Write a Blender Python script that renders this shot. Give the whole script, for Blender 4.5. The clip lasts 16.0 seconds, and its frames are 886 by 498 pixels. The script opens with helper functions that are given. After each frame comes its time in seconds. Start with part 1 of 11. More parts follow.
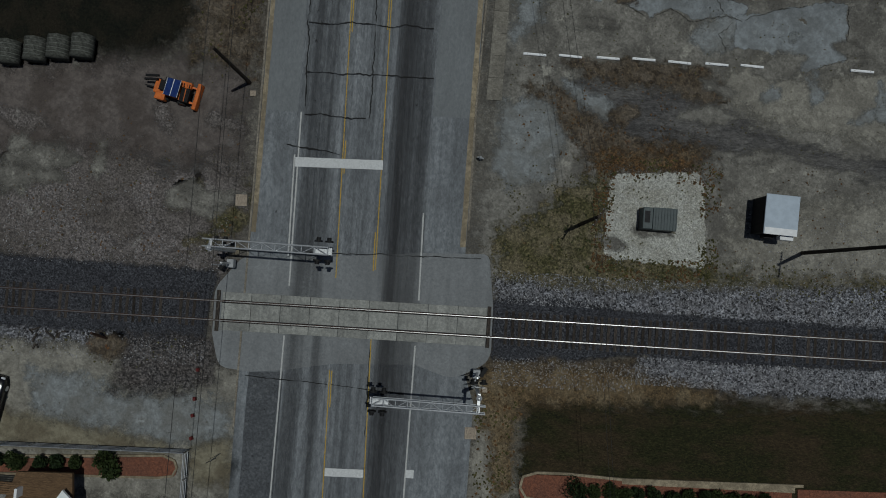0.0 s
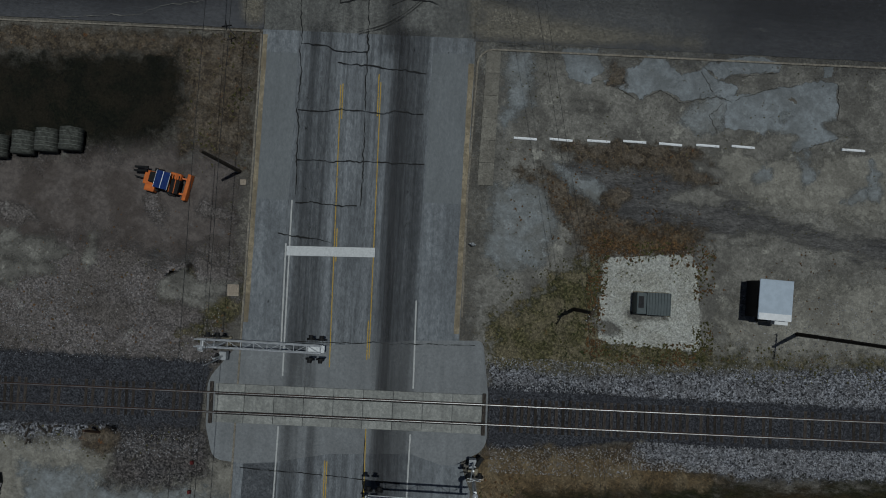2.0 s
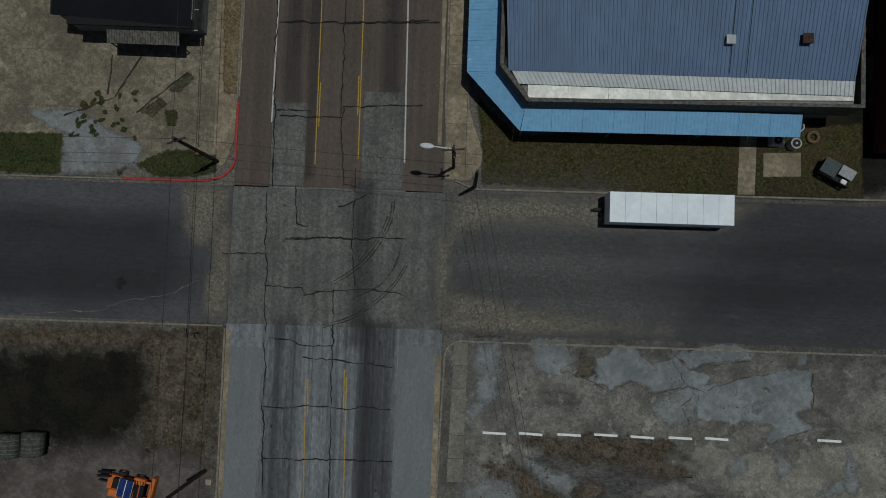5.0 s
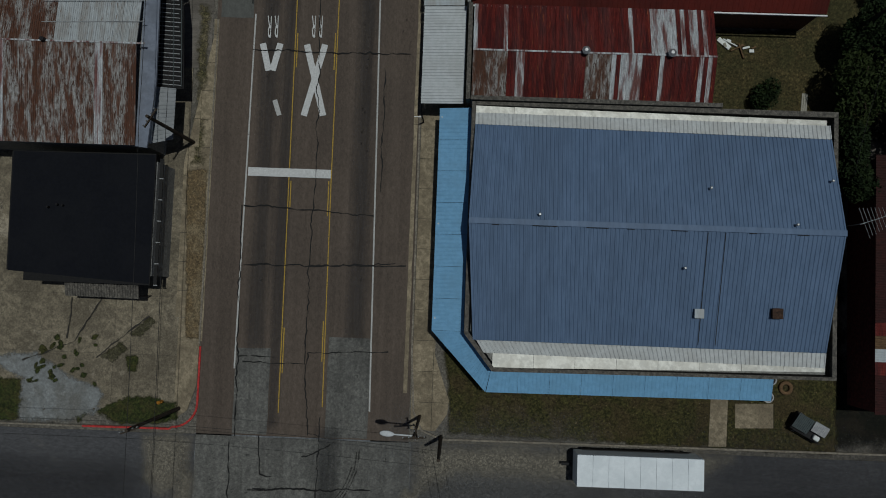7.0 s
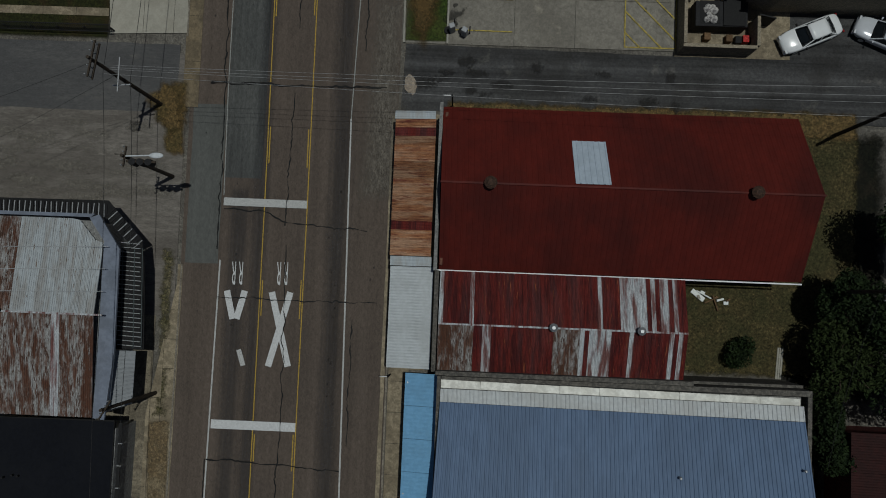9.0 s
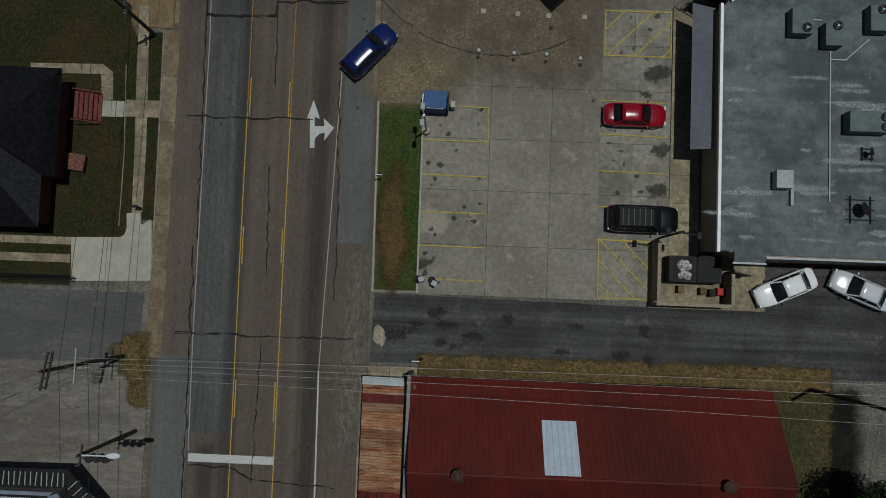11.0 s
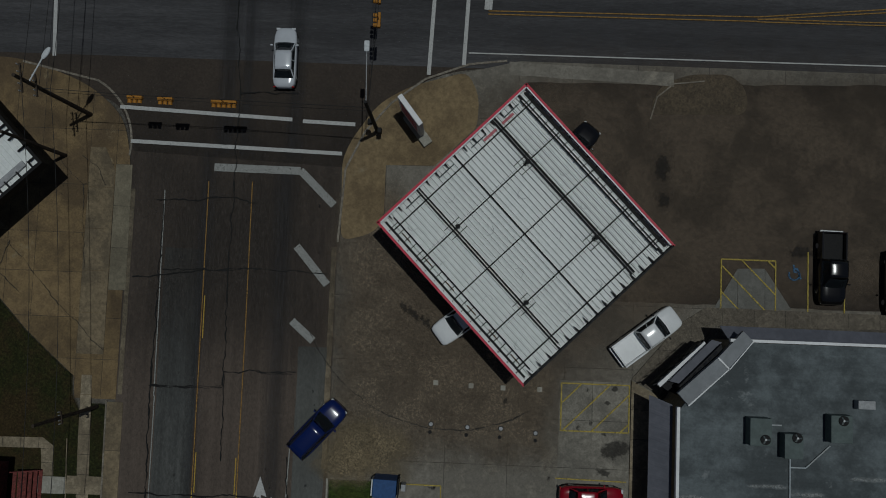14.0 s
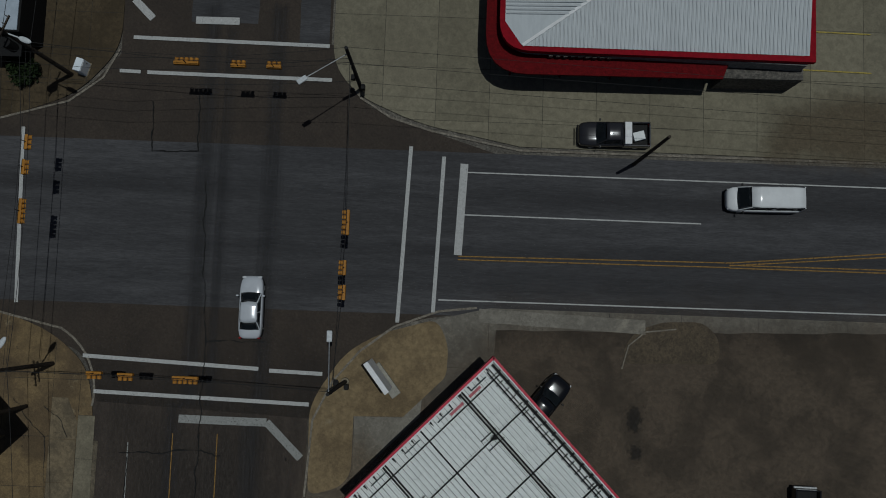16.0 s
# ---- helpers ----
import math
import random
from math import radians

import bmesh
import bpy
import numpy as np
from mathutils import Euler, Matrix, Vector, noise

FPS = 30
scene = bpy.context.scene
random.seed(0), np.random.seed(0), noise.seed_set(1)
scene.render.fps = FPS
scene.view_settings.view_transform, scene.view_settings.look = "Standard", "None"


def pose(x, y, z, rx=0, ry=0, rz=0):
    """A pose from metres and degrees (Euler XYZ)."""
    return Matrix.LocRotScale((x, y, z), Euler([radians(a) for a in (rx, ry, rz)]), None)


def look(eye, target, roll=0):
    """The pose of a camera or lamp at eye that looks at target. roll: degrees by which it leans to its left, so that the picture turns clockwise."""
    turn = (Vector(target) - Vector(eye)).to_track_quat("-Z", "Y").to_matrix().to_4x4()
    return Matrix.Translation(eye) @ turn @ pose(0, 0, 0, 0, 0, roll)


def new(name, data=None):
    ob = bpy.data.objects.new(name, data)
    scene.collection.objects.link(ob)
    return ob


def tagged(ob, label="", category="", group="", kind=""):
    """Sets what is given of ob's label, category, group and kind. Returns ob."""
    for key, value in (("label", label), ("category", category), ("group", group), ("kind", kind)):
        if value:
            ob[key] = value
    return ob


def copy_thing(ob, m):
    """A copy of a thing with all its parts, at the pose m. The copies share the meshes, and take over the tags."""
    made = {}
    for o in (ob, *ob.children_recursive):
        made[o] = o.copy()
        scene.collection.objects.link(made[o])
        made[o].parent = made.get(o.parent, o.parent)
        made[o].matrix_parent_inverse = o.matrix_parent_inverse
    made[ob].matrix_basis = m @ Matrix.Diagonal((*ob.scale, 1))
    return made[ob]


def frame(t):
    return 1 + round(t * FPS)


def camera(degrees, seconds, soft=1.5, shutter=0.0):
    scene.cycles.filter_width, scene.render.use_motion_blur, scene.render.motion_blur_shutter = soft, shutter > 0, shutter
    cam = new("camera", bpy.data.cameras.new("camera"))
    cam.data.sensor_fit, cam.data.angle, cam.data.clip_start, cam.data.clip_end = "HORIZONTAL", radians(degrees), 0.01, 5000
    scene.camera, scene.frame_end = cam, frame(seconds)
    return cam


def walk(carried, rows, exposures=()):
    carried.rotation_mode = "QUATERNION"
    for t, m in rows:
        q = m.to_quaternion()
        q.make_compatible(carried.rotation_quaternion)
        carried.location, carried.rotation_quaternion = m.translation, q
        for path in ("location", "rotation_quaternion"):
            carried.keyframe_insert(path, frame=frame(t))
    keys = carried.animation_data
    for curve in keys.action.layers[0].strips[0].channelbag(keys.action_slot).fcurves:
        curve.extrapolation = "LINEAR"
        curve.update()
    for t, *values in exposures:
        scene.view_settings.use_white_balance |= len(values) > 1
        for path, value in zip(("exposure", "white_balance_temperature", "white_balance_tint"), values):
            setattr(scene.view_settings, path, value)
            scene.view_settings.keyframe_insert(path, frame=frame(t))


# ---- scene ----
# Camera: a drone that looks almost straight down and flies along the street
cam = camera(62.0, 16.0, soft=1.0)
PATH = [
    (0.0, pose(7.980, 22.688, 57.544, 2.309, 0.827, 4.259)),
    (0.5, pose(7.926, 23.474, 57.570, 2.416, 0.804, 3.936)),
    (1.0, pose(7.872, 24.823, 57.590, 2.524, 0.776, 3.668)),
    (1.5, pose(7.898, 26.690, 57.571, 2.619, 0.748, 3.440)),
    (2.0, pose(7.981, 29.067, 57.559, 2.699, 0.731, 3.234)),
    (2.5, pose(8.103, 31.910, 57.554, 2.765, 0.730, 3.079)),
    (3.0, pose(8.268, 35.205, 57.576, 2.821, 0.743, 2.917)),
    (3.2, pose(8.357, 36.655, 57.589, 2.844, 0.750, 2.853)),
    (5.3, pose(10.061, 54.667, 57.657, 3.013, 1.105, 2.057)),
    (5.5, pose(10.243, 56.568, 57.640, 3.037, 1.099, 2.053)),
    (6.0, pose(10.731, 61.385, 57.589, 3.100, 1.072, 2.058)),
    (6.5, pose(11.193, 66.222, 57.539, 3.160, 1.037, 2.101)),
    (7.0, pose(11.658, 71.083, 57.524, 3.209, 1.025, 2.139)),
    (7.5, pose(12.134, 75.994, 57.461, 3.268, 1.032, 2.202)),
    (8.0, pose(12.618, 80.850, 57.384, 3.353, 1.051, 2.246)),
    (8.5, pose(13.082, 85.670, 57.327, 3.465, 1.071, 2.292)),
    (9.0, pose(13.484, 90.475, 57.325, 3.589, 1.073, 2.324)),
    (9.2, pose(13.641, 92.409, 57.330, 3.635, 1.070, 2.335)),
    (11.3, pose(14.721, 113.266, 57.356, 3.529, 0.482, 2.186)),
    (11.5, pose(14.889, 115.230, 57.353, 3.539, 0.473, 2.179)),
    (12.0, pose(15.322, 120.130, 57.341, 3.570, 0.457, 2.171)),
    (12.5, pose(15.767, 124.957, 57.332, 3.616, 0.463, 2.174)),
    (13.0, pose(16.221, 129.769, 57.349, 3.677, 0.477, 2.187)),
    (13.5, pose(16.651, 134.538, 57.378, 3.765, 0.470, 2.191)),
    (14.0, pose(17.055, 139.282, 57.404, 3.894, 0.417, 2.191)),
    (14.5, pose(17.382, 144.005, 57.448, 4.072, 0.338, 2.183)),
    (15.0, pose(17.718, 148.680, 57.566, 4.293, 0.237, 2.175)),
    (15.5, pose(18.054, 153.320, 57.723, 4.547, 0.123, 2.158)),
    (16.0, pose(18.376, 157.941, 57.921, 4.820, 0.006, 2.124)),
]
walk(cam, PATH, exposures=[(0, -1.65, 6400, 10), (3.2, -1.62, 6150, 10), (5.5, -1.62, 6480, 10), (7, -1.72, 6500, 10), (9, -1.66, 6500, 10), (11.3, -1.27, 6480, 10), (12, -1.32, 6450, 10), (12.5, -1.54, 6450, 10), (13, -1.72, 6420, 10), (13.5, -1.95, 6380, 10), (14, -2.1, 6350, 10), (14.5, -2.12, 6350, 10), (15, -2.06, 6330, 10), (15.5, -2.02, 6300, 10), (16, -1.92, 6280, 10)])

# Light: a high, hard sun and a clear sky
SUN_WAY = Vector((0.145, 0.085, 1.0)).normalized()
world = bpy.data.worlds.new("sky")
scene.world = world
world.use_nodes = True
wn = world.node_tree
sky = wn.nodes.new("ShaderNodeTexSky")
sky.sky_type = "NISHITA"
sky.sun_disc = False
sky.sun_elevation = math.asin(SUN_WAY.z)
sky.sun_rotation = math.atan2(SUN_WAY.x, SUN_WAY.y)
wn.nodes["Background"].inputs["Strength"].default_value = 0.05
wn.links.new(sky.outputs["Color"], wn.nodes["Background"].inputs["Color"])
sun_data = bpy.data.lights.new("sun", "SUN")
sun_data.energy = 5.0
sun_data.angle = radians(0.53)
sun_data.color = (0.955, 1.0, 0.96)
sun = new("sun", sun_data)
sun.matrix_world = look(SUN_WAY * 200, (0, 0, 0))



# ---- materials ----
def mat(name, a, b=None, scale=6.0, rough=0.85, metal=0.0, bump=0.15, bump_scale=None, stain=None, stain_scale=0.35,
        stain_amount=0.5, stretch=(1, 1, 1), soft=0.0, soft_scale=2.5, wear=0.0, wear_scale=3.0, vary=0.0, coat=0.0, cover=1.0, crisp=0.3, blotch=None, blotch_scale=1.2, blotch_cut=0.56, speck=None, speck_scale=5.0, speck_cut=0.62, grit=None, pebble=0.0, pebble_scale=8.0, streak=0.0, streak_scale=(3.0, 0.06)):
    """A worn surface: fine grain from a to b, large stains, bumps; soft: fades out where the attribute edge falls; wear: rubbed-off holes."""
    m = bpy.data.materials.new(name)
    m.use_nodes = True
    n, l = m.node_tree.nodes, m.node_tree.links
    bs = n["Principled BSDF"]
    b = b or tuple(v * 0.8 for v in a)
    co = n.new("ShaderNodeTexCoord")
    mp = n.new("ShaderNodeMapping")
    mp.inputs["Scale"].default_value = stretch
    mp.inputs["Rotation"].default_value = (0.7, 0.4, 0.5)   # so that no layer lies in the plane of the noise lattice
    l.new(co.outputs["Object"], mp.inputs["Vector"])

    def noise_node(sc, detail=6, rougher=0.6):
        t = n.new("ShaderNodeTexNoise")
        t.inputs["Scale"].default_value, t.inputs["Detail"].default_value, t.inputs["Roughness"].default_value = sc, detail, rougher
        t.inputs["Lacunarity"].default_value = 2.17
        l.new(mp.outputs["Vector"], t.inputs["Vector"])
        return t.outputs["Fac"]

    def ramp(fac, lo, hi):
        r = n.new("ShaderNodeMapRange")
        r.interpolation_type = "SMOOTHSTEP"
        r.inputs["From Min"].default_value, r.inputs["From Max"].default_value = lo, hi
        l.new(fac, r.inputs["Value"])
        return r.outputs["Result"]

    def mix(fac, c1, c2, kind="MIX"):
        x = n.new("ShaderNodeMix")
        x.data_type, x.blend_type = "RGBA", kind
        for sock, v in ((x.inputs["Factor"], fac), (x.inputs["A"], c1), (x.inputs["B"], c2)):
            if isinstance(v, (int, float)):
                sock.default_value = v
            elif isinstance(v, tuple):
                sock.default_value = (*v, 1)
            else:
                l.new(v, sock)
        return x.outputs["Result"]

    def scaled(colour, fac, lo, hi, dark, light):
        g = n.new("ShaderNodeMapRange")
        g.inputs["From Min"].default_value, g.inputs["From Max"].default_value = lo, hi
        g.inputs["To Min"].default_value, g.inputs["To Max"].default_value = dark, light
        l.new(fac, g.inputs["Value"])
        h = n.new("ShaderNodeHueSaturation")
        l.new(g.outputs["Result"], h.inputs["Value"])
        l.new(colour, h.inputs["Color"])
        return h.outputs["Color"]

    grain = noise_node(scale, 8, 0.65)
    col = mix(ramp(grain, 0.4, 0.6), a, b)
    if stain:
        big = noise_node(stain_scale, 5, 0.62)
        half = n.new("ShaderNodeMath")
        half.operation = "MULTIPLY"
        half.inputs[1].default_value = stain_amount
        l.new(ramp(big, 0.42, 0.62), half.inputs[0])
        col = mix(half.outputs[0], col, stain)
    if blotch:
        bl = noise_node(blotch_scale, 9, 0.7)
        col = mix(ramp(bl, blotch_cut, blotch_cut + 0.1), col, blotch)
    if speck:
        sp = noise_node(speck_scale, 3, 0.7)
        col = mix(ramp(sp, speck_cut, speck_cut + 0.06), col, speck)
    if grit is None:
        grit = 0.2 if rough >= 0.7 and not soft else (0.28 if rough >= 0.7 else 0.0)
    if grit:
        g = n.new("ShaderNodeMapRange")
        g.inputs["From Min"].default_value, g.inputs["From Max"].default_value = 0.3, 0.7
        g.inputs["To Min"].default_value, g.inputs["To Max"].default_value = 1 - 2 * grit, 1 + 2 * grit
        l.new(noise_node(6.3, 4, 0.8), g.inputs["Value"])
        gs = n.new("ShaderNodeHueSaturation")
        l.new(g.outputs["Result"], gs.inputs["Value"])
        l.new(col, gs.inputs["Color"])
        col = gs.outputs["Color"]
    if rough >= 0.7 and grit:
        col = scaled(col, noise_node(19.0, 3, 0.75), 0.36, 0.64, 1 - 1.5 * grit, 1 + 1.7 * grit)
    if pebble:
        vo = n.new("ShaderNodeTexVoronoi")
        vo.inputs["Scale"].default_value = pebble_scale
        l.new(mp.outputs["Vector"], vo.inputs["Vector"])
        one = n.new("ShaderNodeSeparateColor")
        l.new(vo.outputs["Color"], one.inputs["Color"])
        col = scaled(col, one.outputs[0], 0.0, 1.0, 1 - pebble, 1 + pebble)
    if streak:
        sm = n.new("ShaderNodeMapping")
        sm.inputs["Scale"].default_value = (streak_scale[0], streak_scale[1], 1.0)
        sm.inputs["Location"].default_value = (3.7, 1.3, 0.5)
        l.new(co.outputs["Object"], sm.inputs["Vector"])
        st = n.new("ShaderNodeTexNoise")
        st.inputs["Scale"].default_value, st.inputs["Detail"].default_value, st.inputs["Roughness"].default_value = 1.0, 5, 0.62
        l.new(sm.outputs["Vector"], st.inputs["Vector"])
        col = scaled(col, st.outputs["Fac"], 0.32, 0.68, 1 - streak, 1 + streak)
    if vary:
        info = n.new("ShaderNodeObjectInfo")
        r = n.new("ShaderNodeMapRange")
        r.inputs["To Min"].default_value, r.inputs["To Max"].default_value = 1 - vary, 1 + vary
        l.new(info.outputs["Random"], r.inputs["Value"])
        hs = n.new("ShaderNodeHueSaturation")
        l.new(r.outputs["Result"], hs.inputs["Value"])
        l.new(col, hs.inputs["Color"])
        col = hs.outputs["Color"]
    l.new(col, bs.inputs["Base Color"])
    bs.inputs["Roughness"].default_value = rough
    if rough >= 0.4 and metal < 0.5 and not coat:
        bs.inputs["Specular IOR Level"].default_value = 0.15
    bs.inputs["Metallic"].default_value = metal
    if coat:
        bs.inputs["Coat Weight"].default_value = coat
        bs.inputs["Coat Roughness"].default_value = 0.05
    if bump:
        bp = n.new("ShaderNodeBump")
        bp.inputs["Strength"].default_value = bump
        bp.inputs["Distance"].default_value = 0.02
        l.new(noise_node(bump_scale or scale * 2, 6, 0.6), bp.inputs["Height"])
        l.new(bp.outputs["Normal"], bs.inputs["Normal"])
    if soft or wear:
        out = n["Material Output"]
        tr = n.new("ShaderNodeBsdfTransparent")
        mx = n.new("ShaderNodeMixShader")
        if soft:
            at = n.new("ShaderNodeAttribute")
            at.attribute_name = "edge"
            mm = n.new("ShaderNodeMath")
            mm.operation = "MULTIPLY_ADD"
            mm.inputs[1].default_value = 1.0
            nz = n.new("ShaderNodeMath")
            nz.operation = "MULTIPLY_ADD"
            nz.inputs[1].default_value, nz.inputs[2].default_value = soft, -soft * 0.5
            l.new(noise_node(soft_scale, 9, 0.72), nz.inputs[0])
            l.new(at.outputs["Fac"], mm.inputs[0])
            l.new(nz.outputs[0], mm.inputs[2])
            fac = ramp(mm.outputs[0], 0.5 - crisp, 0.5 + crisp)
            if cover < 1:
                cv = n.new("ShaderNodeMath")
                cv.operation = "MULTIPLY"
                cv.inputs[1].default_value = cover
                l.new(fac, cv.inputs[0])
                fac = cv.outputs[0]
            if wear:
                w2 = n.new("ShaderNodeMath")
                w2.operation = "MULTIPLY"
                l.new(fac, w2.inputs[0])
                l.new(ramp(noise_node(wear_scale, 9, 0.75), wear - 0.05, wear + 0.05), w2.inputs[1])
                fac = w2.outputs[0]
        else:
            fac = ramp(noise_node(wear_scale, 9, 0.75), wear - 0.05, wear + 0.05)
        l.new(fac, mx.inputs["Fac"])
        l.new(tr.outputs[0], mx.inputs[1])
        l.new(bs.outputs[0], mx.inputs[2])
        l.new(mx.outputs[0], out.inputs["Surface"])
    return m


def glass(name, tint=(0.02, 0.025, 0.03), rough=0.03):
    m = bpy.data.materials.new(name)
    m.use_nodes = True
    bs = m.node_tree.nodes["Principled BSDF"]
    bs.inputs["Base Color"].default_value = (*tint, 1)
    bs.inputs["Roughness"].default_value = rough
    bs.inputs["IOR"].default_value = 1.5
    return m


# ground and road surfaces
M_EARTH = mat("bare_earth", (0.15, 0.138, 0.118), (0.105, 0.097, 0.084), 5.0, stain=(0.075, 0.069, 0.06), stain_scale=0.25, stain_amount=0.75, bump=0.4, bump_scale=9, blotch=(0.19, 0.178, 0.155), blotch_scale=0.5, blotch_cut=0.6, speck=(0.05, 0.046, 0.038), speck_scale=2.2, speck_cut=0.66, pebble=0.2, pebble_scale=9.0)
M_MUD_HARD = mat("dirt_in_joints", (0.05, 0.046, 0.04), (0.035, 0.032, 0.028), 4.0)
M_GRAVEL = mat("grey_gravel", (0.176, 0.158, 0.152), (0.084, 0.074, 0.071), 6.0, stain=(0.078, 0.068, 0.06), stain_scale=0.22, stain_amount=0.65, bump=0.5, bump_scale=8, soft=1.6, soft_scale=1.0, blotch=(0.215, 0.205, 0.19), blotch_scale=0.6, blotch_cut=0.6, grit=0.16, pebble=0.45, pebble_scale=10.0, speck=(0.34, 0.33, 0.31), speck_scale=7.0, speck_cut=0.73)
M_GRAVEL_LIGHT = mat("pale_gravel", (0.385, 0.385, 0.352), (0.30, 0.30, 0.272), 9.0, stain=(0.23, 0.222, 0.185), stain_scale=0.7, stain_amount=0.6, bump=0.5, bump_scale=14, soft=1.3, soft_scale=1.5, crisp=0.08, speck=(0.0637, 0.0585, 0.0404), speck_scale=1.6, speck_cut=0.68, pebble=0.14, pebble_scale=9.0)
M_BALLAST = mat("dark_ballast", (0.062, 0.064, 0.072), (0.017, 0.018, 0.022), 9.0, stain=(0.028, 0.028, 0.033), bump=0.9, bump_scale=12, soft=1.4, soft_scale=1.2, speck=(0.188, 0.2, 0.229), speck_scale=5.0, speck_cut=0.72, pebble=0.5, pebble_scale=9.0)
M_BALLAST_PALE = mat("pale_ballast", (0.21, 0.215, 0.235), (0.032, 0.032, 0.036), 6.0, stain=(0.075, 0.072, 0.075), stain_scale=0.5, stain_amount=0.7, bump=0.9, bump_scale=10, soft=1.8, soft_scale=1.2, speck=(0.6, 0.61, 0.63), speck_scale=4.0, speck_cut=0.67, pebble=0.9, pebble_scale=7.0)
M_MUD = mat("dark_damp_dirt", (0.082, 0.079, 0.078), (0.050, 0.048, 0.047), 2.5, stain=(0.125, 0.12, 0.113), stain_scale=0.5, stain_amount=0.6, stretch=(0.5, 1.4, 1), bump=0.3, soft=1.7, soft_scale=0.7, crisp=0.3, pebble=0.14, pebble_scale=6.0)
M_YELLOWSAND = mat("yellow_tan_sand", (0.215, 0.195, 0.140), (0.150, 0.134, 0.096), 2.2, stain=(0.10, 0.082, 0.055), stain_scale=0.45, stain_amount=0.7, bump=0.3, bump_scale=8, soft=1.8, soft_scale=0.6, crisp=0.4, speck=(0.06, 0.046, 0.028), speck_scale=1.8, speck_cut=0.68, grit=0.1)
M_DARKGRAVEL = mat("dark_spilt_stone", (0.105, 0.096, 0.092), (0.030, 0.029, 0.031), 6.0, stain=(0.07, 0.06, 0.055), stain_scale=0.5, bump=0.9, bump_scale=10, soft=1.8, soft_scale=0.9, crisp=0.4, speck=(0.34, 0.32, 0.31), speck_scale=6.0, speck_cut=0.7, pebble=0.7, pebble_scale=8.0)
M_DRYLAWN = mat("brown_dry_lawn", (0.082, 0.052, 0.020), (0.050, 0.036, 0.014), 5.0, stain=(0.11, 0.066, 0.024), stain_scale=0.4, bump=0.6, bump_scale=10, soft=1.4, soft_scale=0.7, crisp=0.4, pebble=0.15)
M_ALLEYGRASS = mat("dry_orange_grass", (0.135, 0.088, 0.036), (0.075, 0.052, 0.022), 4.0, stain=(0.05, 0.045, 0.018), stain_scale=0.5, bump=0.5, soft=1.6, soft_scale=0.9, crisp=0.3, pebble=0.25)
M_PACKED = mat("packed_dirt", (0.128, 0.110, 0.100), (0.092, 0.079, 0.073), 2.5, stain=(0.066, 0.054, 0.048), stain_scale=0.4, stain_amount=0.8, bump=0.3, soft=1.8, soft_scale=0.6, crisp=0.4, blotch=(0.165, 0.155, 0.15), blotch_scale=0.7, blotch_cut=0.6, grit=0.1)
M_ROADWEAR = mat("scuffed_brown_shoulder", (0.175, 0.158, 0.132), (0.138, 0.125, 0.106), 3.0, stretch=(1, 0.3, 1), bump=0.1, soft=1.2, soft_scale=0.5, crisp=0.5, cover=0.55)
M_RUSTVERGE = mat("orange_brown_verge", (0.118, 0.082, 0.044), (0.074, 0.053, 0.030), 3.5, stain=(0.15, 0.118, 0.074), stain_scale=0.6, stain_amount=0.7, bump=0.5, soft=1.8, soft_scale=0.8, crisp=0.35, speck=(0.045, 0.035, 0.02), speck_scale=2.4, speck_cut=0.66, pebble=0.3)
M_LITTER = mat("brown_dead_grass", (0.088, 0.068, 0.046), (0.042, 0.033, 0.025), 3.0, stain=(0.12, 0.10, 0.078), stain_scale=0.9, stain_amount=0.7, bump=0.5, soft=1.9, soft_scale=1.2, crisp=0.3, speck=(0.11, 0.052, 0.022), speck_scale=1.4, speck_cut=0.64, pebble=0.25, pebble_scale=7.0)
M_SCRUB = mat("scrubby_grass", (0.095, 0.083, 0.042), (0.034, 0.034, 0.014), 5.0, stain=(0.13, 0.11, 0.072), stain_scale=0.6, stain_amount=0.75, bump=0.8, bump_scale=10, soft=2.0, soft_scale=1.3, crisp=0.25, speck=(0.022, 0.027, 0.009), speck_scale=2.4, speck_cut=0.6, blotch=(0.11, 0.06, 0.026), blotch_scale=0.7, blotch_cut=0.62, pebble=0.35, pebble_scale=7.0)
M_GRASS = mat("mown_grass", (0.0250, 0.0238, 0.0088), (0.0100, 0.0115, 0.0042), 8.0, stain=(0.036, 0.0245, 0.0135), stain_scale=0.35, stain_amount=0.8, stretch=(0.6, 1.4, 1), bump=0.8, bump_scale=16, soft=1.4, soft_scale=1.2, speck=(0.044, 0.034, 0.018), speck_scale=1.8, speck_cut=0.7, pebble=0.2)
M_LAWN = mat("green_lawn", (0.036, 0.062, 0.011), (0.020, 0.036, 0.008), 5.0, stain=(0.05, 0.052, 0.014), stain_scale=0.3, stain_amount=0.5, bump=0.8, bump_scale=10, soft=0.3, speck=(0.02, 0.03, 0.008), speck_scale=2.5, speck_cut=0.66, pebble=0.2)
# own colour of the dark field; behind the building it also paints tree shade
M_DARKGRASS = mat("dark_and_shaded_grass", (0.0095, 0.0100, 0.0060), (0.0042, 0.0050, 0.0032), 5.0, stain=(0.022, 0.017, 0.011), stain_scale=0.5, bump=0.7, soft=1.4, soft_scale=0.6, crisp=0.4)
M_OLDPATCH = mat("worn_grey_paving", (0.232, 0.252, 0.263), (0.176, 0.190, 0.196), 2.2, stain=(0.128, 0.134, 0.134), stain_scale=0.45, stain_amount=0.65, bump=0.2, soft=1.5, soft_scale=0.9, crisp=0.06, blotch=(0.275, 0.295, 0.30), blotch_scale=0.6, blotch_cut=0.58, speck=(0.10, 0.088, 0.072), speck_scale=1.3, speck_cut=0.66, grit=0.08)
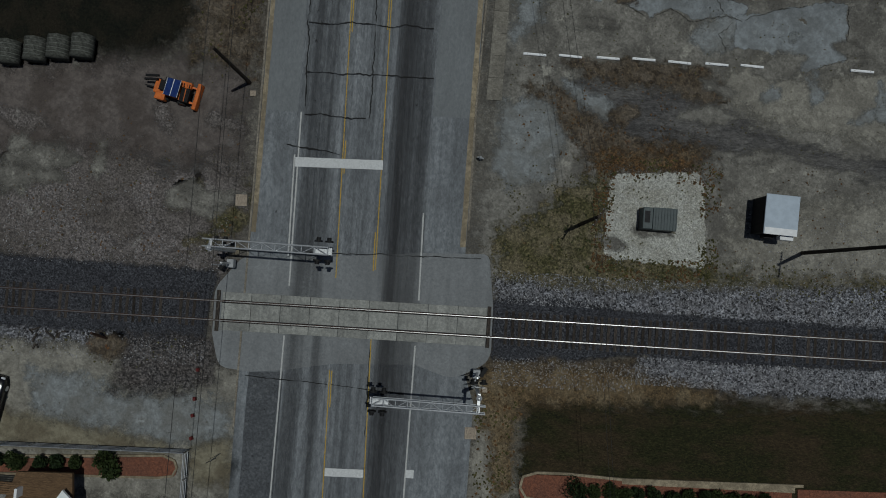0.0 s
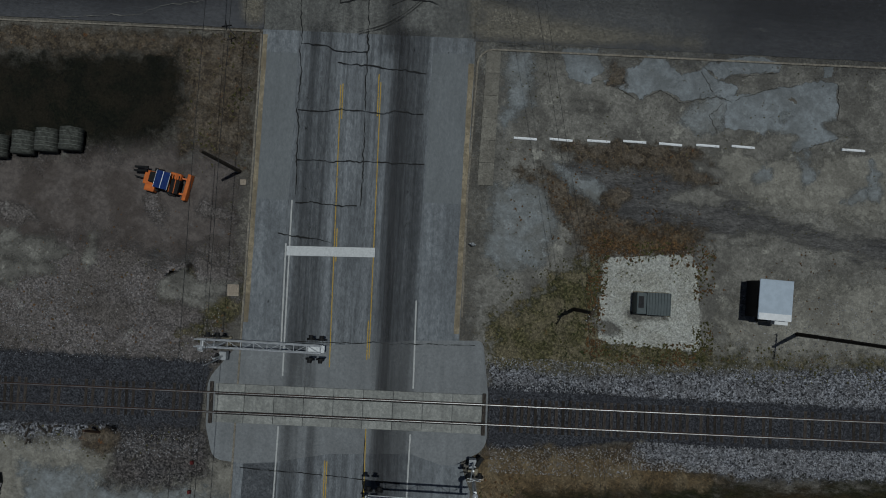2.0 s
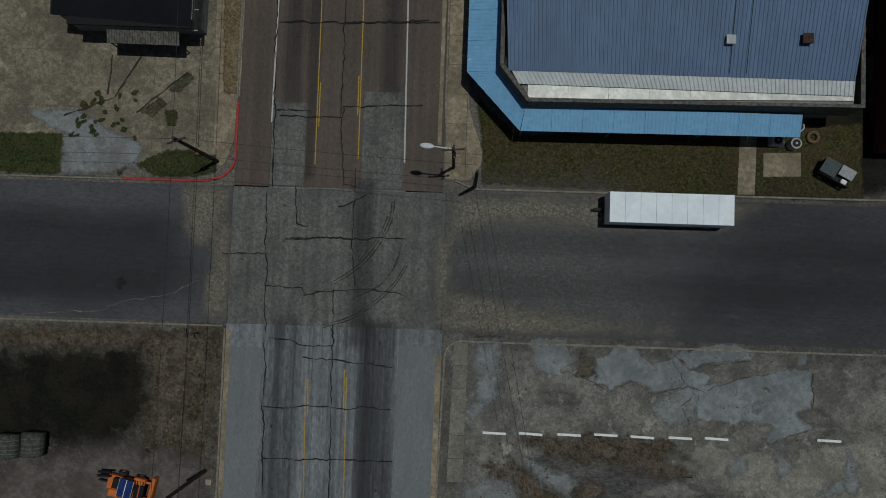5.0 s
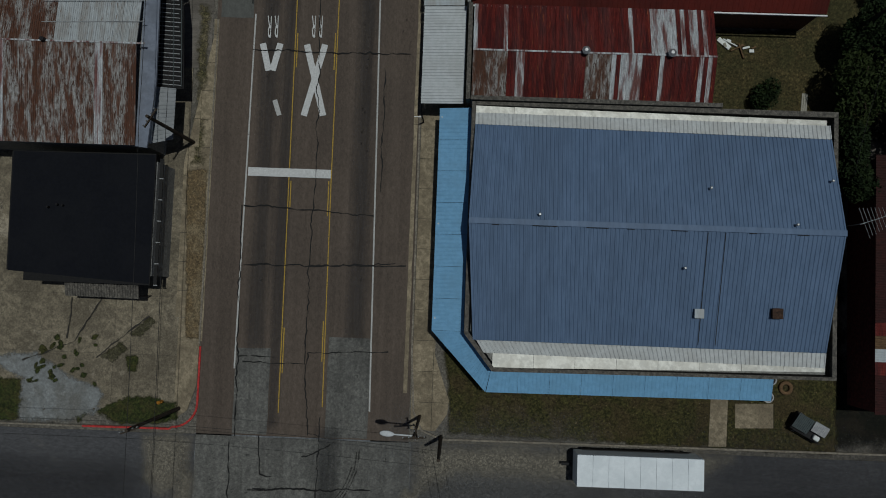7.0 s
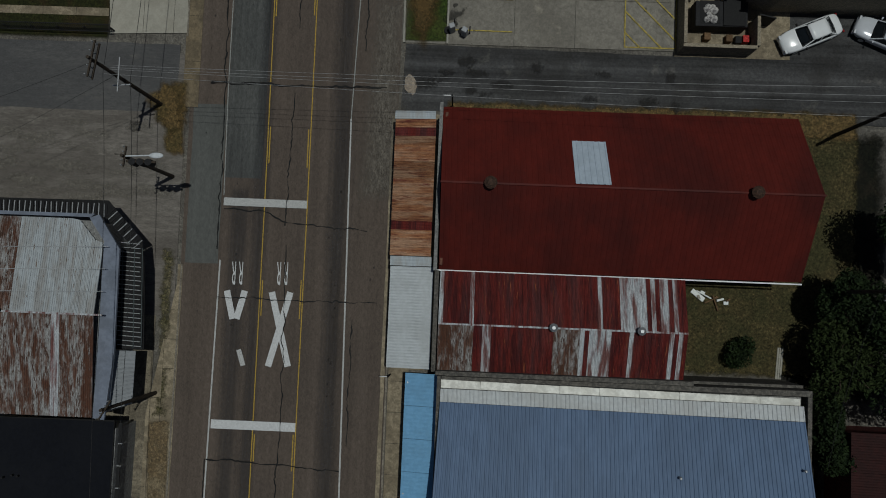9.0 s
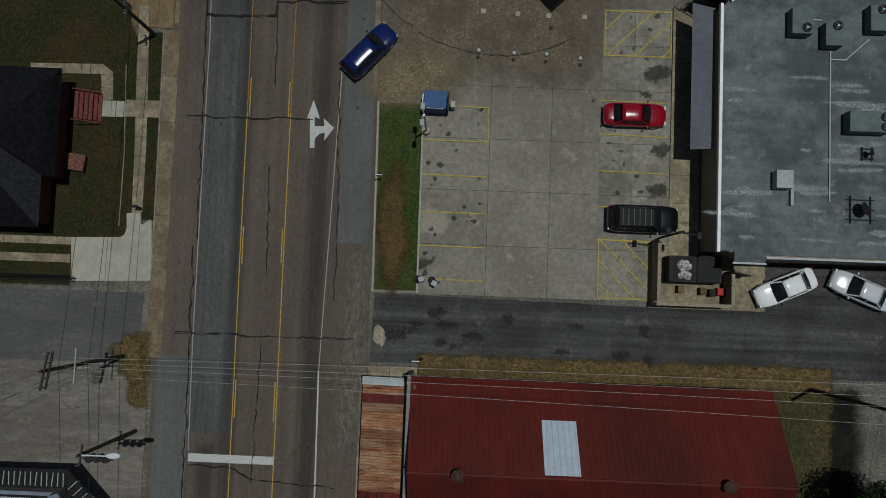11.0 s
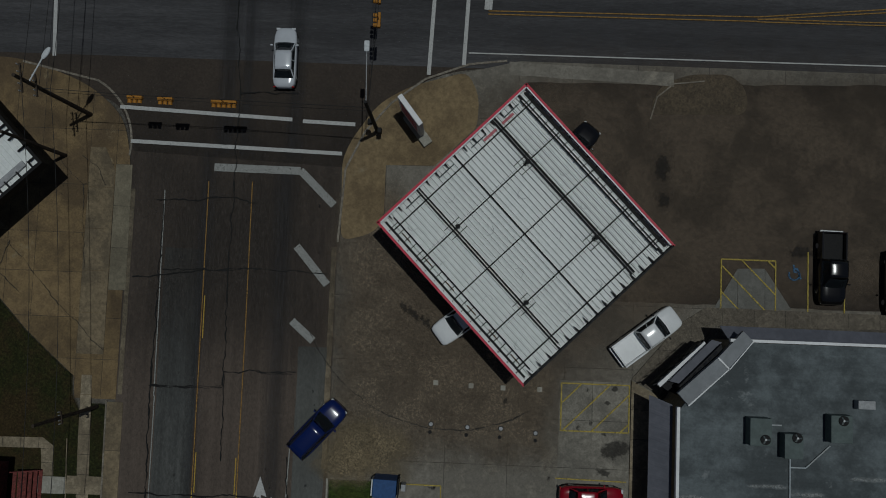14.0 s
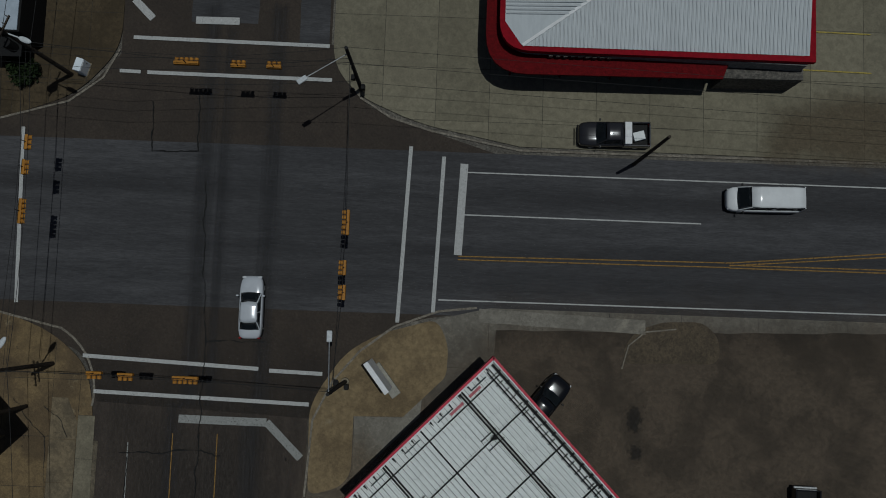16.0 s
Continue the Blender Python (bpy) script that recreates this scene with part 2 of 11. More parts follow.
M_OLDPATCH_SOFT = mat("worn_mottled_paving", (0.218, 0.232, 0.236), (0.165, 0.175, 0.175), 2.2, stain=(0.135, 0.134, 0.124), stain_scale=0.5, stain_amount=0.8, bump=0.2, soft=2.0, soft_scale=0.8, crisp=0.3, blotch=(0.255, 0.268, 0.268), blotch_scale=0.7, blotch_cut=0.58, speck=(0.085, 0.075, 0.06), speck_scale=1.5, speck_cut=0.66, grit=0.09, pebble=0.1)
M_TANSAND = mat("tan_sand", (0.205, 0.196, 0.174), (0.145, 0.138, 0.122), 2.5, stain=(0.088, 0.083, 0.074), stain_scale=0.35, stain_amount=0.8, bump=0.3, bump_scale=8, soft=1.6, soft_scale=0.9, blotch=(0.275, 0.265, 0.23), blotch_scale=0.6, blotch_cut=0.56, speck=(0.06, 0.055, 0.045), speck_scale=3.0, speck_cut=0.66, grit=0.13, pebble=0.16, pebble_scale=8.0)
M_WESTLOT = mat("stained_lot_concrete", (0.170, 0.154, 0.136), (0.132, 0.119, 0.105), 2.5, stain=(0.098, 0.087, 0.076), stain_scale=0.3, stain_amount=0.7, stretch=(0.35, 1.3, 1), bump=0.12, blotch=(0.195, 0.178, 0.155), blotch_scale=0.5, blotch_cut=0.57, speck=(0.06, 0.054, 0.046), speck_scale=1.8, speck_cut=0.70, grit=0.11)
M_ASPHALT = mat("old_grey_asphalt", (0.178, 0.190, 0.200), (0.128, 0.136, 0.145), 4.0, stain=(0.105, 0.112, 0.120), stain_scale=0.4, stain_amount=0.5, stretch=(1.0, 0.32, 1), bump=0.15, bump_scale=30, speck=(0.0555, 0.0590, 0.0673), speck_scale=6.0, speck_cut=0.70, grit=0.11, streak=0.34, streak_scale=(2.6, 0.045))
M_ASPHALT_SIDE = mat("grey_shoulder_asphalt", (0.196, 0.210, 0.222), (0.142, 0.153, 0.163), 3.5, stain=(0.115, 0.122, 0.130), stain_scale=0.4, stain_amount=0.6, stretch=(1.0, 0.55, 1), bump=0.15, bump_scale=30, speck=(0.0885, 0.0944, 0.1027), speck_scale=4.0, speck_cut=0.68, grit=0.11, streak=0.2, streak_scale=(1.6, 0.05))
M_ASPHALT_BROWN = mat("brown_asphalt", (0.106, 0.084, 0.069), (0.092, 0.073, 0.060), 5.0, stain=(0.072, 0.058, 0.049), stain_scale=0.3, stain_amount=0.45, stretch=(1.0, 0.55, 1), bump=0.1, bump_scale=12, speck=(0.048, 0.041, 0.036), speck_scale=2.6, speck_cut=0.75, grit=0.1, streak=0.13, streak_scale=(1.6, 0.03))
M_ALLEY = mat("patched_alley_asphalt", (0.060, 0.060, 0.060), (0.047, 0.047, 0.048), 4.0, stain=(0.034, 0.033, 0.032), stain_scale=0.25, stain_amount=0.8, bump=0.1, bump_scale=12, blotch=(0.085, 0.082, 0.076), blotch_scale=0.35, blotch_cut=0.57, grit=0.14, streak=0.42, streak_scale=(0.05, 1.6))
M_TUFTBED = mat("rusty_dead_grass", (0.12, 0.068, 0.03), (0.05, 0.034, 0.02), 4.0, stain=(0.10, 0.085, 0.06), stain_scale=0.8, bump=0.5, soft=2.0, soft_scale=1.3, crisp=0.3, pebble=0.3, pebble_scale=7.0)
M_PALESAND = mat("pale_dusty_sand", (0.255, 0.242, 0.208), (0.185, 0.175, 0.15), 2.2, stain=(0.13, 0.122, 0.105), stain_scale=0.45, stain_amount=0.7, bump=0.3, bump_scale=8, soft=1.8, soft_scale=0.8, crisp=0.25, speck=(0.075, 0.066, 0.05), speck_scale=2.2, speck_cut=0.66, grit=0.12, pebble=0.14, pebble_scale=8.0)
M_DRYVERGE = mat("dry_brown_verge", (0.155, 0.112, 0.062), (0.10, 0.074, 0.043), 4.0, stain=(0.19, 0.155, 0.10), stain_scale=0.5, stain_amount=0.6, bump=0.3, soft=1.2, soft_scale=1.2, crisp=0.2, speck=(0.06, 0.05, 0.03), speck_scale=2.5, speck_cut=0.68, pebble=0.2)
M_WEEDCRACK = mat("weedy_crack", (0.06, 0.056, 0.03), (0.03, 0.03, 0.016), 5.0, stain=(0.12, 0.105, 0.075), stain_scale=1.5, bump=0.5, soft=2.0, soft_scale=1.8, crisp=0.2)
M_WEEDS = mat("green_weeds", (0.04, 0.05, 0.014), (0.016, 0.022, 0.008), 5.0, stain=(0.06, 0.05, 0.02), stain_scale=0.9, bump=0.7, soft=1.6, soft_scale=1.4, crisp=0.2)
M_ASPHALT_DARK = mat("dark_asphalt", (0.078, 0.079, 0.084), (0.066, 0.067, 0.072), 5.0, stain=(0.052, 0.053, 0.057), stain_scale=0.22, stain_amount=0.6, stretch=(0.45, 1, 1), bump=0.1, bump_scale=12, blotch=(0.09, 0.089, 0.089), blotch_scale=0.4, blotch_cut=0.58, grit=0.12)
M_ASPHALT_GREY = mat("grey_overlay_asphalt", (0.086, 0.088, 0.084), (0.068, 0.070, 0.067), 6.0, stain=(0.054, 0.056, 0.055), stain_scale=0.3, stain_amount=0.6, stretch=(1, 0.4, 1), bump=0.1, bump_scale=30, speck=(0.035, 0.034, 0.032), speck_scale=3.0, speck_cut=0.73, grit=0.1, streak=0.25, streak_scale=(1.6, 0.05))
M_PATCH = mat("grey_patch_asphalt", (0.172, 0.184, 0.190), (0.152, 0.162, 0.168), 5.0, stain=(0.132, 0.141, 0.146), stain_scale=0.3, stretch=(1, 0.5, 1), bump=0.08, bump_scale=12, speck=(0.0710, 0.0720, 0.0705), speck_scale=2.4, speck_cut=0.74, grit=0.06, streak=0.08, streak_scale=(1.0, 0.1))
M_ASPHALT_ROUGH = mat("dark_cracked_asphalt", (0.098, 0.104, 0.112), (0.062, 0.066, 0.072), 5.0, stain=(0.055, 0.058, 0.063), stain_scale=0.6, bump=0.2, bump_scale=20, blotch=(0.12, 0.126, 0.132), blotch_scale=1.4, speck=(0.022, 0.023, 0.025), speck_scale=3.5, speck_cut=0.64, grit=0.16)
M_JUNC_S = mat("worn_junction_asphalt", (0.142, 0.141, 0.131), (0.100, 0.100, 0.094), 4.0, stain=(0.082, 0.081, 0.077), stain_scale=0.4, stain_amount=0.6, bump=0.15, bump_scale=20, blotch=(0.165, 0.160, 0.145), blotch_scale=0.9, blotch_cut=0.58, speck=(0.045, 0.045, 0.044), speck_scale=4.0, speck_cut=0.68, grit=0.13, streak=0.22, streak_scale=(1.5, 0.08), pebble=0.12)
M_DARKWEAR = mat("darkened_asphalt", (0.046, 0.040, 0.036), (0.036, 0.032, 0.029), 5.0, stretch=(1.2, 0.3, 1), bump=0.1, soft=0.9, soft_scale=0.5, crisp=0.5, cover=0.62)
M_SIDEWEAR = mat("darkened_side_street", (0.040, 0.040, 0.045), (0.032, 0.032, 0.036), 5.0, stretch=(0.3, 1.2, 1), bump=0.1, soft=0.9, soft_scale=0.4, crisp=0.5, cover=0.4)
M_PATCH2 = mat("dull_patch_asphalt", (0.108, 0.111, 0.104), (0.094, 0.097, 0.091), 5.0, stain=(0.078, 0.080, 0.075), stain_scale=0.3, stretch=(1, 0.5, 1), bump=0.08, bump_scale=12, speck=(0.0510, 0.0500, 0.0465), speck_scale=2.4, speck_cut=0.74, grit=0.07, streak=0.1, streak_scale=(1.0, 0.1))
M_LOTASPHALT = mat("grey_lot_asphalt", (0.098, 0.096, 0.094), (0.082, 0.081, 0.080), 4.0, stain=(0.066, 0.066, 0.067), stain_scale=0.25, stain_amount=0.7, stretch=(0.4, 1.2, 1), bump=0.1, blotch=(0.118, 0.113, 0.104), blotch_scale=0.4, blotch_cut=0.58, grit=0.08)
M_LIGHTWEAR = mat("scuffed_grey_asphalt", (0.150, 0.149, 0.145), (0.118, 0.118, 0.116), 5.0, bump=0.1, soft=0.9, soft_scale=0.5, crisp=0.5, cover=0.6, pebble=0.08)
M_APRON = mat("smooth_grey_apron", (0.205, 0.214, 0.219), (0.172, 0.180, 0.185), 4.0, stain=(0.15, 0.156, 0.16), stain_scale=0.35, bump=0.1, grit=0.07, streak=0.1, streak_scale=(1.2, 0.1))
M_CONC = mat("weathered_concrete", (0.294, 0.245, 0.170), (0.189, 0.158, 0.110), 2.5, stain=(0.137, 0.112, 0.078), stain_scale=0.45, stain_amount=0.7, bump=0.15, vary=0.1, speck=(0.084, 0.07, 0.051), speck_scale=2.0, speck_cut=0.72, grit=0.11)
M_CONC_GREY = mat("grey_concrete", (0.221, 0.19, 0.138), (0.142, 0.122, 0.090), 2.5, stain=(0.100, 0.086, 0.064), stain_scale=0.35, stain_amount=0.7, bump=0.15, vary=0.08, blotch=(0.284, 0.25, 0.193), blotch_scale=0.3, blotch_cut=0.57, speck=(0.058, 0.052, 0.044), speck_scale=1.6, speck_cut=0.68)
M_CONC_PALE = mat("pale_concrete", (0.3360, 0.3240, 0.2822), (0.2776, 0.2673, 0.2291), 3.0, stain=(0.2272, 0.2106, 0.1760), stain_scale=0.4, bump=0.1, vary=0.05, grit=0.09)
M_CONC_PALE2 = mat("pale_olive_concrete", (0.205, 0.182, 0.130), (0.162, 0.144, 0.104), 3.0, stain=(0.125, 0.11, 0.08), stain_scale=0.4, stain_amount=0.6, bump=0.1, vary=0.12, grit=0.08)
M_CURB = mat("tan_kerb_concrete", (0.24, 0.215, 0.175), (0.16, 0.144, 0.12), 4.0, stain=(0.13, 0.11, 0.085), stain_scale=0.8, bump=0.2)
M_LID = mat("pale_tan_cover_concrete", (0.33, 0.275, 0.215), (0.26, 0.215, 0.17), 4.0, bump=0.1)
M_PAVE_E = mat("grey_tan_pavement", (0.205, 0.192, 0.162), (0.155, 0.145, 0.124), 2.5, stain=(0.12, 0.11, 0.092), stain_scale=0.5, bump=0.12, vary=0.06)
M_WALK = mat("tan_walk_concrete", (0.145, 0.125, 0.098), (0.108, 0.094, 0.075), 2.5, stain=(0.085, 0.074, 0.06), stain_scale=0.5, bump=0.12, vary=0.06)
M_RAMP = mat("grey_ramp_concrete", (0.165, 0.163, 0.148), (0.135, 0.134, 0.122), 2.5, stain=(0.115, 0.112, 0.1), stain_scale=0.5, bump=0.1, vary=0.05, grit=0.08)
M_CROSSPANEL = mat("crossing_panel_concrete", (0.285, 0.285, 0.262), (0.215, 0.218, 0.205), 5.0, stain=(0.15, 0.152, 0.142), stain_scale=1.2, bump=0.15, vary=0.15, grit=0.09, streak=0.12)
M_TRACK = mat("tyre_darkened_asphalt", (0.05, 0.05, 0.053), (0.035, 0.035, 0.037), 5.0, stretch=(1.5, 0.035, 1), bump=0.1, soft=1.5, soft_scale=1.6, crisp=0.5, cover=0.38)
M_TRACK_X = mat("tyre_darkened_asphalt_cross", (0.045, 0.045, 0.047), (0.03, 0.03, 0.032), 5.0, stretch=(0.03, 1.5, 1), bump=0.1, soft=1.5, soft_scale=1.4, crisp=0.5, cover=0.15)
M_TRACK_THIN = mat("skid_rubber", (0.042, 0.041, 0.038), (0.032, 0.031, 0.029), 6.0, bump=0, wear=0.47, wear_scale=7.0)
M_CONC_DARK = mat("darkened_concrete", (0.140, 0.108, 0.079), (0.110, 0.086, 0.064), 3.0, stain=(0.052, 0.043, 0.034), stain_scale=0.25, stain_amount=0.6, bump=0.12, soft=0.7, soft_scale=0.4, crisp=0.5, grit=0.09, cover=0.68)
M_FORECOURT = mat("brown_grey_forecourt_concrete", (0.222, 0.206, 0.174), (0.176, 0.163, 0.139), 2.5, stain=(0.133, 0.122, 0.103), stain_scale=0.22, stain_amount=0.65, bump=0.15, vary=0.06, blotch=(0.252, 0.230, 0.188), blotch_scale=0.22, blotch_cut=0.57, speck=(0.0704, 0.0633, 0.0547), speck_scale=1.6, speck_cut=0.71, grit=0.1)
M_FORECOURT_TAN = mat("brown_worn_apron", (0.100, 0.078, 0.053), (0.076, 0.060, 0.042), 3.0, stain=(0.055, 0.044, 0.033), stain_scale=0.5, bump=0.1)
M_TANSOFT = mat("tan_stained_concrete", (0.25, 0.198, 0.122), (0.195, 0.154, 0.096), 3.0, stain=(0.15, 0.122, 0.08), stain_scale=0.4, bump=0.1, soft=0.8, soft_scale=0.5, crisp=0.5, cover=0.7)
M_BAY = mat("tan_bay_concrete", (0.246, 0.230, 0.194), (0.186, 0.174, 0.148), 2.5, stain=(0.122, 0.114, 0.098), stain_scale=0.35, stain_amount=0.7, bump=0.12, vary=0.1, speck=(0.0633, 0.0556, 0.0441), speck_scale=1.6, speck_cut=0.69, grit=0.11)
M_YARD = mat("dry_olive_yard_grass", (0.0540, 0.0500, 0.0170), (0.0230, 0.0235, 0.0085), 5.0, stain=(0.050, 0.036, 0.018), stain_scale=0.5, stain_amount=0.7, bump=0.8, bump_scale=10, soft=1.0, soft_scale=1.2, crisp=0.2, speck=(0.1500, 0.1150, 0.0600), speck_scale=3.4, speck_cut=0.66, pebble=0.3, pebble_scale=7.0)
M_YARD2 = mat("yellowed_yard_grass", (0.074, 0.058, 0.025), (0.036, 0.031, 0.013), 5.0, stain=(0.034, 0.034, 0.014), stain_scale=0.35, stain_amount=0.7, bump=0.8, bump_scale=10, soft=1.0, soft_scale=1.2, crisp=0.2, speck=(0.15, 0.11, 0.045), speck_scale=3.4, speck_cut=0.68, pebble=0.3, pebble_scale=7.0)
M_DUST = mat("pale_road_dust", (0.245, 0.222, 0.178), (0.17, 0.154, 0.125), 4.0, bump=0, soft=1.1, soft_scale=0.5, crisp=0.5, cover=0.6, pebble=0.07)
M_TRAILER = mat("white_trailer_sheet", (0.80, 0.86, 0.9), (0.74, 0.8, 0.84), 2.0, rough=0.45, stain=(0.62, 0.68, 0.72), stain_scale=0.5, stain_amount=0.5, bump=0.04)
M_GUTTER_TAN = mat("drab_gutter_concrete", (0.222, 0.174, 0.110), (0.162, 0.128, 0.082), 3.0, stain=(0.092, 0.076, 0.054), stain_scale=0.4, stain_amount=0.7, bump=0.12, vary=0.1, grit=0.09)
M_DRIVE = mat("smooth_new_concrete", (0.352, 0.334, 0.282), (0.308, 0.293, 0.247), 1.6, stain=(0.262, 0.242, 0.198), stain_scale=0.35, stain_amount=0.5, bump=0.05, vary=0.04, grit=0.04)
M_BROWNPAVE = mat("dark_tan_paving", (0.078, 0.058, 0.034), (0.058, 0.044, 0.027), 3.0, stain=(0.042, 0.032, 0.02), stain_scale=0.3, stain_amount=0.6, bump=0.12, vary=0.08, grit=0.08)
M_BROWNCOURT = mat("brown_worn_concrete", (0.185, 0.146, 0.104), (0.146, 0.116, 0.084), 2.5, stain=(0.08, 0.062, 0.046), stain_scale=0.3, bump=0.1, soft=1.0, soft_scale=0.4, crisp=0.5, cover=0.65)
M_BROWNSOFT = mat("dark_brown_stain", (0.125, 0.094, 0.06), (0.098, 0.074, 0.048), 3.0, bump=0, soft=1.2, soft_scale=0.4, crisp=0.5, cover=0.55)
M_GRASS2 = mat("olive_lawn", (0.0235, 0.0262, 0.0074), (0.0125, 0.0150, 0.0048), 5.0, stain=(0.042, 0.024, 0.0115), stain_scale=0.22, stain_amount=0.6, bump=0.8, bump_scale=10, soft=0.5, pebble=0.2)
M_AVENUE = mat("avenue_asphalt", (0.0740, 0.0735, 0.0770), (0.0610, 0.0606, 0.0640), 3.0, stain=(0.0450, 0.0445, 0.0470), stain_scale=0.22, stain_amount=0.75, stretch=(0.12, 1, 1), bump=0.1, bump_scale=12, grit=0.1)
M_JUNCTION = mat("junction_asphalt", (0.056, 0.045, 0.036), (0.046, 0.037, 0.031), 5.0, stain=(0.036, 0.03, 0.026), stain_scale=0.3, bump=0.1, bump_scale=12, grit=0.1)
M_CONC_BROWN = mat("brown_stained_concrete", (0.196, 0.139, 0.072), (0.150, 0.107, 0.058), 1.4, stain=(0.092, 0.066, 0.040), stain_scale=0.22, stain_amount=0.9, blotch=(0.205, 0.165, 0.1), blotch_scale=0.3, blotch_cut=0.58, bump=0.15, vary=0.13, speck=(0.0570, 0.0437, 0.0294), speck_scale=1.5, speck_cut=0.68, grit=0.11)
M_ISLET = mat("tan_islet_concrete", (0.232, 0.172, 0.096), (0.178, 0.133, 0.076), 2.5, stain=(0.115, 0.084, 0.05), stain_scale=0.35, stain_amount=0.7, bump=0.12, blotch=(0.225, 0.185, 0.12), blotch_scale=0.4, blotch_cut=0.6, grit=0.09)
M_CONC_OLIVE = mat("drab_corner_concrete", (0.202, 0.184, 0.132), (0.166, 0.151, 0.109), 2.0, stain=(0.118, 0.105, 0.076), stain_scale=0.2, stain_amount=0.35, bump=0.15, vary=0.1, speck=(0.0636, 0.0527, 0.0390), speck_scale=1.2, speck_cut=0.74, grit=0.07)
M_CHALK = mat("chalky_streak", (0.40, 0.42, 0.42), (0.30, 0.32, 0.32), 5.0, bump=0, soft=1.6, soft_scale=1.6, cover=0.44)
M_FORECOURT_DARK = mat("brown_black_forecourt", (0.0405, 0.0330, 0.0280), (0.0300, 0.0248, 0.0215), 4.0, stain=(0.0205, 0.0177, 0.0157), stain_scale=0.25, stain_amount=0.6, bump=0.12, blotch=(0.0445, 0.0372, 0.0318), blotch_scale=0.4, blotch_cut=0.58, speck=(0.0150, 0.0132, 0.0118), speck_scale=1.0, speck_cut=0.72, grit=0.09, streak=0.1, streak_scale=(0.3, 0.3))
M_AWNGREY = mat("grey_ribbed_awning_sheet", (0.50, 0.53, 0.55), (0.455, 0.485, 0.50), 3.0, rough=0.6, stain=(0.37, 0.385, 0.39), stain_scale=0.5, stain_amount=0.4, bump=0.05)
M_RUSTPALE = mat("rust_streaked_zinc_sheet", (0.46, 0.49, 0.51), (0.36, 0.38, 0.4), 2.0, rough=0.7, stain=(0.12, 0.028, 0.02), stain_scale=0.8, stain_amount=0.9, stretch=(3.5, 0.3, 1), bump=0.08)
M_STAIN = mat("oil_stain", (0.028, 0.026, 0.024), (0.018, 0.017, 0.016), 5.0, bump=0.05, soft=2.4, soft_scale=2.6, crisp=0.2, rough=0.75, cover=0.55)
M_DUSTLINE = mat("pale_dust_line", (0.17, 0.165, 0.15), (0.12, 0.116, 0.105), 6.0, bump=0, wear=0.42, wear_scale=4.0)
M_SMEAR = mat("pale_worn_smear", (0.20, 0.182, 0.155), (0.15, 0.137, 0.117), 4.0, bump=0, soft=1.8, soft_scale=0.9, crisp=0.4, cover=0.6)
M_TAR = mat("black_tar_seal", (0.008, 0.008, 0.008), (0.012, 0.012, 0.012), 5.0, bump=0.1, rough=0.6)
M_WHITE = mat("worn_white_road_paint", (0.47, 0.475, 0.465), (0.40, 0.40, 0.392), 9.0, bump=0.1, wear=0.385, wear_scale=9.0, grit=0.08)
M_WHITE_OLD = mat("faded_white_road_paint", (0.31, 0.315, 0.30), (0.24, 0.245, 0.235), 8.0, bump=0.1, wear=0.41, wear_scale=8.0, grit=0.1)
M_WHITE_NEW = mat("white_road_paint", (0.575, 0.585, 0.585), (0.51, 0.52, 0.52), 8.0, bump=0.1, wear=0.33, wear_scale=8.0, grit=0.07)
M_YELLOW = mat("worn_yellow_road_paint", (0.47, 0.31, 0.055), (0.36, 0.245, 0.05), 8.0, bump=0.1, wear=0.40, wear_scale=9.0, grit=0.1)
M_YELLOW_OLD = mat("faded_orange_line_paint", (0.30, 0.17, 0.05), (0.2, 0.12, 0.04), 8.0, bump=0.05, wear=0.4, wear_scale=4.0)
M_YELLOW_THIN = mat("thin_yellow_bay_paint", (0.42, 0.33, 0.075), (0.33, 0.26, 0.065), 8.0, bump=0.05, wear=0.42, wear_scale=10.0)
M_REDPAINT = mat("red_kerb_paint", (0.5, 0.045, 0.04), (0.32, 0.04, 0.04), 7.0, bump=0.1)
M_BLUEPAINT = mat("blue_bay_paint", (0.05, 0.18, 0.36), (0.06, 0.13, 0.23), 8.0, bump=0.05, wear=0.47, wear_scale=7.0)
M_BRICKPAVE = mat("red_brick_paving", (0.185, 0.072, 0.043), (0.135, 0.056, 0.036), 5.0, stain=(0.10, 0.05, 0.036), bump=0.2)

# things
M_WOOD = mat("weathered_pole_timber", (0.065, 0.05, 0.038), (0.03, 0.025, 0.02), 6.0, stretch=(4, 4, 0.5), bump=0.3)
M_TIE = mat("creosoted_tie_timber", (0.055, 0.045, 0.038), (0.022, 0.019, 0.017), 5.0, stretch=(3, 0.6, 3), bump=0.3, vary=0.45)
M_RAIL = mat("worn_rail_steel", (0.36, 0.355, 0.35), (0.26, 0.255, 0.25), 6.0, rough=0.36, metal=1.0, bump=0.04)
M_RUSTSTEEL = mat("rusty_steel", (0.075, 0.042, 0.03), (0.04, 0.026, 0.02), 8.0, rough=0.8, metal=0.2, bump=0.2)
M_ALU = mat("aluminium", (0.62, 0.63, 0.64), (0.5, 0.51, 0.52), 6.0, rough=0.42, metal=0.6, bump=0.05)
M_GALV = mat("galvanised_steel", (0.42, 0.43, 0.44), (0.3, 0.31, 0.32), 8.0, rough=0.5, metal=0.7, bump=0.05)
M_DARKMETAL = mat("dark_metal", (0.022, 0.022, 0.024), (0.014, 0.014, 0.015), 8.0, rough=0.65, bump=0.05)
M_BLACK = mat("black_plastic", (0.01, 0.01, 0.011), (0.015, 0.015, 0.015), 8.0, rough=0.65, bump=0.05)
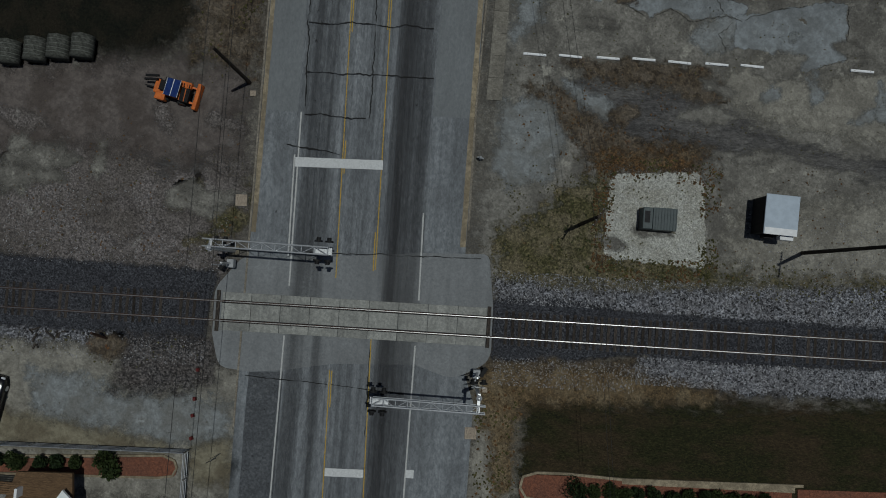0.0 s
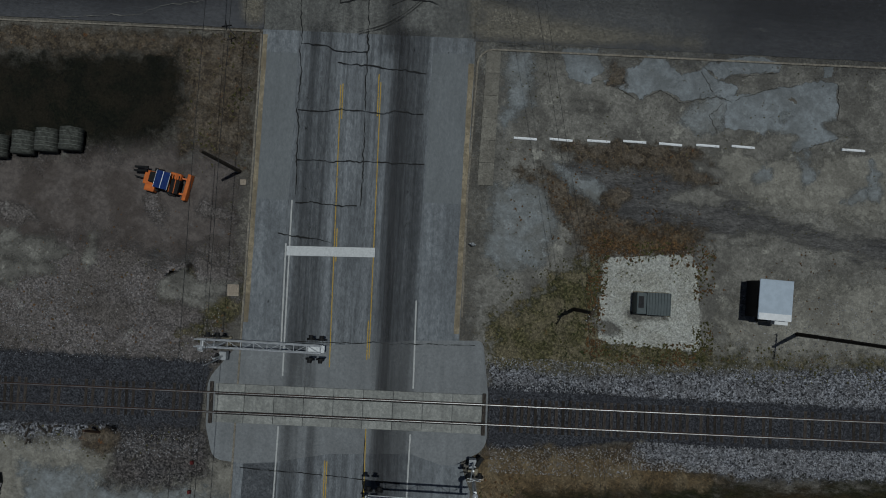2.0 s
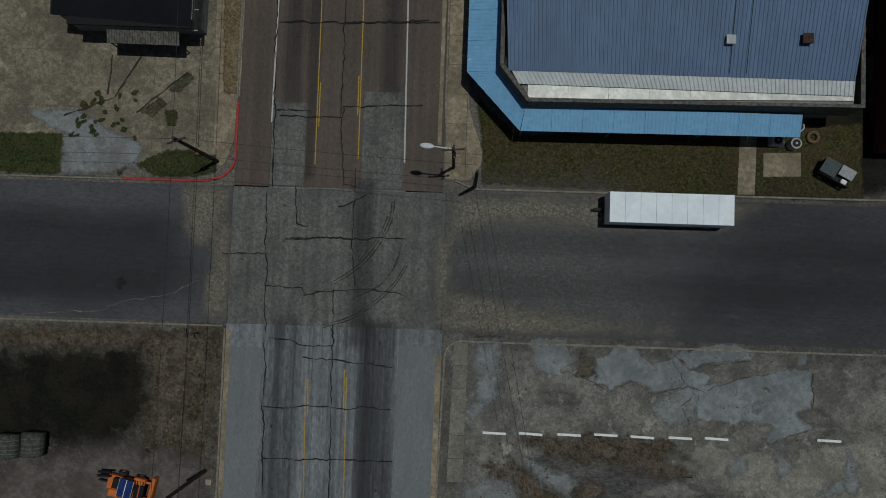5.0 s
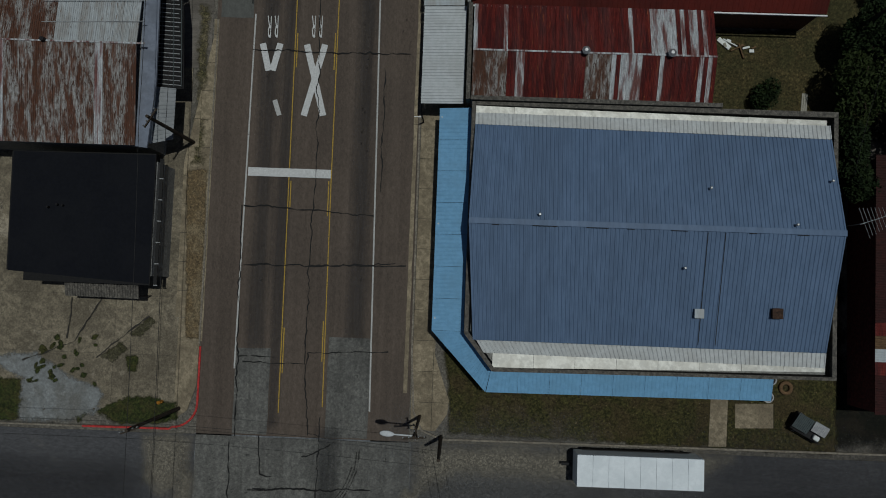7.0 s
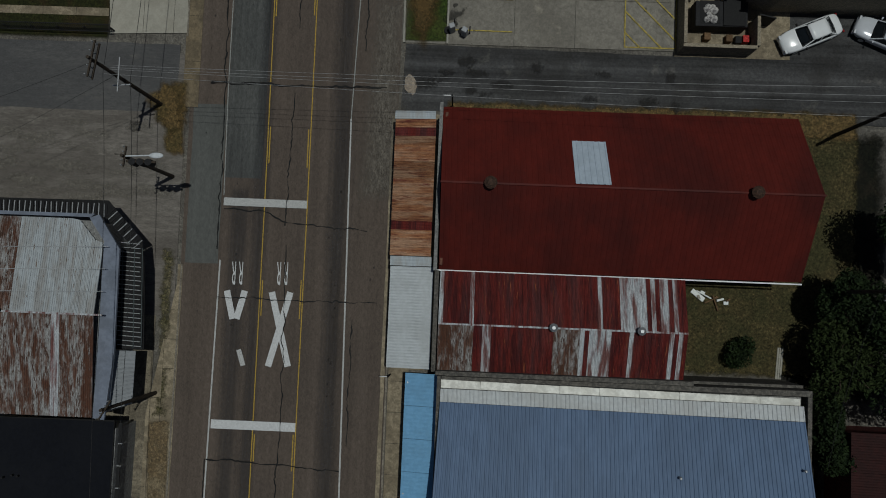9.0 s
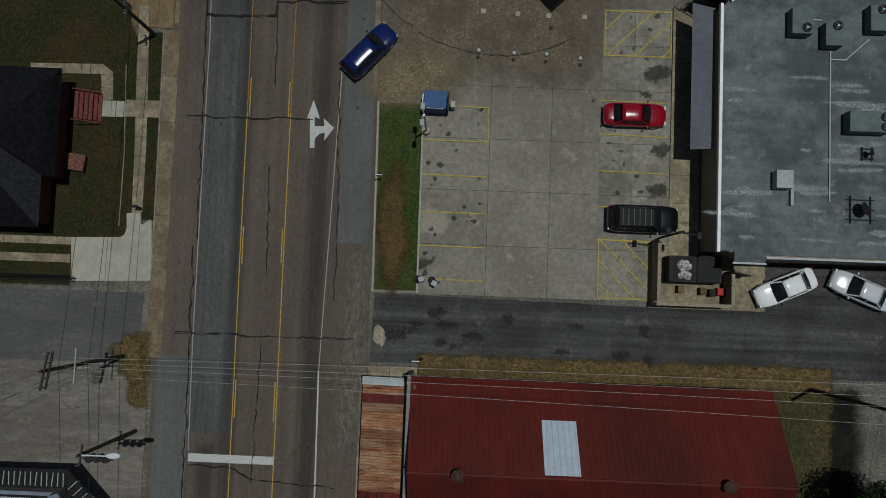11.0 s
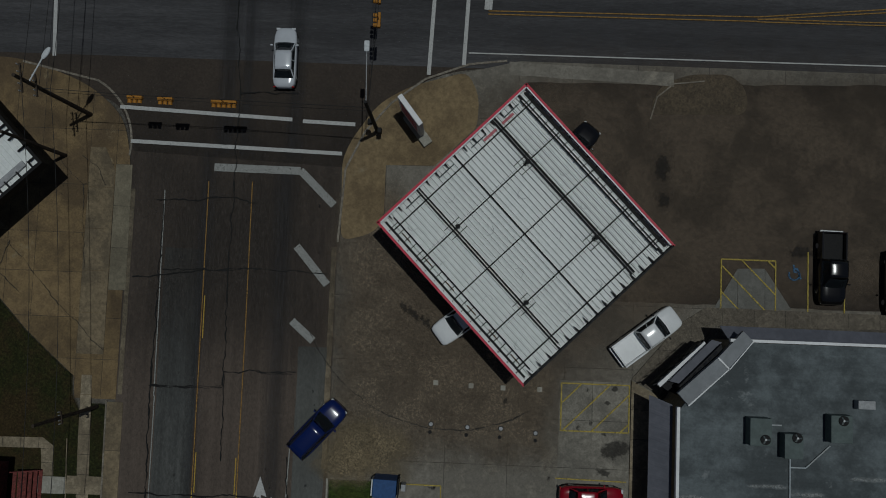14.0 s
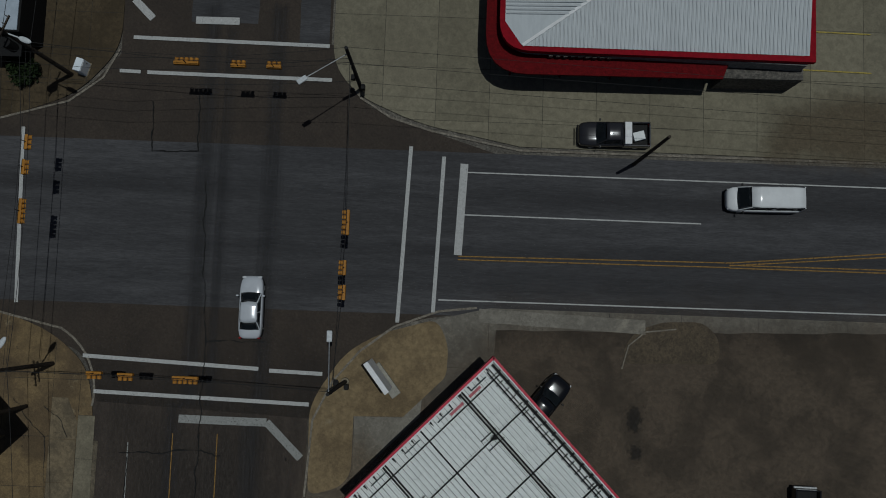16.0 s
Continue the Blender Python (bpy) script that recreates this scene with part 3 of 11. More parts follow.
M_RUBBER = mat("black_rubber", (0.02, 0.02, 0.02), (0.03, 0.03, 0.03), 8.0, rough=0.85, bump=0.1)
M_WIRE = mat("black_cable", (0.02, 0.02, 0.02), (0.03, 0.03, 0.03), 8.0, rough=0.6, bump=0)
M_WIRE_BARE = mat("bare_aluminium_cable", (0.38, 0.38, 0.38), (0.3, 0.3, 0.3), 8.0, rough=0.5, metal=0.5, bump=0)
M_LAMPGREY = mat("grey_lamp_housing", (0.6, 0.63, 0.65), (0.5, 0.53, 0.55), 6.0, rough=0.5, bump=0.03)
M_WHITEPAINT = mat("white_painted_metal", (0.80, 0.81, 0.82), (0.72, 0.73, 0.74), 3.0, rough=0.5, stain=(0.6, 0.6, 0.59), stain_scale=0.6, stain_amount=0.35, bump=0.04)
M_BLUEROOF = mat("blue_grey_roof_sheet", (0.108, 0.168, 0.272), (0.093, 0.147, 0.24), 2.0, rough=0.5, stain=(0.085, 0.13, 0.208), stain_scale=0.25, stretch=(1, 0.3, 1), bump=0.03, speck=(0.16, 0.21, 0.28), speck_scale=3.0, speck_cut=0.74, streak=0.08, streak_scale=(2.4, 0.06))
M_SILVERROOF = mat("silver_flashing_sheet", (0.64, 0.64, 0.60), (0.48, 0.48, 0.45), 2.0, rough=0.45, metal=0.15, stain=(0.4, 0.39, 0.35), stain_scale=0.8, bump=0.15, bump_scale=2)
M_BLUEAWN = mat("sky_blue_awning_sheet", (0.17, 0.38, 0.60), (0.15, 0.34, 0.54), 3.0, rough=0.5, stain=(0.14, 0.3, 0.46), stain_scale=0.5, bump=0.03)
M_STONE = mat("grey_parapet_render", (0.13, 0.12, 0.105), (0.07, 0.066, 0.06), 4.0, bump=0.3)
M_REDROOF = mat("dark_red_roof_sheet", (0.0950, 0.0125, 0.0085), (0.0860, 0.0115, 0.0080), 2.0, rough=0.6, stain=(0.0480, 0.0095, 0.0079), stain_scale=0.13, stain_amount=0.75, stretch=(0.8, 0.5, 1), bump=0.03, grit=0.06, streak=0.1, streak_scale=(1.2, 0.08))
M_REDSHED2 = mat("dull_red_marker", (0.13, 0.022, 0.022), (0.09, 0.018, 0.018), 4.0, bump=0.1)
M_REDSHED = mat("black_red_shed_sheet", (0.036, 0.0085, 0.0075), (0.026, 0.007, 0.0065), 2.0, rough=0.7, stain=(0.018, 0.007, 0.0065), stain_scale=0.3, bump=0.05)
M_RUSTROOF = mat("rusted_roof_sheet", (0.115, 0.016, 0.013), (0.055, 0.01, 0.01), 1.2, rough=0.8, stain=(0.2, 0.17, 0.17), stain_scale=0.5, stain_amount=0.07, stretch=(2.4, 0.14, 1), bump=0.1, speck=(0.2, 0.06, 0.028), speck_scale=2.2, speck_cut=0.63)
M_RUSTWHITE = mat("rusted_white_roof_sheet", (0.33, 0.335, 0.335), (0.20, 0.19, 0.18), 6.0, rough=0.75, stain=(0.105, 0.046, 0.028), stain_scale=1.1, stain_amount=0.95, stretch=(2.4, 0.45, 1), bump=0.1, speck=(0.07, 0.04, 0.03), speck_scale=3.2, speck_cut=0.53, blotch=(0.085, 0.038, 0.024), blotch_scale=0.5, blotch_cut=0.49, grit=0.15)
M_PALEROOF = mat("pale_grey_roof_sheet", (0.43, 0.48, 0.51), (0.37, 0.41, 0.44), 3.0, rough=0.6, stain=(0.33, 0.31, 0.28), stain_scale=0.6, stretch=(2, 0.4, 1), bump=0.06)
M_PEEL = mat("peeling_white_roof_sheet", (0.40, 0.435, 0.455), (0.34, 0.365, 0.38), 3.0, rough=0.6, stain=(0.27, 0.265, 0.255), stain_scale=0.9, stain_amount=0.8, stretch=(3.0, 0.4, 1), bump=0.08, speck=(0.16, 0.12, 0.095), speck_scale=2.0, speck_cut=0.62, grit=0.1)
M_PALESTRIP = mat("unpainted_roof_strip", (0.52, 0.545, 0.55), (0.46, 0.48, 0.485), 3.0, rough=0.55, stain=(0.40, 0.405, 0.395), stain_scale=0.5, bump=0.05)
M_WHITESHEET = mat("white_ribbed_sheet", (0.76, 0.79, 0.78), (0.70, 0.73, 0.72), 3.0, rough=0.5, stain=(0.68, 0.71, 0.7), stain_scale=0.3, stain_amount=0.4, bump=0.05)
M_SEAM = mat("grey_lap_seam", (0.27, 0.28, 0.275), (0.22, 0.23, 0.225), 4.0, rough=0.6, bump=0.03)
M_RUSTAWN = mat("orange_rust_awning_sheet", (0.26, 0.120, 0.058), (0.165, 0.066, 0.034), 2.5, rough=0.8, stain=(0.36, 0.24, 0.16), stain_scale=0.6, stain_amount=0.6, stretch=(0.5, 3.2, 1), bump=0.1, blotch=(0.11, 0.032, 0.022), blotch_scale=0.7, blotch_cut=0.54, vary=0.3)
M_BLACKROOF = mat("black_felt_roof", (0.0080, 0.0092, 0.0128), (0.0064, 0.0074, 0.0105), 4.0, rough=0.95, stain=(0.0105, 0.0115, 0.0145), stain_scale=0.3, bump=0.15, bump_scale=3.0, grit=0.05)
M_SLATE = mat("dark_shingle", (0.02, 0.021, 0.026), (0.012, 0.012, 0.016), 3.0, rough=0.9, bump=0.3, vary=0.25)
M_STOREROOF = mat("grey_membrane_roof", (0.122, 0.143, 0.151), (0.095, 0.112, 0.119), 1.5, rough=0.6, stain=(0.052, 0.062, 0.066), stain_scale=0.28, stain_amount=0.9, stretch=(0.9, 1.0, 1), bump=0.05, blotch=(0.19, 0.208, 0.214), blotch_scale=0.35, blotch_cut=0.6, grit=0.09, streak=0.14, streak_scale=(0.12, 1.3))
M_RENDER = mat("tan_wall_render", (0.27, 0.23, 0.17), (0.22, 0.19, 0.14), 3.0, bump=0.1)
M_BRICKWALL = mat("dark_brick_wall", (0.16, 0.075, 0.05), (0.10, 0.05, 0.04), 6.0, bump=0.2)
M_GREYWALL = mat("grey_wall", (0.22, 0.22, 0.21), (0.17, 0.17, 0.165), 3.0, bump=0.1)
M_REDWALL = mat("dark_red_timber", (0.17, 0.045, 0.04), (0.1, 0.035, 0.03), 4.0, bump=0.15)
M_SIGNRED = mat("red_fascia", (0.56, 0.04, 0.075), (0.48, 0.032, 0.06), 3.0, rough=0.45, bump=0.03)
M_SHOPRED = mat("crimson_roof_trim", (0.26, 0.006, 0.014), (0.21, 0.005, 0.012), 3.0, rough=0.9, bump=0.02, grit=0.04)
M_SIGNRED_DARK = mat("red_canopy_sheet", (0.12, 0.004, 0.006), (0.095, 0.0035, 0.005), 3.0, rough=0.9, bump=0.03)
M_ORANGE = mat("orange_machine_paint", (0.62, 0.16, 0.035), (0.48, 0.12, 0.03), 4.0, rough=0.5, bump=0.05)
M_SOLAR = mat("blue_solar_cells", (0.02, 0.045, 0.16), (0.015, 0.03, 0.12), 4.0, rough=0.15, bump=0.0)
M_HAY = mat("grey_hay", (0.082, 0.084, 0.074), (0.042, 0.044, 0.038), 5.0, stretch=(1, 1, 1), rough=0.95, bump=0.5)
M_PINKSTRIP = mat("faded_red_strip", (0.52, 0.17, 0.19), (0.4, 0.13, 0.15), 4.0, bump=0.05)
M_HAYBAND = mat("grey_twine", (0.15, 0.155, 0.14), (0.10, 0.105, 0.095), 6.0, rough=0.9, bump=0.1)
M_SIGNAL = mat("yellow_signal_housing", (0.42, 0.185, 0.028), (0.33, 0.145, 0.024), 4.0, rough=0.5, bump=0.03)
M_ACBOX = mat("dull_green_unit_metal", (0.112, 0.142, 0.138), (0.092, 0.118, 0.116), 3.0, rough=0.6, stain=(0.07, 0.088, 0.086), stain_scale=1.2, bump=0.04)
M_GREENBOX = mat("grey_green_metal", (0.0720, 0.0891, 0.0918), (0.0576, 0.0726, 0.0748), 4.0, rough=0.5, bump=0.04)
M_GREYBOX = mat("grey_metal_box", (0.36, 0.37, 0.38), (0.28, 0.29, 0.3), 4.0, rough=0.5, bump=0.05)
M_DUMPBLUE = mat("blue_painted_steel", (0.03, 0.085, 0.22), (0.025, 0.07, 0.18), 4.0, rough=0.5, bump=0.05)
M_RUBBISH = mat("pale_rubbish_bags", (0.55, 0.53, 0.5), (0.15, 0.14, 0.14), 3.0, bump=0.3)
M_TIMBER = mat("brown_timber", (0.15, 0.092, 0.05), (0.10, 0.062, 0.035), 4.0, stretch=(0.4, 3, 3), bump=0.15, vary=0.15)
M_SLATEAWN = mat("slate_blue_awning_sheet", (0.125, 0.13, 0.155), (0.108, 0.113, 0.135), 2.5, rough=0.55, stain=(0.085, 0.09, 0.108), stain_scale=0.4, bump=0.03)
M_SLATECAP = mat("grey_blue_metal_cap", (0.235, 0.25, 0.265), (0.205, 0.22, 0.232), 2.5, rough=0.5, stain=(0.17, 0.18, 0.19), stain_scale=0.5, bump=0.03)
M_FLASHBLUE = mat("blue_grey_flashing", (0.195, 0.222, 0.278), (0.165, 0.19, 0.24), 3.0, rough=0.6, stain=(0.12, 0.135, 0.165), stain_scale=0.7, stain_amount=0.6, bump=0.05)
M_TUFT = mat("dry_olive_tufts", (0.1000, 0.0900, 0.0360), (0.0440, 0.0440, 0.0180), 2.0, bump=0, vary=0.0)
M_TUFT_RUST = mat("rust_brown_tufts", (0.140, 0.078, 0.036), (0.072, 0.046, 0.024), 2.0, bump=0)
M_SHOPROOF = mat("pale_shop_roof_sheet", (0.52, 0.555, 0.575), (0.48, 0.515, 0.535), 2.5, rough=0.55, stain=(0.42, 0.45, 0.47), stain_scale=0.25, stain_amount=0.4, stretch=(1, 0.3, 1), bump=0.03)
M_LEAF = mat("dark_green_leaves", (0.02, 0.034, 0.011), (0.011, 0.02, 0.008), 2.0, rough=0.8, bump=0)
M_LEAF_B = mat("green_leaves", (0.030, 0.044, 0.013), (0.018, 0.028, 0.009), 2.0, rough=0.8, bump=0)
M_BARK = mat("brown_bark", (0.10, 0.075, 0.055), (0.06, 0.045, 0.035), 6.0, bump=0.3)
M_STONES = mat("ballast_stones", (0.4500, 0.4500, 0.4650), (0.1500, 0.1500, 0.1575), 3.0, bump=0.2)
M_ROOFPALE = mat("pale_blue_white_roof", (0.41, 0.475, 0.545), (0.365, 0.425, 0.49), 2.0, rough=0.5, bump=0.03)
M_GLASS = glass("dark_car_glass")
M_LENS = glass("signal_lens", (0.05, 0.01, 0.01), 0.2)
M_HEADLIGHT = mat("clear_headlight", (0.6, 0.62, 0.64), (0.5, 0.52, 0.54), 4.0, rough=0.1, bump=0)
M_TAILLIGHT = mat("red_tail_light", (0.35, 0.01, 0.012), (0.3, 0.01, 0.01), 4.0, rough=0.2, bump=0)


def car_paint(name, c, metal=0.0, rough=0.18):
    return mat(name, c, tuple(v * 0.94 for v in c), 1.0, rough=rough, metal=metal, bump=0, coat=0.3)


P_WHITE = car_paint("white_car_paint", (0.74, 0.76, 0.77))
P_SILVER = car_paint("silver_car_paint", (0.60, 0.63, 0.67), 0.15)
P_BLUE = car_paint("dark_blue_car_paint", (0.004, 0.013, 0.085))
P_RED = car_paint("red_car_paint", (0.24, 0.004, 0.014))
P_BLACK = car_paint("black_car_paint", (0.006, 0.006, 0.007))

P_DARKGREY = car_paint("dark_grey_car_paint", (0.03, 0.03, 0.034), 0.2)



# ---- building helpers ----
def mesh_of(name, bm):
    me = bpy.data.meshes.new(name)
    bm.to_mesh(me)
    bm.free()
    return me


def obj(name, bm, material, smooth=False):
    me = mesh_of(name, bm)
    me.materials.append(material)
    if smooth:
        me.polygons.foreach_set("use_smooth", [True] * len(me.polygons))
    return new(name, me)


def part(name, bm, material, parent, label="", smooth=False):
    ob = obj(name, bm, material, smooth)
    ob.parent = parent
    if label:
        ob["label"] = label
    return ob


def thing(name, x, y, z=0.0, rz=0.0, label="", category="", group="", kind=""):
    e = new(name)
    e.empty_display_size = 0.3
    e.matrix_basis = pose(x, y, z, 0, 0, rz)
    return tagged(e, label, category, group, kind)


def setting(name, bm, material, label, category, smooth=False):
    return tagged(obj(name, bm, material, smooth), label, category, kind="structure")


def box(bm, cx, cy, cz, sx, sy, sz, rz=0.0, bevel=0.0, rx=0.0, ry=0.0):
    r = bmesh.ops.create_cube(bm, size=1.0, matrix=pose(cx, cy, cz, rx, ry, rz) @ Matrix.Diagonal((sx, sy, sz, 1)))
    if bevel:
        edges = list({e for v in r["verts"] for e in v.link_edges})
        bmesh.ops.bevel(bm, geom=edges, offset=bevel, segments=2, affect="EDGES", profile=0.5)
    return bm


def abox(*a, **k):
    return box(bmesh.new(), *a, **k)


def tube(bm, p, q, r, r2=None, seg=8):
    p, q = Vector(p), Vector(q)
    way = q - p
    m = Matrix.Translation((p + q) / 2) @ way.to_track_quat("Z", "Y").to_matrix().to_4x4()
    bmesh.ops.create_cone(bm, cap_ends=True, segments=seg, radius1=r, radius2=r if r2 is None else r2, depth=way.length, matrix=m)
    return bm


def atube(*a, **k):
    return tube(bmesh.new(), *a, **k)


def prism(bm, outline, z0, z1):
    """A block with that outline, counter-clockwise or not, between two heights."""
    lo = [bm.verts.new((x, y, z0)) for x, y in outline]
    hi = [bm.verts.new((x, y, z1)) for x, y in outline]
    n = len(outline)
    area = sum(outline[i][0] * outline[(i + 1) % n][1] - outline[(i + 1) % n][0] * outline[i][1] for i in range(n))
    faces = [bm.faces.new(hi), bm.faces.new(lo[::-1])]
    for i in range(n):
        faces.append(bm.faces.new((lo[i], lo[(i + 1) % n], hi[(i + 1) % n], hi[i])))
    if area < 0:
        bmesh.ops.reverse_faces(bm, faces=faces)
    return bm


def rounded(outline, radius):
    """The outline with its corners rounded; radius: one number or one a corner."""
    out, n = [], len(outline)
    for i in range(n):
        r = radius[i] if isinstance(radius, (list, tuple)) else radius
        p = Vector(outline[i])
        if r <= 0:
            out.append(tuple(p))
            continue
        a, b = (Vector(outline[i - 1]) - p), (Vector(outline[(i + 1) % n]) - p)
        r = min(r, a.length * 0.5, b.length * 0.5)
        a, b = p + a.normalized() * r, p + b.normalized() * r
        for k in range(7):
            u = k / 6
            out.append(tuple(a * (1 - u) ** 2 + p * 2 * u * (1 - u) + b * u * u))
    return out


def ragged(outline, step=0.5, amount=0.12, freq=0.6):
    """The outline cut into short steps and roughened."""
    out, n = [], len(outline)
    for i in range(n):
        p, q = Vector((*outline[i], 0)), Vector((*outline[(i + 1) % n], 0))
        cuts = max(1, int((q - p).length / step))
        side = Vector((-(q - p).y, (q - p).x, 0)).normalized()
        for k in range(cuts):
            c = p.lerp(q, k / cuts)
            out.append(tuple((c + side * amount * (noise.noise(c * freq) + 0.5 * noise.noise(c * freq * 4)))[:2]))
    return out


def sheet(name, outline, z, material, label, category="paving", thick=0.02):
    """A hard-edged layer of paving whose top is at z."""
    return setting(name, prism(bmesh.new(), outline, z - thick, z), material, label, category)


LAYER = {}


def soft_area(name, outline, z, material, label, category, feather=0.8, cell=None):
    """A layer of ground cover that thins out towards its edge: the attribute edge runs from 0 outside to 1 inside."""
    cell = cell or max(0.12, feather * 0.35)
    LAYER[z] = LAYER.get(z, z) + 0.001
    z = LAYER[z]
    pts = np.array(outline, float)
    lo, hi = pts.min(0) - feather, pts.max(0) + feather
    nx, ny = int((hi[0] - lo[0]) / cell) + 2, int((hi[1] - lo[1]) / cell) + 2
    gx, gy = np.meshgrid(lo[0] + np.arange(nx) * cell, lo[1] + np.arange(ny) * cell)
    inside = np.zeros(gx.shape, bool)
    dist = np.full(gx.shape, 1e9)
    for (ax, ay), (bx, by) in zip(pts, np.roll(pts, -1, 0)):
        if ay != by:
            inside ^= ((gy < ay) != (gy < by)) & (gx < (bx - ax) * (gy - ay) / (by - ay) + ax)
        ll = max((bx - ax) ** 2 + (by - ay) ** 2, 1e-9)
        u = np.clip(((gx - ax) * (bx - ax) + (gy - ay) * (by - ay)) / ll, 0, 1)
        dist = np.minimum(dist, np.hypot(gx - ax - u * (bx - ax), gy - ay - u * (by - ay)))
    edge = np.clip(0.5 + np.where(inside, dist, -dist) / (2 * feather), 0, 1)
    idx = np.arange(nx * ny).reshape(ny, nx)
    keep = np.maximum.reduce([edge[:-1, :-1], edge[1:, :-1], edge[:-1, 1:], edge[1:, 1:]]) > 0.001
    quads = np.stack([idx[:-1, :-1], idx[:-1, 1:], idx[1:, 1:], idx[1:, :-1]], -1)[keep]
    used, quads = np.unique(quads, return_inverse=True)
    quads = quads.reshape(-1, 4)
    co = np.stack([gx.ravel()[used], gy.ravel()[used], np.full(len(used), z)], 1)
    me = bpy.data.meshes.new(name)
    me.from_pydata(co.tolist(), [], quads.tolist())
    at = me.attributes.new("edge", "FLOAT", "POINT")
    at.data.foreach_set("value", edge.ravel()[used].astype(np.float32))
    me.materials.append(material)
    return tagged(new(name, me), label, category, kind="structure")


def blob(cx, cy, rx, ry, turn=0.0, count=14, rough=0.2, seed=0):
    rnd = random.Random(seed * 77 + int(cx * 10))
    out = []
    for k in range(count):
        a = k / count * math.tau
        s = 1 + rnd.uniform(-rough, rough)
        u, v = rx * s * math.cos(a), ry * s * math.sin(a)
        c, d = math.cos(radians(turn)), math.sin(radians(turn))
        out.append((cx + u * c - v * d, cy + u * d + v * c))
    return out


def stripe(name, p, q, width, z, material, label, category="road marking", rough=0.012):
    """A painted stripe from p to q with slightly uneven edges."""
    LAYER["paint"] = LAYER.get("paint", 0) + 1
    z += 0.0001 * (LAYER["paint"] % 180)
    p, q = Vector((*p, 0)), Vector((*q, 0))
    way = (q - p).normalized()
    side = Vector((-way.y, way.x, 0)) * width / 2
    cuts = max(1, int((q - p).length / 0.4))
    bm = bmesh.new()
    rows = []
    for k in range(cuts + 1):
        c = p.lerp(q, k / cuts)
        j = rough * noise.noise(c * 1.7)
        row = [c + side * (1 + j), c - side * (1 - j)]
        rows.append([bm.verts.new((v.x, v.y, z)) for v in row])
    for a, b in zip(rows, rows[1:]):
        bm.faces.new((a[0], a[1], b[1], b[0]))
    return setting(name, bm, material, label, category)


def seam(pts, z, width=0.09, wander=0.10, material=None, name="tar_seam", label="black tar-sealed crack wandering over the asphalt", cat="road crack"):
    """A tar-sealed crack through the points, wandering a little."""
    LAYER["tar"] = LAYER.get("tar", 0) + 1
    z += 0.0001 * (LAYER["tar"] % 180)
    bm = bmesh.new()
    prev = None
    for p, q in zip(pts, pts[1:]):
        p, q = Vector((*p, 0)), Vector((*q, 0))
        way = (q - p).normalized()
        side = Vector((-way.y, way.x, 0))
        cuts = max(2, int((q - p).length / 0.16))
        for k in range(cuts + 1):
            u = k / cuts
            c = p.lerp(q, u)
            c = c + side * wander * (noise.noise(c * 0.7) + 0.5 * noise.noise(c * 2.3) + 0.3 * noise.noise(c * 6.1)) * min(1, 4 * u, 4 * (1 - u))
            w = width * max(0.12, 0.36 + 0.5 * noise.noise(c * 1.3 + Vector((7, 3, 1))))
            pair = (bm.verts.new((*(c + side * w)[:2], z)), bm.verts.new((*(c - side * w)[:2], z)))
            if prev:
                bm.faces.new((prev[0], prev[1], pair[1], pair[0]))
            prev = pair
        prev = None
    return setting(name, bm, material or M_TAR, label, cat)


def kerb(name, pts, width=0.16, height=0.13, material=None, label="weathered tan concrete kerb along the street", cat="kerb"):
    """A kerb along an open line of points, as one raised strip."""
    bm = bmesh.new()
    line = [Vector((*p, 0)) for p in pts]
    rows = []
    for i, p in enumerate(line):
        a = (p - line[i - 1]) if i else (line[1] - p)
        b = (line[i + 1] - p) if i < len(line) - 1 else a
        way = (a.normalized() + b.normalized()).normalized()
        side = Vector((-way.y, way.x, 0)) * width / 2
        rows.append([bm.verts.new(v) for v in (p + side + Vector((0, 0, -0.03)), p + side * 0.9 + Vector((0, 0, height)),
                                               p - side * 0.9 + Vector((0, 0, height)), p - side + Vector((0, 0, -0.03)))])
    for a, b in zip(rows, rows[1:]):
        for k in range(4):
            bm.faces.new((a[k], a[(k + 1) % 4], b[(k + 1) % 4], b[k]))
    bm.faces.new(rows[0])
    bm.faces.new(rows[-1][::-1])
    bmesh.ops.recalc_face_normals(bm, faces=bm.faces)
    return setting(name, bm, material or M_CURB, label, cat)


def arc(cx, cy, r, a0, a1, n=10):
    return [(cx + r * math.cos(radians(a0 + (a1 - a0) * k / n)), cy + r * math.sin(radians(a0 + (a1 - a0) * k / n))) for k in range(n + 1)]


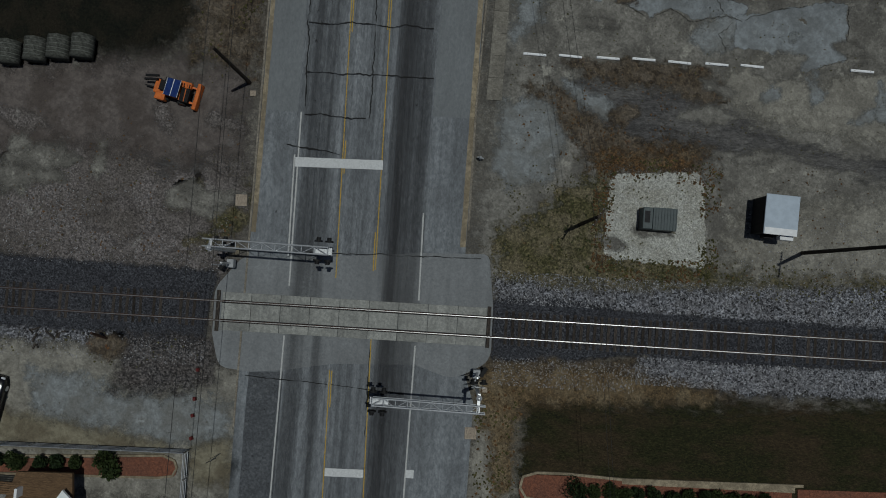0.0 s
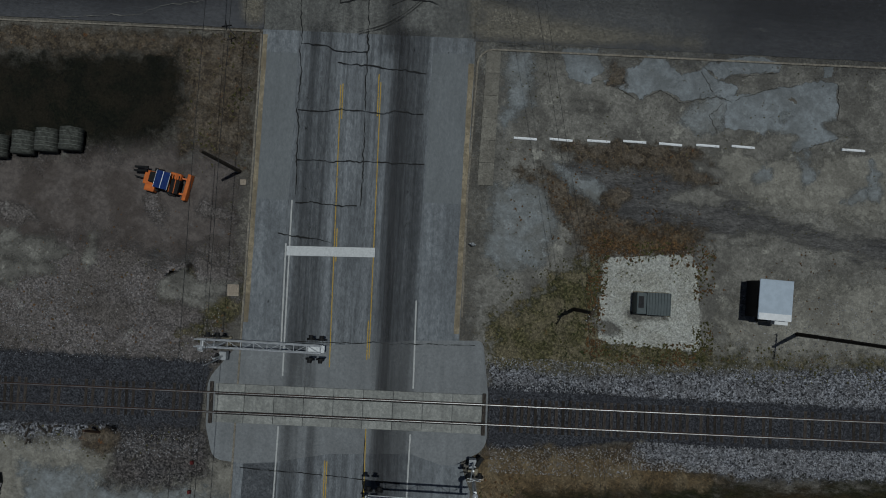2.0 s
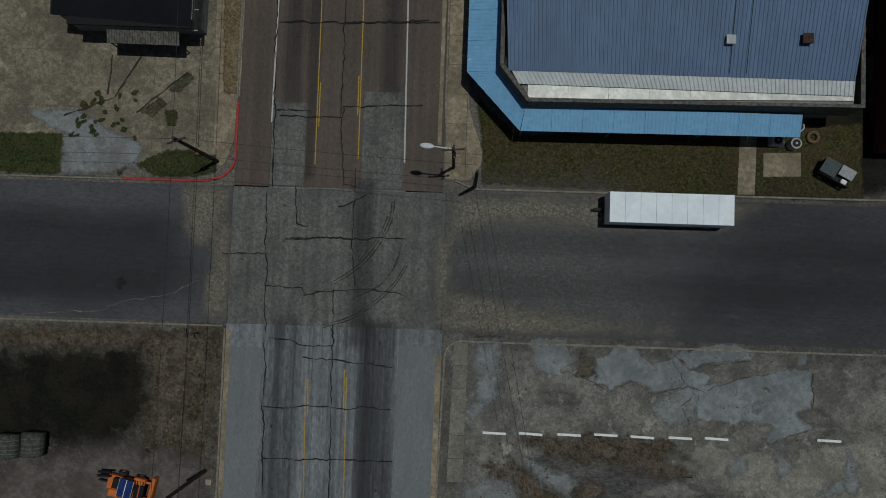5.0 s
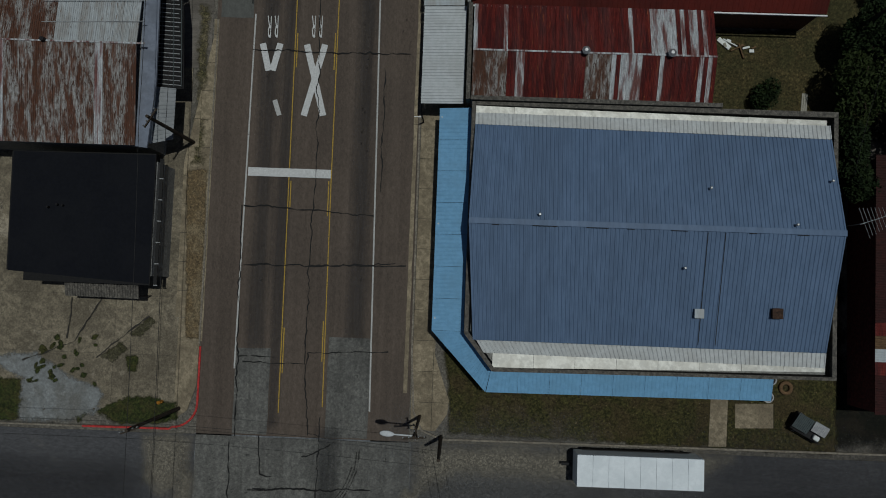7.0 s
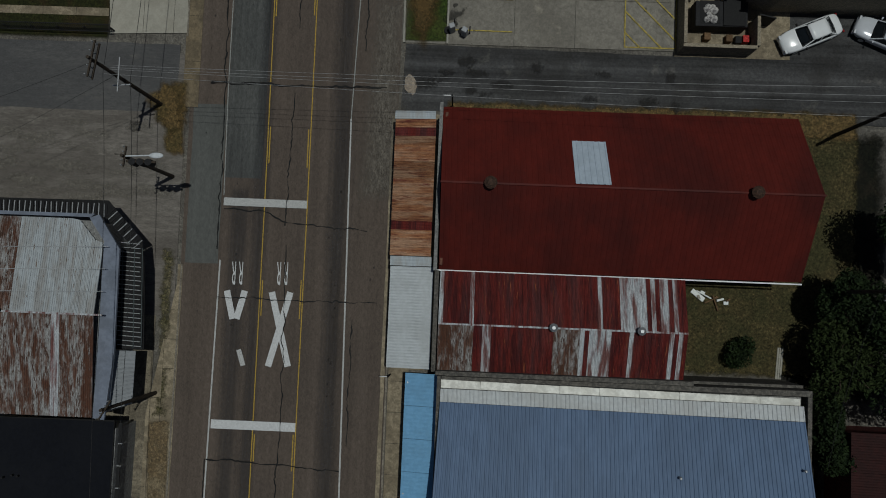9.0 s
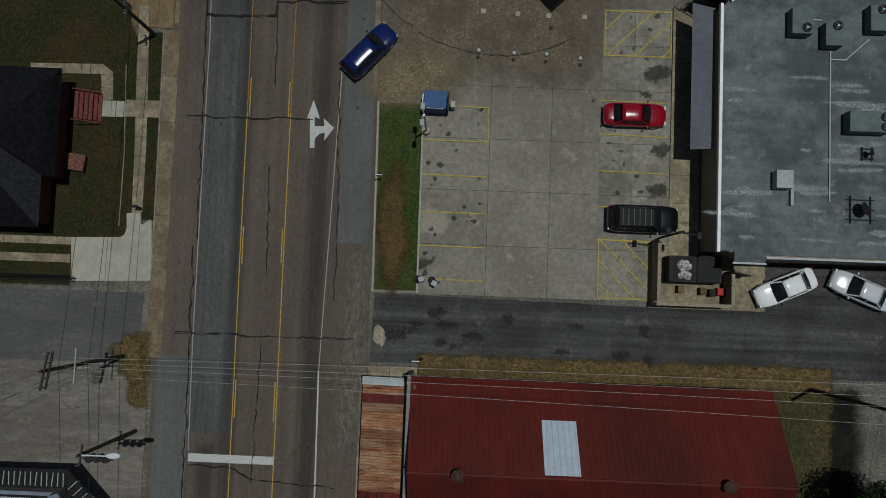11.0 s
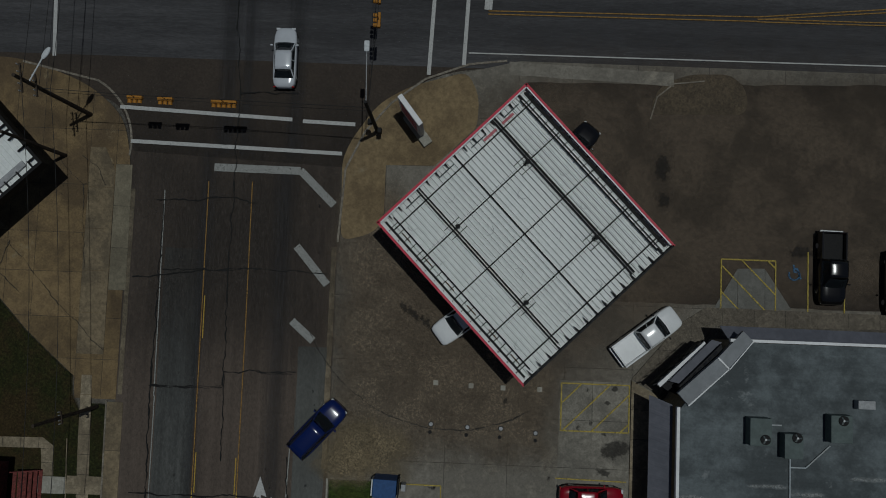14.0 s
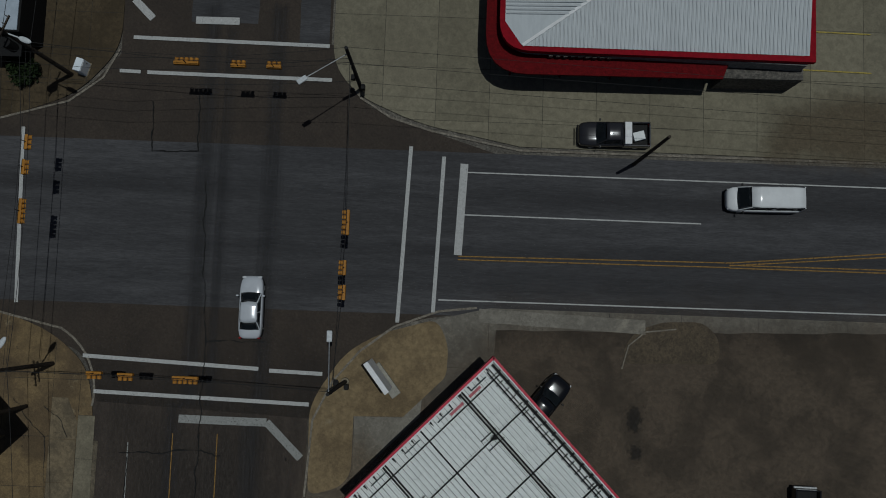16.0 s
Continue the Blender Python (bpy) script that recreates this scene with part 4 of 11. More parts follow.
def ribbed(bm, a, b, c, d, pitch=0.3, rise=0.04, thick=0.06, share=0.35):
    """A ribbed sheet with corners a, b (one edge) and d, c (the opposite one); ribs run from ab to dc."""
    a, b, c, d = (Vector(v) for v in (a, b, c, d))
    up = (b - a).cross(d - a).normalized()
    if up.z < 0:
        up = -up
    n = max(2, round((b - a).length / pitch))
    lows, highs, base0, base1 = [], [], [], []
    for k in range(n):
        for u, h in ((0, 0), (1 - share, 0), (1 - share * 0.8, rise), (1 - share * 0.2, rise)):
            v = (k + u) / n
            lows.append(bm.verts.new(a.lerp(b, v) + up * h))
            highs.append(bm.verts.new(d.lerp(c, v) + up * h))
    lows.append(bm.verts.new(b))
    highs.append(bm.verts.new(c))
    for i in range(len(lows) - 1):
        bm.faces.new((lows[i], lows[i + 1], highs[i + 1], highs[i]))
    under = [bm.verts.new(p - up * thick) for p in (a, b, c, d)]
    bm.faces.new(under[::-1])
    for p, q, u, v in ((lows[0], lows[-1], 0, 1), (lows[-1], highs[-1], 1, 2), (highs[-1], highs[0], 2, 3), (highs[0], lows[0], 3, 0)):
        bm.faces.new((p, under[u], under[v], q))
    bmesh.ops.recalc_face_normals(bm, faces=bm.faces)
    return bm


def cable(name, pts, sag=0.6, r=0.012, material=None, label="black overhead power cable between timber poles", category="power cable"):
    """A hanging cable through the points."""
    cu = bpy.data.curves.new(name, "CURVE")
    cu.dimensions, cu.bevel_depth, cu.bevel_resolution = "3D", r, 1
    for p, q in zip(pts, pts[1:]):
        sp = cu.splines.new("POLY")
        sp.points.add(12)
        for k in range(13):
            u = k / 12
            c = Vector(p).lerp(Vector(q), u)
            sp.points[k].co = (c.x, c.y, c.z - sag * 4 * u * (1 - u), 1)
    cu.materials.append(material or M_WIRE)
    return tagged(new(name, cu), label, category, "overhead cables")


def text_mesh(name, body, size, extrude, material):
    """A flat lettering mesh, centred, from the built-in font."""
    cu = bpy.data.curves.new(name, "FONT")
    cu.body, cu.size, cu.extrude, cu.align_x, cu.align_y = body, size, extrude, "CENTER", "CENTER"
    tmp = bpy.data.objects.new(name, cu)
    me = bpy.data.meshes.new_from_object(tmp)
    bpy.data.objects.remove(tmp)
    me.materials.clear()
    me.materials.append(material)
    return me


def clip_to_box(outline, x0, y0, x1, y1):
    """The part of an outline inside an upright box."""
    for axis, lim, keep_more in ((0, x0, True), (0, x1, False), (1, y0, True), (1, y1, False)):
        out = []
        for i in range(len(outline)):
            p, q = outline[i - 1], outline[i]
            pin, qin = (p[axis] >= lim) == keep_more, (q[axis] >= lim) == keep_more
            if pin != qin:
                u = (lim - p[axis]) / (q[axis] - p[axis])
                out.append((p[0] + u * (q[0] - p[0]), p[1] + u * (q[1] - p[1])))
            if qin:
                out.append(q)
        outline = out
        if len(outline) < 3:
            return []
    return outline


def slab_field(name, outline, xs, ys, z, material, label, category="pavement", gap=0.03, base=None, seed=1):
    """Concrete slabs laid over an outline, cut at the lines xs and ys, with recessed joints."""
    e = thing(name, 0, 0, label=label, category=category, kind="structure")
    part("bed", prism(bmesh.new(), outline, z - 0.06, z - 0.012), base or M_MUD_HARD, e)
    rnd = random.Random(seed)
    for x0, x1 in zip(xs, xs[1:]):
        for y0, y1 in zip(ys, ys[1:]):
            piece = clip_to_box(outline, x0 + gap / 2, y0 + gap / 2, x1 - gap / 2, y1 - gap / 2)
            if len(piece) < 3:
                continue
            area = abs(sum(piece[i - 1][0] * piece[i][1] - piece[i][0] * piece[i - 1][1] for i in range(len(piece)))) / 2
            if area < 0.05:
                continue
            part("slab", prism(bmesh.new(), piece, z - 0.03, z + rnd.uniform(-0.002, 0.002)), material, e)
    return e


def steps_to(a, b, size):
    n = max(1, round((b - a) / size))
    return [a + (b - a) * k / n for k in range(n + 1)]



# ---- ground, street and paving ----
Z0, Z1, Z2, Z3, Z4, Z5 = 0.0, 0.045, 0.049, 0.053, 0.057, 0.061   # cover, then sheets of paving
ZS, ZP, ZT = 0.066, 0.125, 0.15   # stains, paint, tar
TOP = 0.06
bm = bmesh.new()
bmesh.ops.create_grid(bm, x_segments=40, y_segments=40, size=3000, matrix=Matrix.Translation((10, 90, -0.02)))
setting("ground", bm, M_EARTH, "bare grey-brown earth and grit around the street", "ground")

# large soft ground covers south of the first cross street
soft_area("gravel_yard", [(-45, 21.5), (-10.4, 21.5), (-9.4, 30), (-11, 37), (-20, 38), (-45, 37)], Z0, M_GRAVEL, "grey gritty gravel yard beside the track", "gravel", 3.2)
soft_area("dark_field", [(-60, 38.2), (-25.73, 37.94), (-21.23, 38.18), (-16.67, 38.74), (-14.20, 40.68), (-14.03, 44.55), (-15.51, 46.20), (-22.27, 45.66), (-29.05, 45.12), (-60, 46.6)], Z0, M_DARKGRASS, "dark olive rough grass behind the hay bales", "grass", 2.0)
soft_area("yard_damp_patch", [(-17.59, 31.11), (-16.62, 32.85), (-14.01, 33.94), (-11.53, 33.89), (-11.56, 31.64), (-12.74, 29.76), (-15.42, 29.56)], Z0, M_MUD, "dark damp patch in the gravel yard", "dirt", 1.6)
soft_area("kerbside_scrub", [(-12.85, 28.41), (-8.62, 28.71), (-8.4, 25.62), (-12.68, 23.95), (-14.62, 25.59)], Z0, M_SCRUB, "thin scrubby grass beside the kerb", "grass", 1.7)
soft_area("brown_verge", [(-14, 38), (-8.7, 38), (-8.5, 48), (-13, 48)], Z0, M_LITTER, "brown dead grass along the kerb", "grass", 2.5)
soft_area("brown_field_edge", [(-40, 46.2), (-22, 45.8), (-14.6, 46.4), (-13, 42), (-10, 41), (-9.4, 47.6), (-40, 47.6)], Z0, M_LITTER, "brown dead grass along the kerb", "grass", 1.0)
for cx, cy, rx, ry, turn in ((-23.2, 35.9, 1.0, 1.5, 10), (-26.2, 34.2, 0.7, 1.2, 0), (-17.9, 35.6, 0.8, 0.9, 40), (-20.6, 30.0, 0.6, 1.4, -10), (-27.4, 27.4, 1.6, 0.7, -15), (-29.2, 29.2, 1.0, 0.6, 0), (-13.2, 37.2, 1.5, 0.7, 20)):
    soft_area("chalky_patch", blob(cx, cy, rx, ry, turn, 14, 0.4), Z0, M_TANSAND, "pale scuffed patch in the gravel yard", "ground patch", 0.6, 0.2)
soft_area("lot_earth", [(9.5, 22), (60, 22), (60, 48.3), (9.5, 48.3)], Z0, M_TANSAND, "pale sandy earth of the vacant lot", "bare lot", 2.5)
soft_area("lot_dark_band", [(16.0, 38.4), (17.0, 39.05), (20.09, 38.95), (24.51, 38.43), (27.17, 37.68), (29.83, 36.72), (33.02, 35.35), (36.01, 34.5), (42, 33.84), (42, 32.53), (36.04, 33.71), (32.97, 34.05), (29.47, 34.2), (25.54, 34.51), (21.61, 34.08), (18.47, 35.68), (15.6, 37.2)], Z0, M_MUD, "dark damp dirt across the vacant lot", "dirt", 1.3)
soft_area("lot_dark_patch", [(12.6, 38.2), (15.96, 38.3), (17.18, 36.94), (19.37, 35.6), (22.05, 34.6), (25.53, 34.73), (27.29, 34.2), (27.16, 32.18), (19.52, 31.9), (17.4, 33.0), (16.1, 34.67), (13.82, 36.6)], Z0, M_LITTER, "brown dead grass in the vacant lot", "grass", 1.1)
soft_area("dead_grass_strip", [(15.4, 40.5), (16.93, 40.66), (20.9, 40.69), (26.62, 40.72), (27.53, 39.69), (28.12, 38.17), (26.64, 37.79), (24.5, 38.56), (20.08, 39.04), (17.2, 39.38)], Z0, M_LITTER, "rust-brown dead grass beside the wheel stops", "grass", 0.8)
soft_area("dead_grass_ring", [(18, 31.9), (26, 32.6), (26, 33.9), (19, 33.6)], Z0, M_TUFTBED, "rust-brown dead grass beside the pale slab", "grass", 1.2)
soft_area("lot_scrub", [(11.3, 22.6), (19, 22.9), (30, 23.8), (44, 24.6), (44, 25.6), (28, 25.0), (20, 25.5), (19.3, 31.5), (16, 30.4), (13.4, 27.6), (11.0, 26.6)], Z0, M_SCRUB, "scrubby green-brown grass beside the track", "grass", 1.6)
PAVED = "worn blue-grey remains of old paving"
soft_area("old_paving", [(10.83, 36.95), (14.66, 37.16), (15.7, 33.77), (15.0, 30.9), (11.73, 30.2), (10.42, 31.57)], Z0, M_OLDPATCH_SOFT, PAVED, "old paving", 0.9)
soft_area("old_paving", [(15.48, 48.02), (18.36, 48.16), (18.96, 46.48), (18.02, 45.72), (20.53, 45.04), (22.06, 44.4), (23.44, 45.27), (25.33, 44.34), (27.87, 44.96), (29.12, 44.54), (29.51, 45.85), (27.96, 46.18), (26.82, 47.15), (25.08, 46.43), (23.79, 47.76), (22.71, 48.02), (21.6, 47.16), (19.9, 45.9), (17.62, 45.3), (16.28, 45.63)], Z0, M_OLDPATCH, PAVED, "old paving", 0.45)
soft_area("old_paving", [(27.5, 45.2), (29.12, 44.7), (27.98, 41.94), (26.35, 41.85), (25.22, 42.69), (25.83, 44.05)], Z0, M_OLDPATCH_SOFT, PAVED, "old paving", 0.6)
soft_area("old_paving", [(28.6, 44.9), (31.72, 45.61), (34.12, 46.13), (36.09, 46.63), (37.24, 46.34), (37.36, 41.98), (35.8, 41.54), (34.29, 40.76), (32.83, 41.39), (30.95, 42.27), (28.6, 42.4)], Z0, M_OLDPATCH, PAVED, "old paving", 0.4)
soft_area("old_paving", [(26.81, 47.24), (28.99, 48.11), (31.41, 48.19), (32.89, 47.73), (32.55, 47.08), (30.45, 46.8), (28.95, 46.63), (27.95, 46.22)], Z0, M_OLDPATCH, PAVED, "old paving", 0.4)
soft_area("old_paving", [(36.18, 47.72), (36.93, 47.84), (36.87, 46.84), (36.2, 46.81)], Z0, M_OLDPATCH, PAVED, "old paving", 0.3)
soft_area("old_paving", [(11.31, 47.45), (13.05, 47.53), (13.61, 43.43), (12.17, 42.82), (11.27, 41.08)], Z0, M_OLDPATCH_SOFT, PAVED, "old paving", 0.9)
soft_area("old_paving", [(15.6, 38.9), (18.4, 38.0), (19.6, 36.9), (18.8, 36.2), (16.8, 36.9)], Z0, M_OLDPATCH_SOFT, PAVED, "old paving", 0.7)
soft_area("pale_sand", [(27.9, 39.9), (30.2, 41.6), (33.19, 40.6), (35.4, 40.0), (37.56, 40.6), (43, 42.2), (43, 35.6), (36.5, 35.9), (33.37, 36.6), (30.2, 37.4), (28.4, 38.2)], Z0, M_PALESAND, "pale dusty sand across the vacant lot", "bare lot", 1.3)
for cx, cy, rx, ry, turn in ((31.6, 38.9, 0.9, 0.4, 60), (35.2, 39.2, 0.7, 1.2, 10), (38.9, 37.4, 1.0, 0.5, 30), (33.3, 43.6, 0.5, 0.3, 0), (40.4, 38.8, 0.5, 1.6, 8)):
    soft_area("grey_patch", blob(cx, cy, rx, ry, turn, 14, 0.4), Z0, M_OLDPATCH_SOFT, "grey scuffed patch in the sand", "ground patch", 0.5, 0.15)
for pts in ([(18.03, 45.63), (19.0, 45.68), (20.54, 44.95), (22.07, 44.31), (23.45, 45.19), (25.34, 44.21), (27.87, 44.88), (29.12, 44.45)], [(27.9, 46.1), (29.0, 46.6), (32.5, 47.0)], [(29.3, 44.6), (31.7, 45.6), (34.1, 46.1)], [(37.35, 46.3), (37.42, 42.0), (35.8, 41.5), (34.3, 40.7)], [(26.6, 46.8), (27.6, 45.2)], [(28.0, 42.0), (27.3, 43.4), (28.4, 44.4)]):
    seam(pts, 0.056, 0.055, 0.3, M_MUD_HARD, "broken_edge", "dark dirt along the broken paving edge", "crack")
soft_area("pale_slab", rounded([(19.45, 25.2), (27.45, 24.9), (26.85, 32.4), (19.6, 31.75)], 0.8), Z0, M_GRAVEL_LIGHT, "pale gravel pad under a metal box", "gravel pad", 0.35)
soft_area("pale_grit", [(29, 24.6), (50, 25.2), (50, 30), (42, 31), (36, 30.5), (30, 29)], Z0, M_PALESAND, "pale grit round the metal cabin", "gravel", 2.2)
# railway bed
soft_area("ballast_pale", [(11.2, 22.9), (13.58, 22.8), (16.7, 22.3), (22.37, 22.7), (41.33, 24.3), (60, 24.9), (60, 20.6), (29.89, 20.6), (23.79, 20.7), (16.75, 21.2), (11.5, 21.0)], Z0, M_BALLAST_PALE, "pale grey crushed stone beside the rails", "ballast", 0.8, 0.25)
soft_area("ballast_pale", [(22.4, 17.5), (24.83, 18.3), (30.09, 17.9), (60, 18.6), (60, 15.9), (41.76, 15.9), (30.22, 15.33), (23.66, 15.9)], Z0, M_BALLAST_PALE, "pale grey crushed stone beside the rails", "ballast", 0.7, 0.25)
soft_area("trackside_litter", [(11.0, 16.9), (22.27, 17.6), (23.67, 16.1), (30.22, 15.5), (29.82, 14.6), (12.88, 14.0), (10.8, 12.56)], Z0, M_LITTER, "brown dead grass and stones below the track", "grass", 1.0)
soft_area("ballast_dark", [(11.2, 21.3), (16.74, 21.7), (22.47, 21.1), (41.51, 21.2), (60, 21.6), (60, 18.6), (41.64, 18.2), (30.08, 17.6), (22.66, 17.9), (17.06, 16.9), (11.4, 16.6)], Z0, M_BALLAST, "dark oily crushed stone between and beside the rails", "ballast", 0.45, 0.2)
soft_area("ballast_pale", [(-60, 15.0), (-17, 15.4), (-14, 18), (-60, 21)], Z0, M_BALLAST_PALE, "pale grey crushed stone beside the rails", "ballast", 0.9, 0.3)
soft_area("ballast_dark", [(-60, 16.2), (-17.4, 16.6), (-17.3, 15.2), (-11.5, 14.4), (-10.4, 21.9), (-60, 22.1)], Z0, M_BALLAST, "dark oily crushed stone between and beside the rails", "ballast", 0.5, 0.25)
soft_area("gravel_spill", [(-17.7, 15.6), (-10.6, 16.2), (-9.9, 14.0), (-12.08, 12.2), (-15.16, 11.9), (-17.7, 13.42)], Z0, M_GRAVEL, "dark gravel spilt over the lot below the track", "gravel", 0.9)
# south of the track
soft_area("trackside_meadow", [(13.4, 6.0), (60, 6.0), (60, 15.9), (41.8, 15.4), (24, 14.3), (14.2, 13.9)], Z0, M_GRASS, "mown brown-green grass strip below the track", "grass", 2.0)
soft_area("brown_verge", [(9.6, 3), (14.2, 3), (13.6, 14.6), (10.4, 14.8)], Z0, M_PALESAND, "pale sandy verge by the road edge", "verge", 1.2)
soft_area("brown_verge", [(10.6, 16.0), (17.0, 16.6), (22.8, 16.2), (28.0, 15.4), (28.0, 14.6), (14.4, 13.5), (13.5, 12.0), (13.6, 9.6), (13.3, 6.4), (12.4, 6.2), (12.0, 9.4), (11.0, 11.5), (10.4, 13.8)], Z0, M_RUSTVERGE, "brown dead grass at the edge of the meadow", "grass", 1.0)
soft_area("south_lot_sand", [(-45, 4), (-11, 4), (-7.6, 5), (-7.6, 13.8), (-10, 15), (-45, 15.6)], Z0, M_PALESAND, "pale sandy ground of the lot below the track", "bare lot", 1.2)
soft_area("south_lot_paving", [(-24.4, 13.3), (-20.2, 13.0), (-16.9, 11.5), (-13.4, 12.0), (-8.9, 11.7), (-8.3, 9.3), (-11.3, 8.2), (-14.0, 8.6), (-17.6, 9.2), (-21.2, 9.4), (-23.9, 10.1)], Z0, M_OLDPATCH_SOFT, "worn blue-grey paving of the lot below the track", "old paving", 1.3)
soft_area("yellow_sand", [(-34, 11.5), (-24.5, 9.6), (-17.5, 8.7), (-13.5, 8.1), (-12.6, 7.5), (-34, 6.9)], Z0, M_YELLOWSAND, "yellow-tan sand along the fence", "bare lot", 0.8)
soft_area("yellow_sand", [(-11.4, 7.9), (-8.4, 8.9), (-8.0, 5.6), (-11.2, 5.2)], Z0, M_YELLOWSAND, "yellow-tan sand beside the road", "bare lot", 0.9)
soft_area("dark_gravel", [(-17.5, 16.1), (-10.6, 16.6), (-9.9, 14.9), (-10.6, 13.0), (-13.4, 12.3), (-17.9, 12.1), (-17.4, 14.3)], Z0, M_DARKGRAVEL, "dark spilt crushed stone beside the track", "gravel", 1.1, 0.25)

# main street, kerb to kerb
sheet("road", [(-8.15, -300), (10.3, -300), (10.2, 13.2), (9.3, 15.5), (8.75, 17.5), (8.75, 59.3), (-8.15, 59.3)], Z2, M_ASPHALT_SIDE, "old grey asphalt shoulder of the main street", "road")
sheet("road", [(-5.05, -300), (5.35, -300), (5.45, 59.3), (-5.3, 59.3)], Z3, M_ASPHALT, "old grey streaked asphalt of the main street", "road")
sheet("road", ragged([(-8.1, 59.2), (8.4, 59.2), (8.2, 156.8), (-8.4, 156.8)], 2, 0.03), Z2, M_ASPHALT_BROWN, "brown-black asphalt of the main street", "road")
sheet("road", [(-8.3, 168), (8.6, 168), (8.6, 400), (-8.3, 400)], Z2, M_JUNCTION, "brown-black asphalt of the main street", "road")
for px0, px1, py0, py1, m in ((-7.95, -5.25, 34.9, 46.6, M_PATCH), (5.4, 8.4, 35.3, 47.2, M_PATCH), (-5.3, -2.6, 59.4, 66.0, M_JUNC_S), (1.9, 5.2, 59.4, 67.1, M_JUNC_S),
                              (-5.2, -2.2, 99.0, 142.5, M_ASPHALT_GREY), (-7.9, -5.3, 92.2, 104.8, M_PATCH2), (5.6, 8.0, 114.0, 135.2, M_PATCH2),
                              (-2.8, 2.6, 180.5, 215, M_AVENUE), (6.0, 8.4, 179.0, 215, M_AVENUE)):
    sheet("road_patch", ragged([(px0, py0), (px1, py0), (px1, py1), (px0, py1)], 0.8, 0.05), Z4, m, "paler patched strip of asphalt", "road patch")
sheet("crossing_apron", rounded([(-8.6, 23.2), (-1.5, 23.7), (5.3, 24.5), (10.62, 24.8), (11.2, 20.8), (11.3, 16.5), (8.5, 14.9), (5.4, 15.8), (-0.9, 15.4), (-4.8, 14.6), (-7.4, 14.3), (-9.8, 14.5), (-10.5, 17), (-10.6, 20.6)], [0.6, 0, 0, 0.6, 0, 1, 1, 0, 0, 0, 0, 0.8, 0, 0.8]), Z4, M_APRON,
      "smooth grey asphalt apron across the railway", "road")
sheet("road_patch", ragged([(-7.35, -20), (-4.7, -20), (-4.72, 14.5), (-7.38, 14.3)], 0.8, 0.04), Z4 + 0.0015, M_ASPHALT_ROUGH, "dark cracked asphalt shoulder", "road patch", 0.01)
sheet("junction_south", ragged([(-8.12, 48.4), (8.72, 48.5), (8.5, 59.2), (-8.1, 59.2)], 0.7, 0.05), Z4, M_JUNC_S, "brown-grey worn asphalt of the first junction", "road", 0.01)
# cross streets
sheet("cross_street", ragged([(8.6, 48.3), (400, 48.7), (400, 59.3), (8.6, 59.3)], 1.5, 0.06), Z4, M_ASPHALT_DARK, "dark blue-grey asphalt of the side street", "road")
sheet("cross_street", ragged([(-400, 48.2), (-8.1, 48.4), (-8.1, 59.2), (-400, 59.0)], 1.5, 0.06), Z4, M_ASPHALT_DARK, "dark blue-grey asphalt of the side street", "road")
sheet("avenue", [(-400, 157.6), (9, 157.6), (400, 158.6), (400, 170.1), (9, 170.6), (-400, 170.6)], Z4, M_AVENUE, "dark asphalt of the wide cross avenue", "road")
sheet("avenue", rounded([(-30, 154.3), (-9.5, 154.3), (-8.2, 150), (8.3, 149.3), (11, 154.5), (16, 157.2), (24, 158.3), (24, 170), (15.5, 172.6), (11, 174.3), (9, 179), (-8, 178), (-11.5, 173.8), (-30, 171.6)],
                        [0, 3, 0, 0, 3, 2, 0, 0, 3, 2, 0, 0, 3, 0]), Z3, M_JUNCTION, "brown-black asphalt of the wide junction", "road")
sheet("alley", ragged([(8.5, 104.9), (60, 104.9), (60, 109.6), (30.5, 109.9), (8.7, 110.2)], 1, 0.08), Z4, M_ALLEY, "dark patched asphalt of the alley", "road")
sheet("west_lot", ragged([(-60, 88), (-8.5, 88), (-8.6, 108.8), (-60, 108.8)], 1, 0.05), Z1, M_WESTLOT, "stained grey concrete lot by the street", "paving")
sheet("west_lot_asphalt", ragged([(-60, 104.0), (-9.3, 104.0), (-9.3, 109.5), (-60, 109.7)], 1, 0.1), Z3, M_LOTASPHALT, "grey asphalt drive by the street", "paving")

# dark plants, with the black shade between building and shed put into the colour
soft_area("shaded_strip", [(36.6, 60.4), (46, 60.5), (46, 66), (41.4, 66), (41.3, 84), (46, 84), (46, 104), (40, 104), (39.4, 88), (38.7, 84)], Z0, M_DARKGRASS, "dark overgrown strip behind the building, tree shade in its colour", "grass", 1.0)



# ---- paving, kerbs, markings and cracks ----
# pavements with joints
slab_field("pavement_east", [(9.5, 36.9), (10.7, 36.9), (10.8, 47.6), (9.7, 47.6)], [9.4, 10.9], steps_to(36.9, 47.6, 1.8), TOP + 0.02, M_PAVE_E, "narrow grey-tan concrete pavement beside the kerb")
slab_field("pavement_shop", rounded([(8.5, 60.3), (10.4, 60.2), (11.3, 61.5), (11.4, 62.6), (10.2, 66), (10.0, 84.6), (12.2, 84.6), (12.2, 104.6), (8.4, 104.6)], 0), [8.3, 10.1, 12.4], steps_to(60, 105, 2.4), TOP + 0.03, M_CONC, "stained concrete pavement along the shop fronts")
slab_field("pavement_west", [(-10.2, 68.2), (-8.1, 68.2), (-8.1, 92.1), (-10.2, 80.4)], [-10.3, -9.1, -8.1], steps_to(68, 93, 2.3), TOP + 0.02, M_CONC, "tan concrete pavement along the street")
